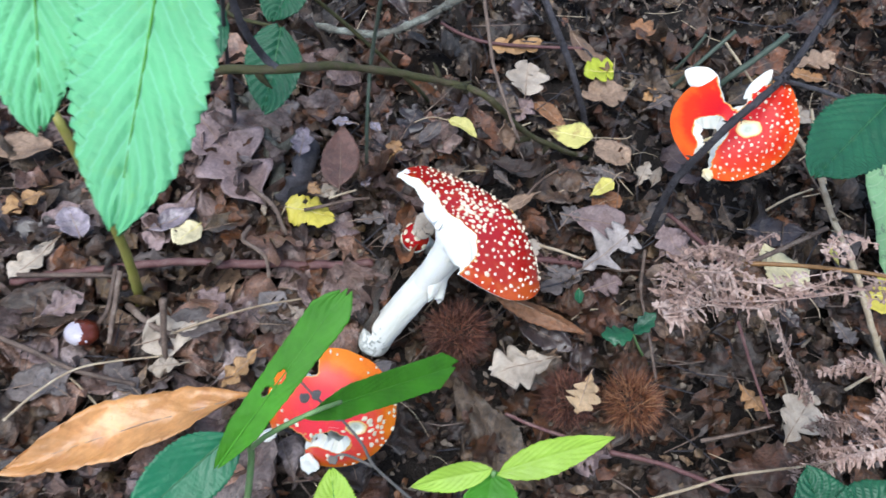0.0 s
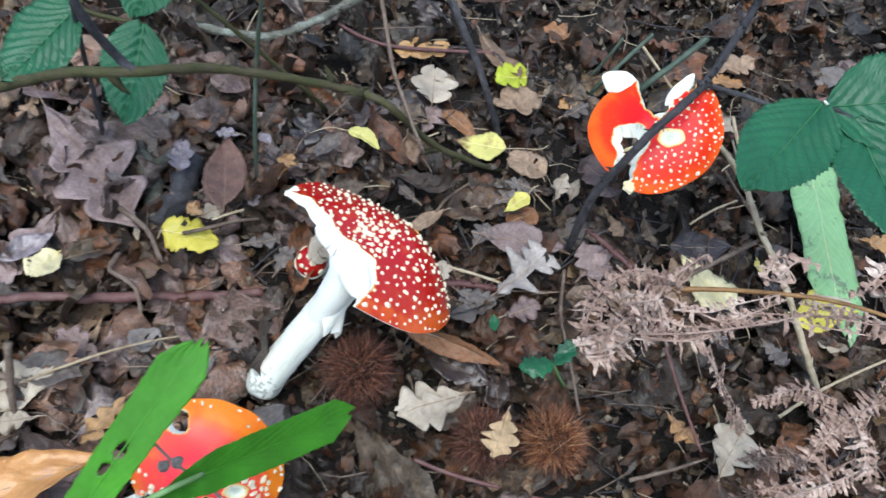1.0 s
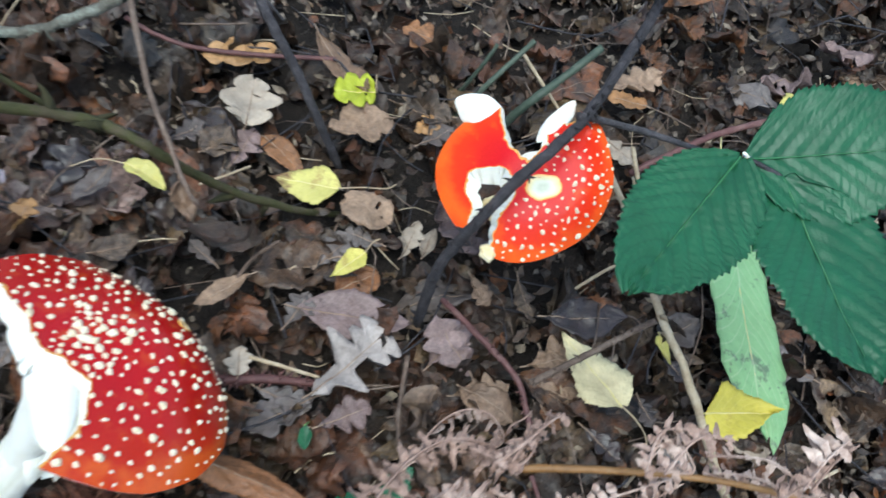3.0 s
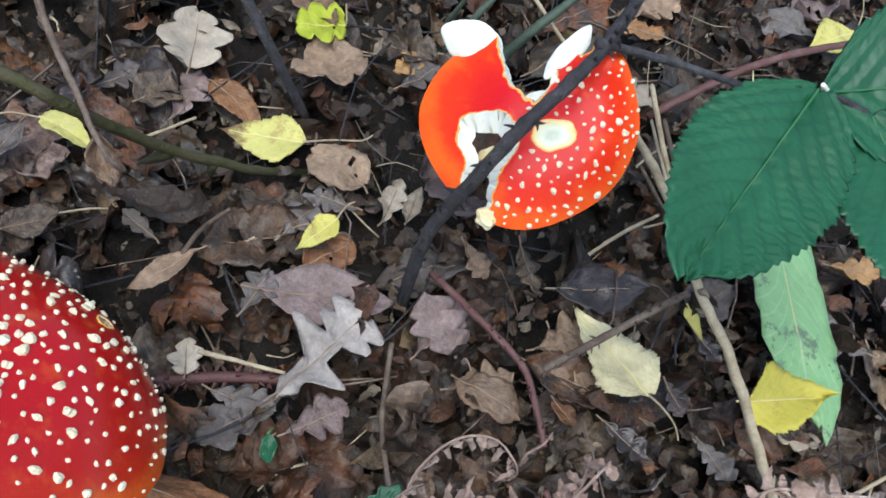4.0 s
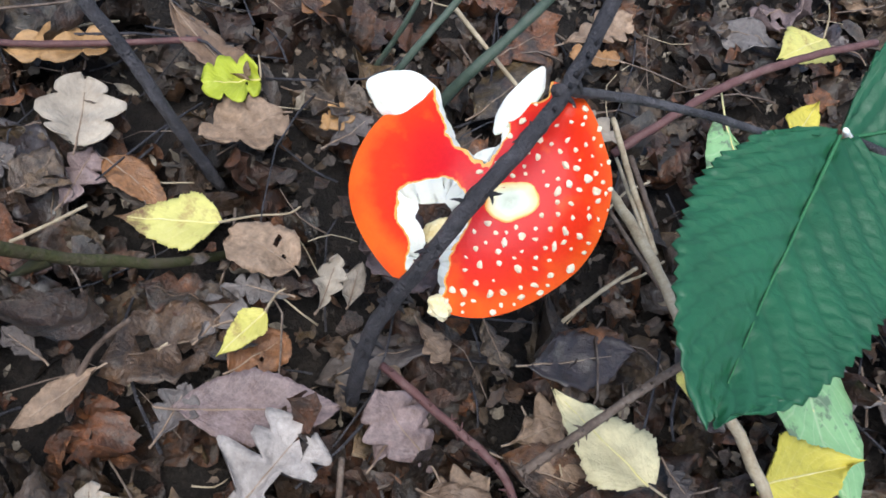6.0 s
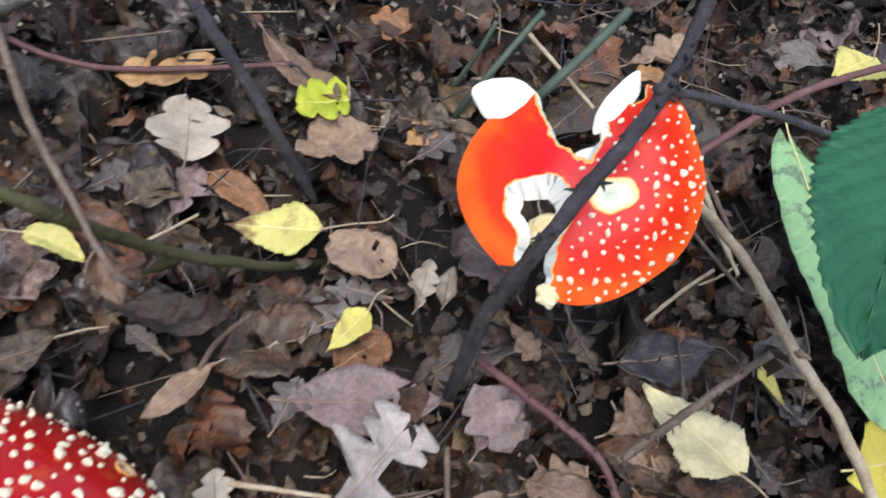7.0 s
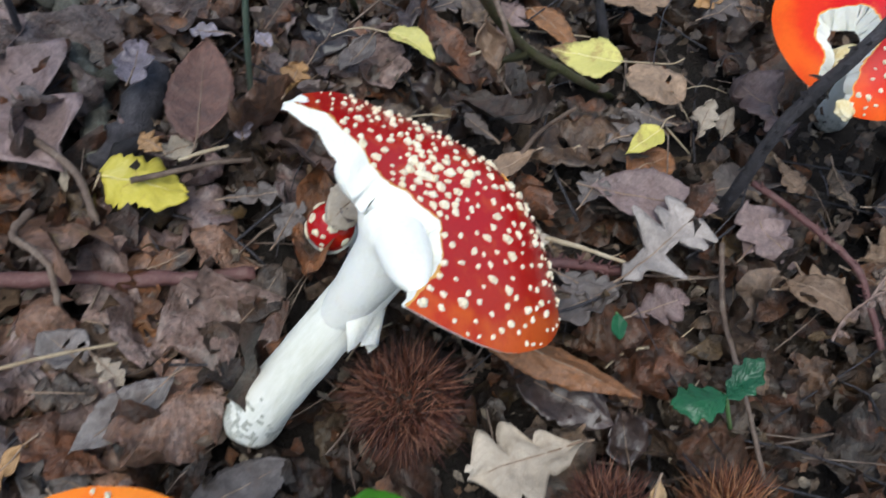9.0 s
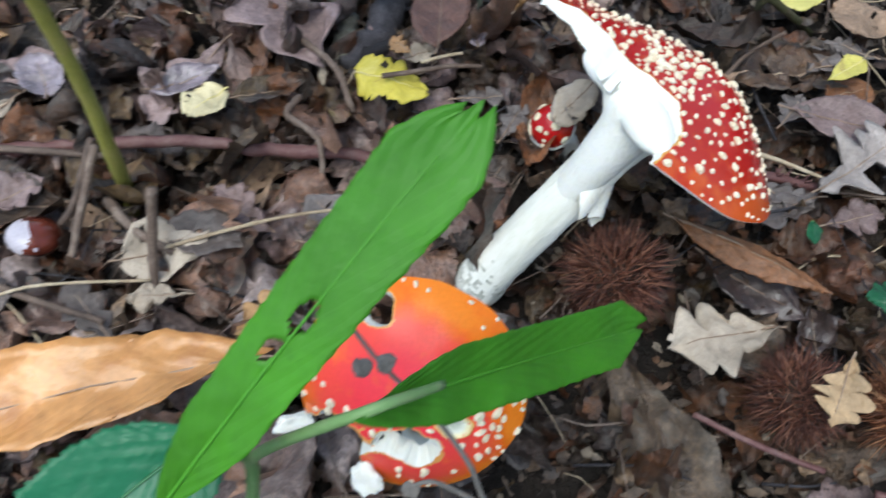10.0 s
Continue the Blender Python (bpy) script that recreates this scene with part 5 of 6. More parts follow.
fallen("oak", M_GREY, "grey", (0.476, 0.569, 0.012), (0.432, 0.578, 0.012), 0.75)
fallen("oak", M_AMBER, "orange", (0.455, 0.624, 0.010), (0.491, 0.629, 0.010), 0.6)
fallen("oak", M_GREY, "grey", (0.114, 0.461, 0.006), (0.148, 0.456, 0.006), 0.6)
fallen("oak", M_MAUVE, "mauve-brown", (0.156, 0.447, 0.010), (0.183, 0.467, 0.010), 0.75)
fallen("maple", M_PALE, "pale buff", (0.101, 0.465, 0.008), (0.096, 0.483, 0.008), 0.9)
fallen("chestnut", M_BROWN, "brown", (0.272, 0.516, 0.004), (0.326, 0.504, 0.004), 0.55)
fallen("maple", M_AMBER, "orange", (0.339, 0.779, 0.010), (0.306, 0.777, 0.010), 0.6)
fallen("chestnut", M_BROWN, "brown", (0.250, 0.717, 0.004), (0.297, 0.781, 0.004), 0.5, label='broad brown leaf behind the mushroom')
fallen("oak", M_AMBER, "orange", (0.187, 0.709, 0.008), (0.162, 0.688, 0.008), 0.6)
fallen("oak", M_GREY, "grey", (0.168, 0.673, 0.008), (0.190, 0.699, 0.008), 0.7)
fallen("round", M_BROWN, "brown", (-0.008, 0.515, 0.012), (0.015, 0.533, 0.012), 0.7, curl=0.9)
fallen("oak", M_PALE, "pale buff", (0.305, 0.732, 0.012), (0.336, 0.711, 0.012), 0.55)
fallen("chestnut", M_TAN, "tan", (0.044, 0.536, 0.090), (0.058, 0.517, 0.075), 0.6, curl=1.9, fold=0.7, wave=0.4, label='shrivelled rust-brown leaf hanging from a dead twig')
fallen("oak", M_GREY, "grey", (-0.001, 0.616, 0.006), (0.018, 0.639, 0.006), 0.75)
fallen("oak", M_MAUVE, "mauve-brown", (0.046, 0.614, 0.003), (0.053, 0.649, 0.003), 0.75)
fallen("round", M_BROWN, "brown", (0.026, 0.614, 0.008), (0.038, 0.643, 0.008), 0.8, curl=0.8)
fallen("chestnut", M_RUST, "rust-brown", (0.058, 0.643, 0.004), (0.094, 0.621, 0.004), 0.5, curl=-0.8)
fallen("oak", M_GREY, "grey", (0.064, 0.532, 0.008), (0.042, 0.544, 0.008), 0.5)
fallen("chestnut", M_TAN, "tan", (0.087, 0.530, 0.012), (0.061, 0.500, 0.012), 0.35, curl=0.6)
fallen("oak", M_GREY, "grey", (0.162, 0.582, 0.006), (0.136, 0.584, 0.006), 0.7)
fallen("oak", M_GREY, "grey", (0.125, 0.554, 0.004), (0.140, 0.582, 0.004), 0.8)
fallen("round", M_BROWN, "brown", (0.291, 0.555, 0.000), (0.334, 0.593, 0.000), 0.6)
fallen("oak", M_DARK, "dark wet brown", (0.367, 0.561, 0.004), (0.386, 0.544, 0.004), 0.6)
fallen("birch", M_LEMON, "pale yellow", (0.362, 0.570, 0.010), (0.371, 0.551, 0.010), 0.5)
fallen("oak", M_GREY, "grey", (0.371, 0.492, 0.008), (0.389, 0.474, 0.008), 0.8)
fallen("oak", M_DARK, "dark wet brown", (0.316, 0.492, 0.006), (0.343, 0.476, 0.006), 0.6)
fallen("round", M_RUST, "rust-brown", (0.288, 0.497, 0.006), (0.302, 0.486, 0.006), 0.6)
fallen("oak", M_GREY, "grey", (0.352, 0.524, 0.004), (0.364, 0.507, 0.004), 0.8)
fallen("maple", M_PALE, "pale buff", (0.419, 0.510, 0.006), (0.445, 0.508, 0.006), 0.7)
fallen("oak", M_TAN, "tan", (0.303, 0.784, 0.010), (0.351, 0.817, 0.010), 0.5)
fallen("oak", M_RUST, "rust-brown", (0.178, 0.778, 0.008), (0.131, 0.789, 0.008), 0.7)
fallen("oak", M_BROWN, "brown", (0.255, 0.760, 0.006), (0.301, 0.805, 0.006), 0.7)

# leaves on the near and left ground
fallen("oak", M_MAUVE, "mauve-brown", (-0.264, 0.519, 0.010), (-0.147, 0.440, 0.010), 0.58, curl=0.15, label='large mauve-brown oak leaf lying flat')
fallen("lance", M_RUSSET, "reddish brown", (-0.084, 0.467, 0.022), (-0.107, 0.530, 0.024), 0.56, curl=0.2, wave=0.05, crumple=0.03, rag=0.05, label="reddish brown oval leaf on the litter")
fallen("oak", M_MAUVE, "mauve-brown", (-0.211, 0.427, 0.005), (-0.222, 0.359, 0.005), 0.7)
fallen("chestnut", M_BROWN, "brown", (-0.182, 0.390, 0.010), (-0.151, 0.420, 0.010), 0.55)
fallen("oak", M_AMBER, "orange", (-0.330, 0.386, 0.010), (-0.358, 0.349, 0.010), 0.55)
fallen("round", M_MAUVE, "mauve-brown", (-0.298, 0.377, 0.010), (-0.314, 0.347, 0.010), 0.75)
fallen("round", M_TAN, "tan", (-0.351, 0.424, 0.010), (-0.399, 0.403, 0.010), 0.55, curl=-0.5)
fallen("oak", M_PALE, "pale buff", (-0.296, 0.337, 0.012), (-0.312, 0.293, 0.012), 0.6)
fallen("chestnut", M_BROWN, "brown", (-0.232, 0.293, 0.006), (-0.312, 0.257, 0.006), 0.62, curl=0.25, label='large brown ribbed leaf under a chestnut')
fallen("oak", M_AMBER, "orange", (-0.090, 0.302, 0.012), (-0.106, 0.263, 0.012), 0.5, curl=0.5)
fallen("round", M_GREY, "grey", (-0.168, 0.295, 0.010), (-0.127, 0.315, 0.010), 0.6, curl=-0.4, holes=2)
fallen("round", M_GREY, "grey", (-0.263, 0.206, 0.008), (-0.223, 0.237, 0.008), 0.6, holes=1)
fallen("chestnut", M_ORANGE, "orange", (-0.0680, 0.2400, 0.0740), (-0.1990, 0.1430, 0.0700), 0.25, curl=-0.2, fold=0.2, wave=0.14, label='long orange sweet chestnut leaf with toothed edges')
fallen("oak", M_PALE, "pale buff", (0.142, 0.374, 0.012), (0.096, 0.343, 0.012), 0.82, wave=0.08, curl=0.15, label='pale buff oak leaf lying beside a chestnut burr')
fallen("oak", M_BUFF, "light tan", (0.171, 0.356, 0.042), (0.168, 0.320, 0.043), 0.8, wave=0.1, label='pale tan oak leaf lying on a spiny burr')
fallen("chestnut", M_RUST, "rust-brown", (0.080, 0.410, 0.020), (0.161, 0.400, 0.018), 0.25, curl=-0.4, fold=-0.8, wave=0.03, rag=0.05, label='rust-brown sweet chestnut leaf under the leaning mushroom')
fallen("chestnut", M_DARK, "dark wet brown", (0.101, 0.405, 0.004), (0.158, 0.390, 0.004), 0.55, label='dark violet-brown wet leaf')
fallen("chestnut", M_GREY, "grey", (-0.045, 0.349, 0.010), (-0.072, 0.304, 0.010), 0.42, curl=0.4)
fallen("oak", M_GREY, "grey", (0.149, 0.465, 0.008), (0.116, 0.435, 0.008), 0.6)
fallen("oak", M_PALE, "pale buff", (0.336, 0.360, 0.012), (0.357, 0.413, 0.012), 0.7)
fallen("oak", M_AMBER, "orange", (0.299, 0.407, 0.004), (0.321, 0.389, 0.004), 0.8)
fallen("chestnut", M_BROWN, "brown", (-0.081, 0.396, 0.008), (-0.064, 0.414, 0.008), 0.5)
fallen("round", M_BROWN, "brown", (-0.027, 0.386, 0.006), (-0.020, 0.420, 0.006), 0.6, curl=0.6)
fallen("oak", M_GREY, "grey", (-0.028, 0.429, 0.008), (-0.025, 0.458, 0.008), 0.6)
fallen("oak", M_GREY, "grey", (-0.064, 0.448, 0.004), (-0.034, 0.465, 0.004), 0.5)
fallen("maple", M_PALE, "pale buff", (-0.103, 0.461, 0.008), (-0.089, 0.475, 0.008), 0.8)
fallen("oak", M_DARK, "dark wet brown", (-0.053, 0.551, 0.006), (-0.050, 0.594, 0.006), 0.9)
fallen("chestnut", M_GREY, "grey", (-0.024, 0.579, 0.012), (-0.034, 0.546, 0.012), 0.5, curl=0.7)
fallen("oak", M_GREY, "grey", (-0.190, 0.543, 0.004), (-0.163, 0.558, 0.004), 0.8)
fallen("round", M_GREY, "grey", (-0.088, 0.343, 0.008), (-0.111, 0.351, 0.008), 0.9, holes=2)
fallen("oak", M_PALE, "pale buff", (-0.084, 0.347, 0.010), (-0.064, 0.338, 0.010), 0.6)
fallen("maple", M_BROWN, "brown", (-0.102, 0.324, 0.006), (-0.075, 0.332, 0.006), 0.7)
fallen("round", M_GREY, "grey", (0.006, 0.453, 0.035), (0.008, 0.438, 0.035), 0.7, label='pale grey leaf leaning on the small red button')
fallen("oak", M_MAUVE, "mauve-brown", (0.212, 0.506, 0.002), (0.229, 0.542, 0.002), 0.6)

# canes, sticks and twigs
stick("dark_cane", "tall dark ribbed bramble cane crossing in front of a mushroom", M_BARK, [(0.201, 0.540, -0.030), (0.197, 0.534, 0.035), (0.198, 0.538, 0.070), (0.203, 0.543, 0.090), (0.211, 0.549, 0.115), (0.224, 0.566, 0.136), (0.239, 0.586, 0.147), (0.252, 0.609, 0.153), (0.264, 0.638, 0.168), (0.275, 0.672, 0.190), (0.281, 0.701, 0.220), (0.405, 1.293, -0.030)], 0.0036, 0.0028, category='cane', knots=0.12, thorns=70)
stick("side_twig", "dark twig branching off the cane", M_BARK, [(0.247, 0.605, 0.155), (0.289, 0.632, 0.130), (0.338, 0.650, 0.110), (0.379, 0.665, 0.090)], 0.0022, 0.0018, knots=0.15)
stick("green_cane", "dark green cane behind the mushroom", M_DKGREEN, [(0.225, 0.725, -0.010), (0.240, 0.725, 0.030), (0.259, 0.741, 0.050), (0.279, 0.761, 0.070)], 0.0035, 0.003, category='cane')
stick("green_cane", "thin dark green cane behind the mushroom", M_DKGREEN, [(0.189, 0.724, -0.010), (0.204, 0.727, 0.030), (0.222, 0.749, 0.050), (0.230, 0.758, 0.060)], 0.0022, 0.002, category='cane')
stick("green_cane", "thin green cane behind the mushroom", M_DKGREEN, [(0.186, 0.746, -0.010), (0.198, 0.747, 0.030), (0.204, 0.753, 0.050)], 0.0018, 0.0015, category='cane')
stick("straw", "pale dry straw lying on the litter", M_STRAW, [(0.227, 0.774, 0.030), (0.246, 0.749, 0.030), (0.273, 0.727, 0.020)], 0.0016, 0.0013, category='straw')
stick("mossy_branch", "curved greenish mossy branch arching down to the litter", M_MOSSY, [(-0.388, 0.519, -0.030), (-0.255, 0.458, 0.100), (-0.164, 0.430, 0.180), (-0.110, 0.434, 0.200), (-0.080, 0.473, 0.175), (-0.045, 0.504, 0.150), (-0.005, 0.532, 0.124), (0.020, 0.530, 0.125), (0.036, 0.532, 0.113), (0.062, 0.555, 0.062), (0.102, 0.581, 0.020), (0.126, 0.613, -0.020)], 0.0038, 0.0024, category='branch', knots=0.18, thorns=7, spike='snag')
stick("arched_twig", "dark arched twig joining the mossy branch", M_BARK, [(-0.123, 0.414, 0.290), (-0.122, 0.420, 0.250), (-0.121, 0.435, 0.210), (-0.110, 0.434, 0.200)], 0.0024, 0.0032, category='twig')
stick("upright_twig", "thin dark upright stem rooted in the litter", M_BARK, [(-0.212, 0.510, -0.020), (-0.200, 0.503, 0.060), (-0.189, 0.494, 0.130), (-0.168, 0.474, 0.220)], 0.0022, 0.0016, category='twig')
stick("upright_twig", "thin dark green upright stem", M_DKGREEN, [(-0.077, 0.516, -0.020), (-0.082, 0.535, 0.050), (-0.084, 0.552, 0.100), (-0.072, 0.548, 0.190)], 0.0018, 0.0018, category='twig')
stick("grey_twig", "grey-brown dead twig leaning over the litter with a shrivelled end", M_TWIG, [(0.061, 0.521, 0.090), (0.055, 0.521, 0.104), (0.041, 0.536, 0.116), (0.022, 0.558, 0.134), (0.001, 0.594, 0.164), (-0.016, 0.638, 0.170), (-0.104, 0.998, -0.030)], 0.0011, 0.0021, category='twig', knots=0.25)
stick("dark_twig", "dark upright twig rooted in the litter", M_BARK, [(0.116, 0.652, -0.020), (0.093, 0.650, 0.038), (0.075, 0.657, 0.068), (0.056, 0.662, 0.097), (0.043, 0.669, 0.114), (0.023, 0.677, 0.140)], 0.003, 0.0034, category='twig')
stick("lichen_branch", "fallen branch crusted with pale lichen", M_LICHEN, [(-0.190, 0.648, 0.020), (-0.141, 0.643, 0.030), (-0.108, 0.654, 0.030), (-0.080, 0.678, 0.035), (-0.042, 0.731, 0.040)], 0.0032, 0.0042, category='branch', knots=0.25, thorns=6, spike='snag')
stick("purple_stick", "reddish purple stick lying along the litter", M_RED, [(-0.314, 0.292, 0.003), (-0.279, 0.308, 0.010), (-0.246, 0.325, 0.010), (-0.186, 0.353, 0.013), (-0.150, 0.365, 0.010), (-0.113, 0.378, 0.012), (-0.077, 0.391, 0.008), (-0.032, 0.412, 0.004)], 0.0034, 0.0038, category='stick', knots=0.28)
stick("dry_twig", "thin dry brown twig on the litter", M_TWIG, [(-0.306, 0.295, 0.015), (-0.267, 0.309, 0.015), (-0.221, 0.327, 0.012)], 0.0022, 0.002)
stick("dry_twig", "leaning dry brown twig by a stick", M_TWIG, [(-0.226, 0.324, 0.030), (-0.218, 0.291, 0.020), (-0.223, 0.280, 0.010)], 0.0022, 0.002)
stick("dry_twig", "leaning dry brown twig by a stick", M_TWIG, [(-0.218, 0.319, 0.035), (-0.211, 0.286, 0.020), (-0.206, 0.260, 0.005)], 0.0024, 0.002)
stick("dry_twig", "upright dry stalk with a pale top", M_TWIG, [(-0.155, 0.259, -0.005), (-0.163, 0.281, 0.020), (-0.167, 0.302, 0.050)], 0.0022, 0.0028)
stick("pale_grass", "pale bent grass stem on the litter", M_STRAW, [(-0.247, 0.182, 0.015), (-0.232, 0.211, 0.020), (-0.209, 0.239, 0.022), (-0.160, 0.270, 0.012)], 0.0011, 0.0008, category='grass stem')
stick("brown_twig", "brown twig lying on the litter", M_TWIG, [(-0.294, 0.242, 0.012), (-0.256, 0.239, 0.015), (-0.217, 0.235, 0.018), (-0.169, 0.241, 0.012)], 0.0024, 0.0018)
stick("pale_grass", "pale grass stem on the litter", M_STRAW, [(-0.164, 0.289, 0.012), (-0.126, 0.318, 0.018), (-0.100, 0.337, 0.018), (-0.075, 0.355, 0.012)], 0.0012, 0.0008, category='grass stem')
stick("root_twig", "pale brown twig at the foot of the green shoot", M_TWIG, [(-0.210, 0.303, 0.008), (-0.186, 0.292, 0.014), (-0.159, 0.289, 0.010)], 0.0034, 0.002)
stick("bramble_twig", "reddish thorny bramble twig on leaves", M_RED, [(0.210, 0.550, 0.012), (0.233, 0.530, 0.020), (0.263, 0.507, 0.022), (0.275, 0.492, 0.015), (0.285, 0.469, 0.010)], 0.0022, 0.0018, thorns=24)
stick("bramble_twig", "greyish thorny bramble twig above leaves", M_TWIG, [(0.275, 0.505, 0.020), (0.294, 0.519, 0.030), (0.317, 0.537, 0.040), (0.340, 0.553, 0.055)], 0.0023, 0.002, thorns=34)
stick("dead_bracken_stalk", "long pale dead stalk lying slantwise", M_STRAW, [(0.319, 0.720, -0.010), (0.310, 0.632, 0.060), (0.314, 0.576, 0.090), (0.329, 0.534, 0.090), (0.350, 0.508, 0.080), (0.391, 0.469, 0.040), (0.436, 0.463, -0.020)], 0.0023, 0.0026, category='stalk', knots=0.22, sides=9, thorns=6, spike='snag')
stick("dead_bracken_stalk", "thin pale dead stalk on the litter", M_STRAW, [(0.324, 0.711, 0.030), (0.333, 0.667, 0.030), (0.348, 0.631, 0.020)], 0.0018, 0.0018, category='stalk')
stick("dead_bracken_stalk", "thin pale stalk across the litter", M_STRAW, [(0.299, 0.588, 0.010), (0.316, 0.603, 0.020), (0.337, 0.621, 0.020)], 0.0012, 0.001, category='stalk')
stick("brown_twig", "short dark twig sticking up", M_TWIG, [(0.078, 0.523, 0.005), (0.086, 0.536, 0.020), (0.101, 0.543, 0.040)], 0.0016, 0.0011)
stick("straw", "pale straw on the litter", M_STRAW, [(0.104, 0.477, 0.010), (0.124, 0.476, 0.012), (0.148, 0.476, 0.010)], 0.0014, 0.001, category='straw')
stick("hairy_stick", "brown hairy stick lying in the litter", M_RED, [(0.088, 0.461, 0.000), (0.115, 0.468, 0.004), (0.148, 0.476, 0.000)], 0.0034, 0.0026, thorns=60)
stick("brown_twig", "brown twig between the leaves", M_TWIG, [(0.197, 0.505, 0.010), (0.200, 0.463, 0.014), (0.209, 0.433, 0.016), (0.219, 0.408, 0.014), (0.229, 0.382, 0.010)], 0.0015, 0.0012)
stick("straw", "dry straw on the litter", M_STRAW, [(0.229, 0.273, 0.030), (0.267, 0.297, 0.035), (0.294, 0.315, 0.035), (0.350, 0.343, 0.030), (0.414, 0.376, 0.030)], 0.0012, 0.0009, category='straw')
stick("brown_twig", "brown twig on the ground", M_RED, [(0.204, 0.311, 0.010), (0.248, 0.313, 0.015), (0.299, 0.310, 0.012)], 0.0022, 0.0018)
stick("brown_twig", "thin twig beside the burr", M_RED, [(0.117, 0.315, 0.008), (0.148, 0.311, 0.012), (0.181, 0.313, 0.008)], 0.0016, 0.0016)
stick("brown_twig", "thin reddish twig leaning on leaves", M_RED, [(0.276, 0.437, 0.050), (0.298, 0.411, 0.030), (0.325, 0.382, 0.008)], 0.0014, 0.0012)
stick("brown_twig", "forked dry twig on the ground", M_TWIG, [(0.272, 0.343, 0.012), (0.301, 0.358, 0.016), (0.328, 0.376, 0.012)], 0.0016, 0.001)
stick("red_cane", "red-brown cane lying across the litter", M_RED, [(0.327, 0.694, 0.020), (0.354, 0.713, 0.035), (0.384, 0.738, 0.040), (0.417, 0.762, 0.040), (0.465, 0.794, 0.035), (0.516, 0.823, 0.030)], 0.0026, 0.0026, category='cane')
stick("red_twig", "thin red-brown twig on the litter", M_RED, [(-0.062, 0.700, 0.020), (-0.040, 0.698, 0.014), (-0.011, 0.698, 0.012), (0.031, 0.708, 0.012), (0.089, 0.729, 0.010)], 0.0018, 0.0018)
stick("brown_twig", "dark twig on the leaves", M_TWIG, [(-0.106, 0.435, 0.018), (-0.086, 0.449, 0.018), (-0.073, 0.460, 0.016), (-0.057, 0.471, 0.012)], 0.0016, 0.0014)
stick("crooked_twig", "pale crooked twig lying over the reddish stick", M_TWIG, [(-0.146, 0.406, 0.012), (-0.145, 0.390, 0.016), (-0.129, 0.383, 0.020), (-0.116, 0.376, 0.022), (-0.109, 0.363, 0.010)], 0.0022, 0.0016, knots=0.25)
stick("straw", "fine pale straw on the litter", M_STRAW, [(-0.091, 0.457, 0.014), (-0.079, 0.466, 0.016), (-0.071, 0.474, 0.014)], 0.0011, 0.001, category='straw')
stick("brown_twig", "brown stick beside the yellow leaf", M_TWIG, [(-0.164, 0.445, 0.012), (-0.136, 0.433, 0.014), (-0.120, 0.417, 0.012), (-0.114, 0.411, 0.008)], 0.0022, 0.002)
stick("lichen_branch", "mossy rotten branch in the litter", M_LICHEN, [(-0.217, 0.592, -0.004), (-0.195, 0.529, -0.002), (-0.167, 0.496, -0.004), (-0.142, 0.459, -0.012)], 0.009, 0.008, category='branch', knots=0.45, sides=10, thorns=6, spike='snag')
stick("rotten_branch", "dark rotten branch half buried in leaves", M_BARK, [(-0.134, 0.521, -0.004), (-0.130, 0.481, 0.000), (-0.136, 0.450, -0.008)], 0.008, 0.009, category='branch', knots=0.4, sides=10, thorns=5, spike='snag')
stick("straw", "dry straw lying on dead leaves", M_STRAW, [(0.034, 0.584, 0.012), (0.049, 0.596, 0.014), (0.061, 0.610, 0.012)], 0.001, 0.0008, category='straw')
stick("straw", "pale branched dry stem on the litter", M_STRAW, [(0.379, 0.422, 0.020), (0.403, 0.445, 0.030), (0.423, 0.461, 0.040), (0.462, 0.489, 0.050)], 0.0014, 0.001, category='straw')
stick("dead_bracken_stalk", "thin dry stalk in a tangle of stems", M_STRAW, [(0.332, 0.705, 0.010), (0.334, 0.649, 0.030), (0.339, 0.606, 0.040)], 0.0011, 0.001, category='stalk')
stick("dead_bracken_stalk", "short dry stalk in a tangle of stems", M_TWIG, [(0.338, 0.694, 0.020), (0.339, 0.663, 0.030), (0.345, 0.641, 0.030)], 0.0018, 0.0014, category='stalk')
stick("dead_bracken_stalk", "reddish dry stalk in a tangle of stems", M_TWIG, [(0.328, 0.661, 0.010), (0.337, 0.631, 0.020), (0.346, 0.603, 0.030)], 0.0013, 0.0012, category='stalk')
stick("straw", "fine pale straw in a tangle of stems", M_STRAW, [(0.324, 0.658, 0.012), (0.336, 0.673, 0.014), (0.352, 0.685, 0.012)], 0.0008, 0.0007, category='straw')
stick("straw", "fine pale straw in a tangle of stems", M_STRAW, [(0.331, 0.615, 0.012), (0.343, 0.621, 0.014), (0.357, 0.633, 0.012)], 0.0008, 0.0007, category='straw')
fallen("round", M_PALE, "pale buff", (-0.182, 0.275, 0.012), (-0.148, 0.308, 0.012), 0.75, curl=0.6, wave=0.25, holes=1, label='mouldy grey crumpled leaf lying on the litter')
fallen("oak", M_MAUVE, "mauve-brown", (-0.271, 0.269, 0.010), (-0.248, 0.300, 0.010), 0.7, curl=0.5)
fallen("oak", M_GREY, "grey", (-0.162, 0.235, 0.008), (-0.201, 0.252, 0.008), 0.6, curl=0.6)
fallen("chestnut", M_GREY, "grey", (-0.017, 0.292, 0.004), (0.018, 0.330, 0.004), 0.5, curl=0.4)
fallen("oak", M_PALE, "pale buff", (-0.141, 0.272, 0.010), (-0.168, 0.258, 0.010), 0.6, curl=0.9, wave=0.25)
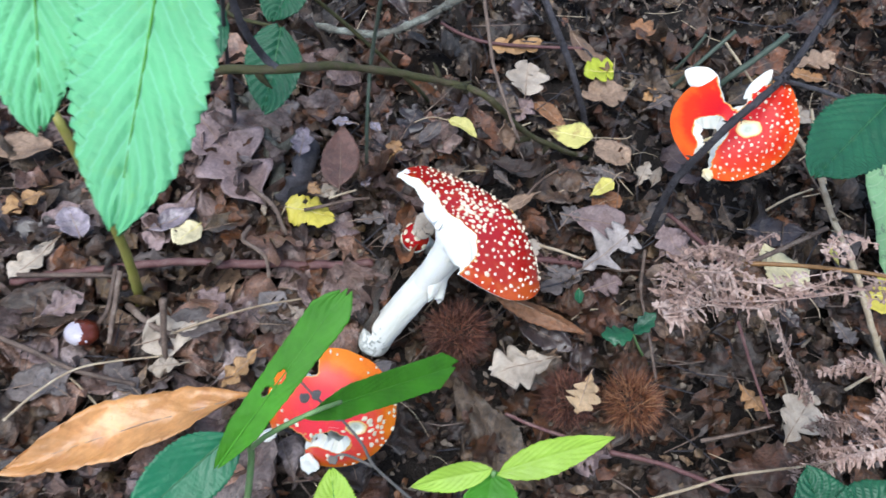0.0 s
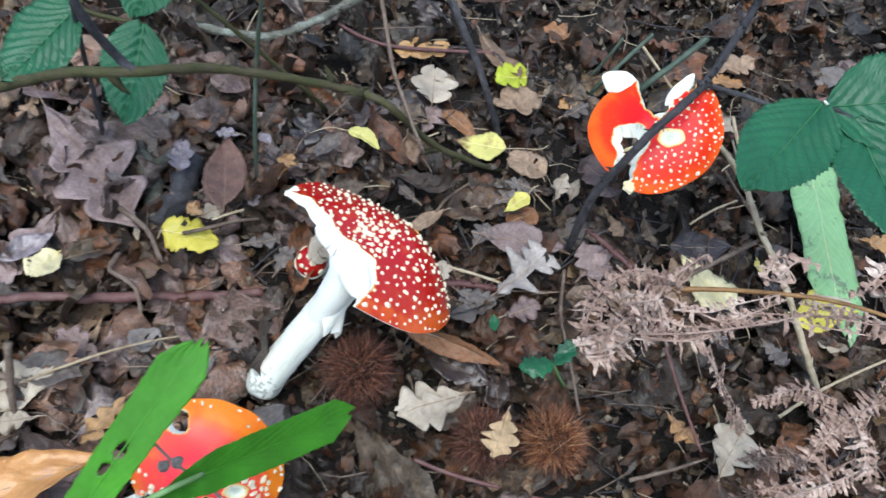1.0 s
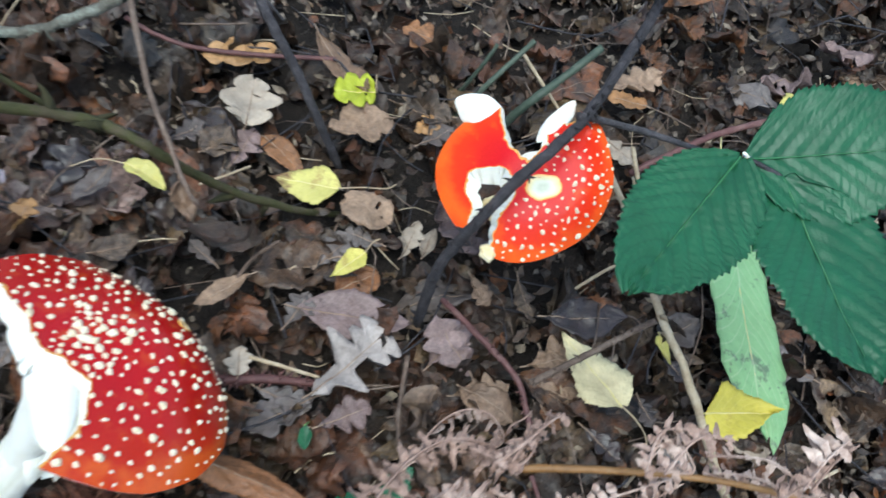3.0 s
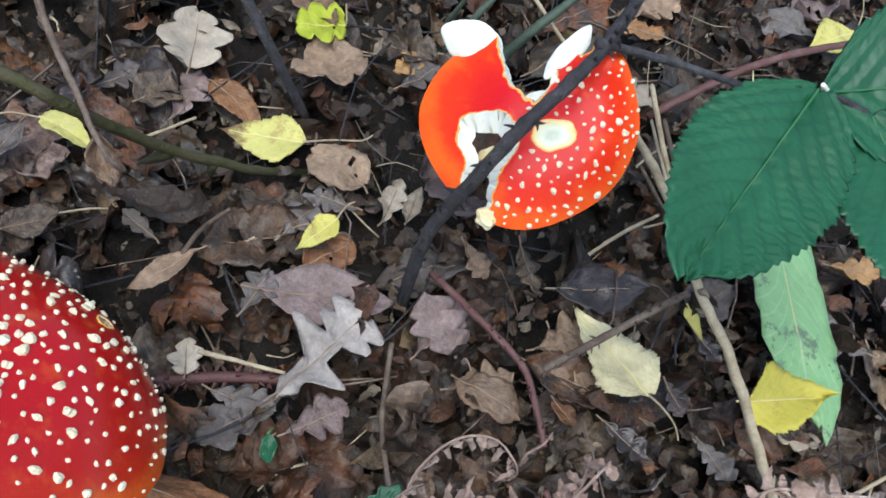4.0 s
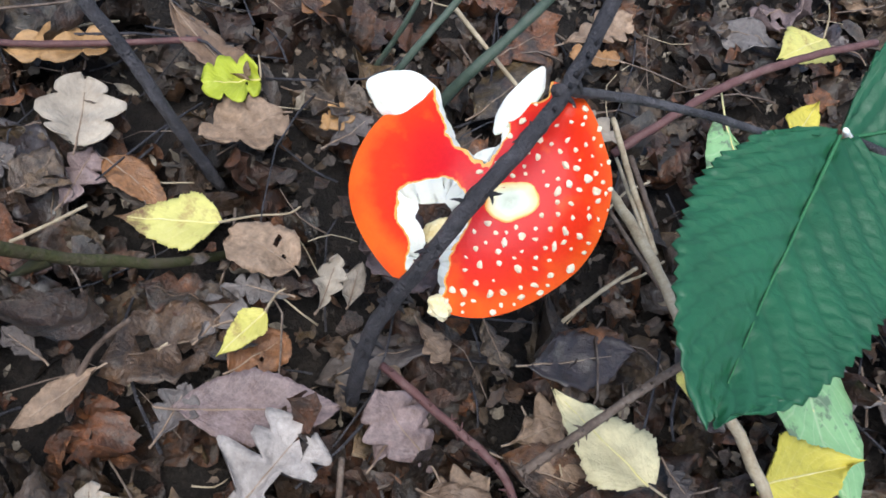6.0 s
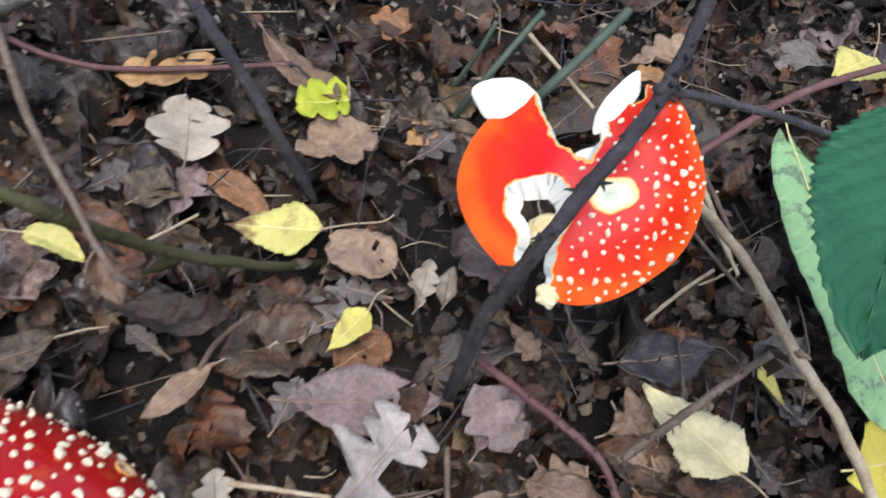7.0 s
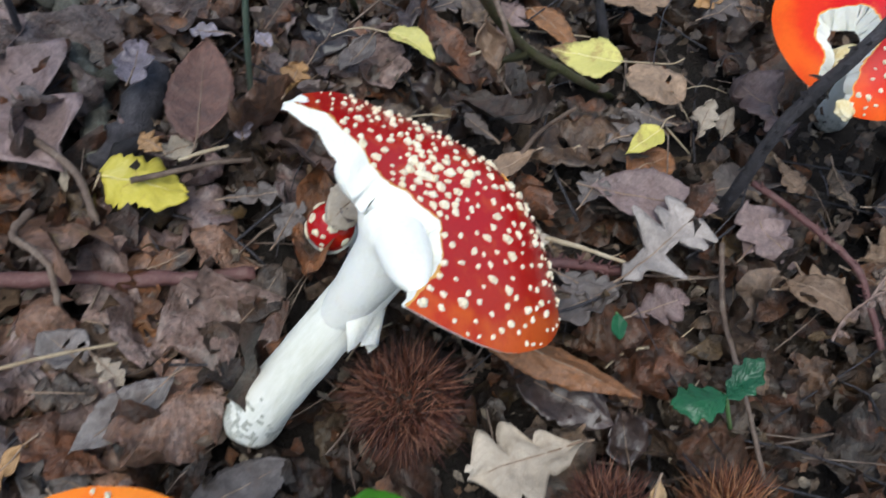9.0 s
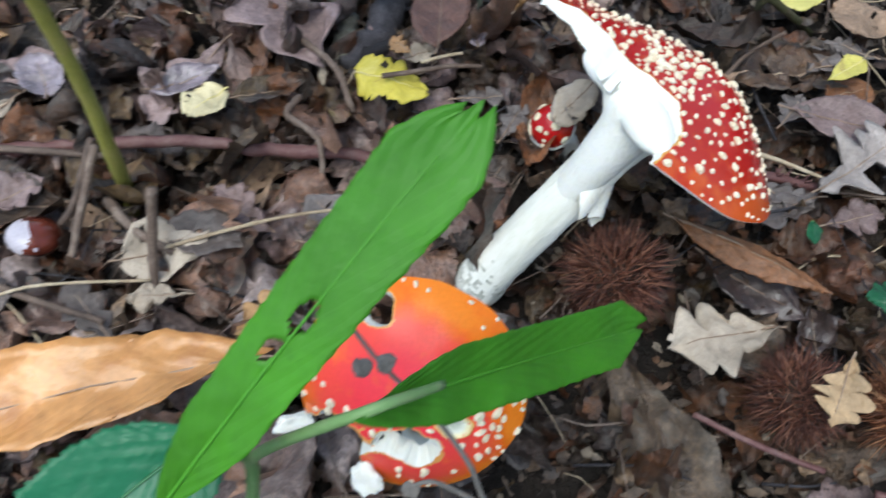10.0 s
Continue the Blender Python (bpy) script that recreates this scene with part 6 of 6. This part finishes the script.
fallen("oak", M_MAUVE, "mauve-brown", (-0.121, 0.324, 0.006), (-0.162, 0.333, 0.006), 0.7, curl=0.5)
fallen("chestnut", M_MAUVE, "mauve-brown", (-0.240, 0.240, 0.006), (-0.295, 0.263, 0.006), 0.6, curl=0.5)
fallen("oak", M_GREY, "grey", (-0.215, 0.217, 0.010), (-0.249, 0.225, 0.010), 0.7, curl=0.5)
fallen("chestnut", M_DARK, "dark brown", (0.285, 0.565, 0.004), (0.339, 0.579, 0.004), 0.62, curl=0.4, label='broad dark rust-brown leaf half sunk in the litter')
fallen("oak", M_TAN, "tan", (0.275, 0.523, 0.006), (0.309, 0.542, 0.006), 0.8, curl=0.5)
fallen("oak", M_TAN, "tan", (0.232, 0.489, 0.010), (0.264, 0.505, 0.010), 0.6, curl=0.7, wave=0.25)
fallen("oak", M_BROWN, "brown", (0.259, 0.587, 0.006), (0.274, 0.556, 0.006), 0.5, curl=1.0, wave=0.3)
fallen("round", M_GREY, "grey", (0.366, 0.571, 0.004), (0.394, 0.596, 0.004), 0.7, curl=0.5)
fallen("oak", M_TAN, "tan", (0.226, 0.579, 0.004), (0.244, 0.559, 0.004), 0.6, curl=0.8)


# ---- burrs, nut and the small button ----
NEXT[0] = 234
build_button((-0.0032, 0.4448, 0.0140), 0.0128)
build_burr((0.0588, 0.3672, 0.0160), 0.0275, 1900, 0.0004, M_SPINE_D, 3, "dark brown spiny chestnut burr beside the leaning mushroom")
build_burr((0.1617, 0.3414, 0.0120), 0.0245, 1500, 0.00037, M_SPINE_D, 5, "dull brown spiny chestnut burr with a pale leaf on it")
build_burr((0.2111, 0.3533, 0.0200), 0.0255, 1600, 0.0004, M_SPINE, 7, "warm brown spiny chestnut burr on the litter")
build_nut((-0.2320, 0.2683, 0.0090))


# ---- bramble spray with three leaflets ----
bramble = new("bramble_spray")
blade(bramble, "leaflet", "bramble", M_BRAMBLE, (0.3120, 0.5560, 0.2090), (0.2630, 0.4640, 0.2100), 0.585, (0.0615, 0.007, -0.003), 0.25, 0.1, 0.05, 0.002)
blade(bramble, "leaflet", "bramble", M_BRAMBLE, (0.3170, 0.5590, 0.2070), (0.4098, 0.5874, 0.2250), 0.74, (-0.28, 0.9, 0.3), 0.25, 0.12, 0.06, 0.0011)
blade(bramble, "leaflet", "bramble", M_BRAMBLE, (0.3359, 0.5552, 0.2050), (0.3890, 0.4680, 0.1920), 0.8, (0.0609, 0.0735, 0.0), 0.3, 0.12, 0.06, 0.0011)
shoot(bramble, "petiole", [(0.3170, 0.5590, 0.2070), (0.3365, 0.5562, 0.2040), (0.3550, 0.5584, 0.1900), (0.4720, 0.6342, 0.1000), (0.6198, 0.7418, -0.0200)], 0.0012, 0.002, M_BARK, "dark prickly leaf stalk")
shoot(bramble, "bud", [(0.3170, 0.5590, 0.2070), (0.3126, 0.5568, 0.2120)], 0.0016, 0.0008, M_FLESH, "pale bud between the leaflets")
tagged(bramble, "dark green bramble spray with three toothed veined leaflets", "bramble")

back = new("bramble_spray")
blade(back, "leaflet", "bramble", M_BRAMBLE, (-0.1844, 0.5001, 0.1700), (-0.2103, 0.4378, 0.1500), 0.8, (0.0528, -0.0207, 0.0), 0.2, 0.1, 0.06, 0.0022)
blade(back, "leaflet", "bramble", M_BRAMBLE, (-0.1350, 0.4940, 0.1750), (-0.1256, 0.4302, 0.1500), 0.68, (0.0427, 0.0162, 0.0), 0.2, 0.1, 0.06, 0.0022)
blade(back, "leaflet", "bramble", M_BRAMBLE, (-0.1459, 0.5522, 0.1800), (-0.1495, 0.5055, 0.1650), 0.8, (0.0393, 0.0095, 0.0), 0.2, 0.1, 0.06, 0.0022)
shoot(back, "cane", [(-0.1350, 0.4940, 0.1750), (-0.1844, 0.5001, 0.1700), (-0.1523, 0.5398, 0.1800), (-0.0579, 0.5848, 0.0500), (-0.0480, 0.6246, -0.0200)], 0.0014, 0.002, M_MOSSY, "thin greenish cane")
tagged(back, "bramble spray with teal-green toothed leaflets behind a mossy branch", "bramble")

# ---- tall shoot with big pale green leaves close to the camera's start ----
tall = new("green_shoot")
blade(tall, "leaf", "bramble", M_MINT, (-0.0409, 0.2668, 0.4700), (-0.0159, 0.1714, 0.4400), 0.44, (0.0352, 0.0135, -0.0), 0.15, 0.1, 0.05, 0.0014)
blade(tall, "leaf", "bramble", M_MINT, (-0.0898, 0.2641, 0.4700), (-0.0598, 0.2002, 0.4300), 0.46, (0.0295, 0.0116, 0.0), 0.15, 0.1, 0.05, 0.0014)
shoot(tall, "stem", [(-0.2184, 0.3188, -0.034), (-0.2014, 0.3138, 0.0350), (-0.1978, 0.3172, 0.0950), (-0.1963, 0.3171, 0.1500), (-0.1918, 0.3143, 0.1960), (-0.1949, 0.3168, 0.2350), (-0.2016, 0.3219, 0.2500), (-0.1929, 0.3179, 0.3200), (-0.0898, 0.2641, 0.4700), (-0.0409, 0.2668, 0.4700)], 0.0042, 0.002, M_OLIVE, "olive green upright stem")
tagged(tall, "tall shoot with large pale green toothed leaves on an olive stem", "plant")

# ---- foreground plant over the third mushroom ----
plant = new("green_plant")
NODE = (-0.0283, 0.1923, 0.147)
blade(plant, "leaf", "blunt", M_FRESH, (-0.0315, 0.170, 0.184), (0.0138, 0.2575, 0.2655), 0.175, (-0.0985, 0.0272, 0.0247), -0.35, 0.16, 0.05, 0.0002, "long blunt fresh green leaf with two ragged holes", bored=((0.53, 0.05, 0.04, 0.24), (0.45, 0.2, 0.028, 0.2)))
blade(plant, "leaf", "blunt", M_FRESH, (0.0115, 0.2015, 0.222), (0.0700, 0.2980, 0.110), 0.15, (-0.0252, 0.0337, 0.0154), 0.3, 0.22, 0.05, 0.0002)
blade(plant, "leaf", "bramble", M_TEAL, (-0.0381, 0.1917, 0.1650), (-0.0670, 0.1298, 0.1650), 0.62, (0.0201, -0.047, -0.015), 0.3, 0.14, 0.06, 0.0008, "rounded blue-green lower leaf")
shoot(plant, "stem", [(-0.0420, 0.1521, -0.0300), (-0.0335, 0.1715, 0.0700), NODE, (-0.0315, 0.178, 0.178)], 0.0026, 0.002, M_STALK, "hairy green stem")
shoot(plant, "leaf_stalk", [NODE, (-0.012, 0.193, 0.188), (0.0115, 0.2015, 0.222), (0.022, 0.219, 0.204)], 0.0018, 0.0012, M_STALK)
tagged(plant, "fresh green plant with long toothed leaves hanging over a mushroom", "plant")

dry = new("dry_flower_stalk")
shoot(dry, "stalk", [(0.0726, 0.2134, 0.0600), (0.0432, 0.2148, 0.1100), (0.0322, 0.2199, 0.1350), (0.0160, 0.2253, 0.1550), (-0.0007, 0.2283, 0.1700), (-0.0172, 0.2355, 0.1800)], 0.0011, 0.0007, M_SEED, "thin grey dead stalk")
shoot(dry, "stalk", [(0.1061, 0.2144, -0.0300), (0.0726, 0.2134, 0.0600)], 0.0013, 0.0011, M_SEED)
shoot(dry, "stalk", [(0.0415, 0.2144, 0.1120), (0.0234, 0.2124, 0.1250), (0.0155, 0.2075, 0.1200)], 0.001, 0.0007, M_SEED)
for q in ((0.0163, 0.2247, 0.1570), (0.0011, 0.2285, 0.1710), (-0.0058, 0.2266, 0.1650), (-0.0169, 0.2352, 0.1810), (0.0173, 0.2078, 0.1210)):
    lump = flap(dry, "seed_head", q, (0.0032, 0.0028, 0.0028), (20, 30, 10), "small grey withered seed head", q[0] * 90)
    lump.data.materials[0] = M_SEED
tagged(dry, "grey withered flower stalk with small seed heads", "dead stalk")

seedling = new("seedling")
blade(seedling, "leaf", "lance", M_SEEDLING, (0.1153, 0.2099, 0.2000), (0.1704, 0.2475, 0.2050), 0.3, (0.0104, -0.0163, 0.0), 0.2, 0.15, 0.05, 0.0006)
blade(seedling, "leaf", "lance", M_SEEDLING, (0.1113, 0.2105, 0.2000), (0.0725, 0.1905, 0.1900), 0.36, (-0.0055, 0.0175, 0.0), 0.2, 0.15, 0.05, 0.0006)
blade(seedling, "leaf", "lance", M_FRESH, (0.1131, 0.2106, 0.1950), (0.1201, 0.1720, 0.1700), 0.75, (0.0381, 0.0128, -0.0), 0.2, 0.15, 0.05, 0.0006)
shoot(seedling, "stem", [(0.1291, 0.1999, -0.0300), (0.1163, 0.2097, 0.1200), (0.1134, 0.2099, 0.2000)], 0.0016, 0.0012, M_STALK)
tagged(seedling, "small bright yellow-green seedling with pointed leaves", "plant")

low = new("low_leaf")
blade(low, "leaf", "bramble", M_SEEDLING, (0.0417, 0.1551, 0.1200), (0.0196, 0.1995, 0.1300), 0.62, (-0.0314, -0.0105, 0.0), 0.2, 0.12, 0.05, 0.0006)
shoot(low, "stem", [(0.0417, 0.1551, 0.1200), (0.0411, 0.1498, -0.0300)], 0.0012, 0.0014, M_STALK)
tagged(low, "lime green young leaf on a short stem", "plant")

corner = new("bramble_spray")
blade(corner, "leaflet", "bramble", M_BRAMBLE, (0.3508, 0.2608, 0.1000), (0.3179, 0.3113, 0.1000), 0.8, (-0.0362, -0.0279, 0.0), 0.2, 0.1, 0.06, 0.0022)
blade(corner, "leaflet", "bramble", M_BRAMBLE, (0.3508, 0.2608, 0.1000), (0.3782, 0.3219, 0.1000), 0.8, (-0.0378, 0.0029, 0.0), 0.2, 0.1, 0.06, 0.0022)
shoot(corner, "petiole", [(0.3508, 0.2608, 0.1000), (0.4189, 0.2647, -0.0300)], 0.0013, 0.0016, M_STALK)
tagged(corner, "green bramble leaflets low over the ground", "bramble")

holly = new("holly_sprig")
blade(holly, "leaf", "holly", M_HOLLY, (0.1979, 0.4052, 0.0360), (0.1738, 0.3921, 0.0380), 0.74, (-0.0017, 0.0169, 0.0), 0.3, 0.2, 0.1, 0.0)
blade(holly, "leaf", "holly", M_HOLLY, (0.1979, 0.4052, 0.0360), (0.2124, 0.4264, 0.0400), 0.62, (-0.0085, 0.0085, 0.0), 0.3, 0.2, 0.1, 0.0)
shoot(holly, "stem", [(0.1979, 0.4052, 0.0360), (0.2100, 0.4067, 0.0100), (0.2276, 0.4148, -0.0300)], 0.001, 0.0012, M_STALK)
tagged(holly, "tiny glossy dark green holly seedling", "plant")
sprig = new("green_sprig")
blade(sprig, "leaf", "round", M_HOLLY, (0.1477, 0.4441, 0.0120), (0.1521, 0.4310, 0.0120), 0.6, (1, 0, 0), 0.2, 0.15, 0.1)
shoot(sprig, "stem", [(0.1477, 0.4441, 0.0120), (0.1533, 0.4639, -0.0200)], 0.0006, 0.0008, M_STALK)
tagged(sprig, "tiny green leaf pushing through the litter", "plant")


# ---- dead bracken ----
def comb(points, n, reach, seed, hang=0.6, both=0.6, middle=None):
    """A withered side branch: a thin rib through the points with a row of blunt leaflets like the teeth of a comb. middle: a point to which they curl in."""
    rnd = random.Random(seed)
    v, f = tube(points, 0.00055, 0.0003, 5, 0.15, seed, 24)
    P = [Vector(p) for p in points]
    seg = len(P) - 1
    gap = sum((b - a).length for a, b in zip(P, P[1:])) / n
    for i in range(n):
        t = (i + 0.5) / n * seg
        k = min(int(t), seg - 1)
        at = P[k].lerp(P[k + 1], t - k)
        d = (P[k + 1] - P[k]).normalized()
        out = d.cross(Vector((0, 0, 1)))
        out = out.normalized() if out.length > 1e-4 else Vector((1, 0, 0))
        for side in (-1, 1):
            if (side > 0 and rnd.random() > both) or rnd.random() < 0.06:
                continue
            L = reach * (0.6 + 0.5 * math.sin(math.pi * (0.15 + 0.75 * i / n))) * rnd.uniform(0.55, 1.2)
            if middle is None:
                g = (out * side + d * rnd.uniform(0.05, 0.35) + Vector((0, 0, -hang * rnd.uniform(0.5, 1.1)))).normalized()
            else:
                g = ((Vector(middle) - at).normalized() * -side + d * rnd.uniform(0.0, 0.3) + Vector((0, 0, -0.25))).normalized()
            wv = (d + Vector((rnd.uniform(-0.25, 0.25), rnd.uniform(-0.25, 0.25), rnd.uniform(-0.3, 0.3)))).normalized() * gap * rnd.uniform(0.28, 0.46)
            curl = Vector((rnd.uniform(-1, 1), rnd.uniform(-1, 1), rnd.uniform(-1.0, 0.2))) * L * rnd.uniform(0.1, 0.55)
            nrm = g.cross(wv).normalized()
            o = len(v)
            roll = rnd.uniform(-1.5, 1.5)
            for q, wd in enumerate((1.25, 0.8, 0.95, 0.85, 0.75, 0.2)):
                s = q / 5
                c = at + g * L * s + curl * s * s + nrm * L * rnd.gauss(0, 0.05) + wv * rnd.gauss(0, 0.22)
                w = (wv * math.cos(roll * s) + nrm * wv.length * math.sin(roll * s)) * wd * rnd.uniform(0.75, 1.25)
                v += [tuple(c - w), tuple(c + nrm * L * 0.05), tuple(c + w)]
            for q in range(5):
                a = o + 3 * q
                f += [(a, a + 1, a + 4, a + 3), (a + 1, a + 2, a + 5, a + 4)]
    return v, f


def dead_frond(label, ribs, stalk=None, arches=()):
    ob = new("dead_fern_frond")
    if stalk:
        shoot(ob, "rachis", stalk, 0.0015, 0.0009, M_RACHIS, "smooth orange-brown mid-stalk")
    for q, (pts, n, reach, hang, both) in enumerate(ribs):
        for twin in (0, 1, 2):
            rnd = random.Random(q * 7 + twin)
            line = [Vector(p) + Vector((rnd.gauss(0, 0.0035), rnd.gauss(0, 0.0035), -0.003)) * twin for p in pts]
            length = sum((b - a).length for a, b in zip(line, line[1:]))
            v, f = comb(line, max(4, int(length / (0.0036 if twin else 0.0042))), reach * (0.85 - 0.1 * twin), seed_up(), hang, both * 0.5)
            part("pinna", mesh_from("pinna", v, f, M_FERN, smooth=False), ob)
    for pts, reach, middle in arches:
        length = sum((Vector(b) - Vector(a)).length for a, b in zip(pts, pts[1:]))
        v, f = comb(pts, max(4, int(length / 0.0041)), reach, seed_up(), 0.3, 0.0, middle)
        part("pinna", mesh_from("pinna", v, f, M_FERN, smooth=False), ob)
    return tagged(ob, label, "fern", "dead bracken fronds")


dead_frond("curled pinkish brown dead bracken frond arched over the litter", [
    ([(0.1827, 0.3253, 0.2216), (0.1787, 0.3384, 0.2216), (0.1822, 0.3560, 0.2186), (0.1907, 0.3739, 0.2141), (0.2027, 0.3857, 0.2120), (0.2171, 0.3877, 0.2120), (0.2291, 0.3802, 0.2132)], 72, 0.0101, 0.5, 0.7),
    ([(0.1863, 0.3135, 0.2400), (0.1864, 0.3295, 0.2400), (0.2033, 0.3653, 0.2000), (0.2154, 0.3723, 0.2000), (0.2299, 0.3721, 0.2000)], 61, 0.0095, 0.6, 0.9),
    ([(0.1780, 0.3123, 0.2400), (0.1902, 0.3199, 0.2400), (0.2119, 0.3538, 0.2000), (0.2253, 0.3610, 0.2000)], 46, 0.0095, 0.5, 0.9),
    ([(0.1844, 0.3344, 0.2600), (0.2038, 0.3654, 0.2200), (0.2150, 0.3644, 0.2200), (0.2219, 0.3498, 0.2200)], 38, 0.0076, 0.6, 1.0),
    ([(0.2118, 0.3437, 0.2200), (0.2301, 0.3499, 0.2200), (0.2513, 0.3589, 0.2200), (0.2731, 0.3694, 0.2200), (0.2957, 0.3814, 0.2200), (0.3187, 0.3862, 0.2200), (0.3478, 0.3889, 0.2200)], 105, 0.0112, 1.0, 0.55),
    ([(0.2235, 0.3624, 0.2200), (0.2425, 0.3669, 0.2200), (0.2588, 0.3774, 0.2200), (0.2813, 0.3904, 0.2200)], 46, 0.0088, 0.7, 0.7),
    ([(0.2184, 0.3786, 0.2220), (0.2244, 0.3841, 0.2270), (0.2334, 0.3953, 0.2270), (0.2393, 0.4021, 0.2220)], 25, 0.0059, 0.6, 0.8),
    ([(0.3059, 0.4045, 0.2000), (0.3243, 0.4069, 0.2000), (0.3455, 0.4034, 0.2000), (0.3674, 0.4086, 0.2000)], 38, 0.0083, 0.8, 0.7),
    ([(0.3107, 0.3859, 0.2500), (0.3196, 0.3982, 0.2500), (0.3287, 0.4076, 0.2500)], 17, 0.0095, 0.2, 1.0),
    ([(0.2669, 0.3807, 0.2450), (0.2750, 0.3929, 0.2450), (0.2819, 0.3985, 0.2450)], 16, 0.0071, 0.3, 0.8),
], stalk=[(0.2260, 0.3827, 0.2080), (0.2468, 0.3866, 0.2130), (0.2790, 0.3916, 0.2180), (0.3109, 0.3936, 0.2230), (0.3453, 0.3927, 0.2230), (0.3960, 0.3978, 0.2060), (0.6317, 0.5505, -0.0200)], arches=[
    ([(0.2014, 0.4000, 0.1440), (0.2026, 0.4067, 0.1520), (0.2080, 0.4144, 0.1570), (0.2155, 0.4197, 0.1590), (0.2251, 0.4208, 0.1590), (0.2324, 0.4165, 0.1560), (0.2356, 0.4140, 0.1500), (0.2343, 0.4128, 0.1440)], 0.0094, (0.2225, 0.4144, 0.1340)),
    ([(0.1928, 0.3870, 0.1390), (0.1930, 0.3916, 0.1460), (0.1962, 0.3960, 0.1510), (0.2015, 0.4014, 0.1520), (0.2058, 0.4044, 0.1490)], 0.0085, (0.2097, 0.3995, 0.1290)),
    ([(0.2356, 0.4163, 0.1520), (0.2367, 0.4196, 0.1560), (0.2410, 0.4230, 0.1580), (0.2442, 0.4282, 0.1560)], 0.0080, (0.2533, 0.4304, 0.1340)),
])
dead_frond("brittle pale bracken scraps lying on the litter", [
    ([(0.2754, 0.3981, 0.1300), (0.2973, 0.3929, 0.1050), (0.3427, 0.4167, 0.0250), (0.3576, 0.4041, 0.0120)], 28, 0.0065, 0.5, 0.7),
    ([(0.3586, 0.3793, 0.0200), (0.3429, 0.3568, 0.0900), (0.3993, 0.3906, 0.0200)], 25, 0.0097, 0.2, 0.9),
])
dead_frond("broad pale withered bracken frond near the ground", [
    ([(0.3642, 0.3592, 0.0900), (0.3702, 0.3739, 0.1050), (0.3856, 0.3910, 0.1100), (0.4050, 0.4076, 0.1150), (0.4324, 0.4310, 0.1100)], 46, 0.0128, 0.4, 0.9),
    ([(0.3856, 0.3910, 0.1100), (0.3948, 0.3738, 0.1050), (0.4034, 0.3548, 0.0950)], 32, 0.0108, 0.4, 0.9),
    ([(0.4065, 0.3681, 0.0900), (0.3699, 0.3417, 0.1000), (0.3395, 0.3243, 0.1000), (0.3421, 0.3338, 0.0200)], 42, 0.0101, 0.5, 0.8),
    ([(0.3800, 0.4049, 0.1000), (0.3528, 0.4027, 0.1050), (0.3355, 0.3984, 0.0900)], 28, 0.0097, 0.3, 0.9),
])


# wet scraps and amber leaves; the lilac ones have the sky's reflection in their colour
fallen("oak", M_AMBER, "amber", (-0.052, 0.509, 0.024), (-0.052, 0.533, 0.024), 0.75, curl=0.3, label="amber oak leaf standing on the dark litter")
fallen("maple", M_SHEEN, "pale lilac", (-0.062, 0.475, 0.024), (-0.070, 0.490, 0.024), 0.7, curl=0.3, label="wet scrap of leaf with painted lilac sky sheen beside the mushroom")
fallen("round", M_SHEEN, "pale lilac", (-0.072, 0.538, 0.024), (-0.082, 0.547, 0.024), 0.7, curl=0.3, label="small wet leaf scrap with painted lilac sky sheen under a straw")
fallen("oak", M_SHEEN, "lilac", (-0.096, 0.540, 0.024), (-0.118, 0.536, 0.024), 0.55, curl=0.3, label="wet oak leaf with painted lilac sky sheen folded on the litter")
fallen("maple", M_SHEEN, "lilac", (-0.131, 0.488, 0.024), (-0.139, 0.517, 0.024), 0.75, curl=0.3, label="wet lobed leaf with painted lilac sky sheen on the dark litter")
fallen("oak", M_AMBER, "orange brown", (-0.096, 0.454, 0.024), (-0.111, 0.459, 0.024), 0.9, curl=0.3, label="orange-brown curled oak leaf by a yellow leaf")
fallen("round", M_SHEEN, "lilac", (-0.276, 0.345, 0.016), (-0.302, 0.368, 0.016), 0.8, curl=0.3, label="broad wet leaf shining with painted lilac sky sheen on the litter")
fallen("chestnut", M_SHEEN, "lilac", (-0.226, 0.374, 0.014), (-0.198, 0.405, 0.014), 0.5, curl=0.3, label="long wet leaf with painted lilac sky sheen behind a cream leaf")

scatter_top(215)
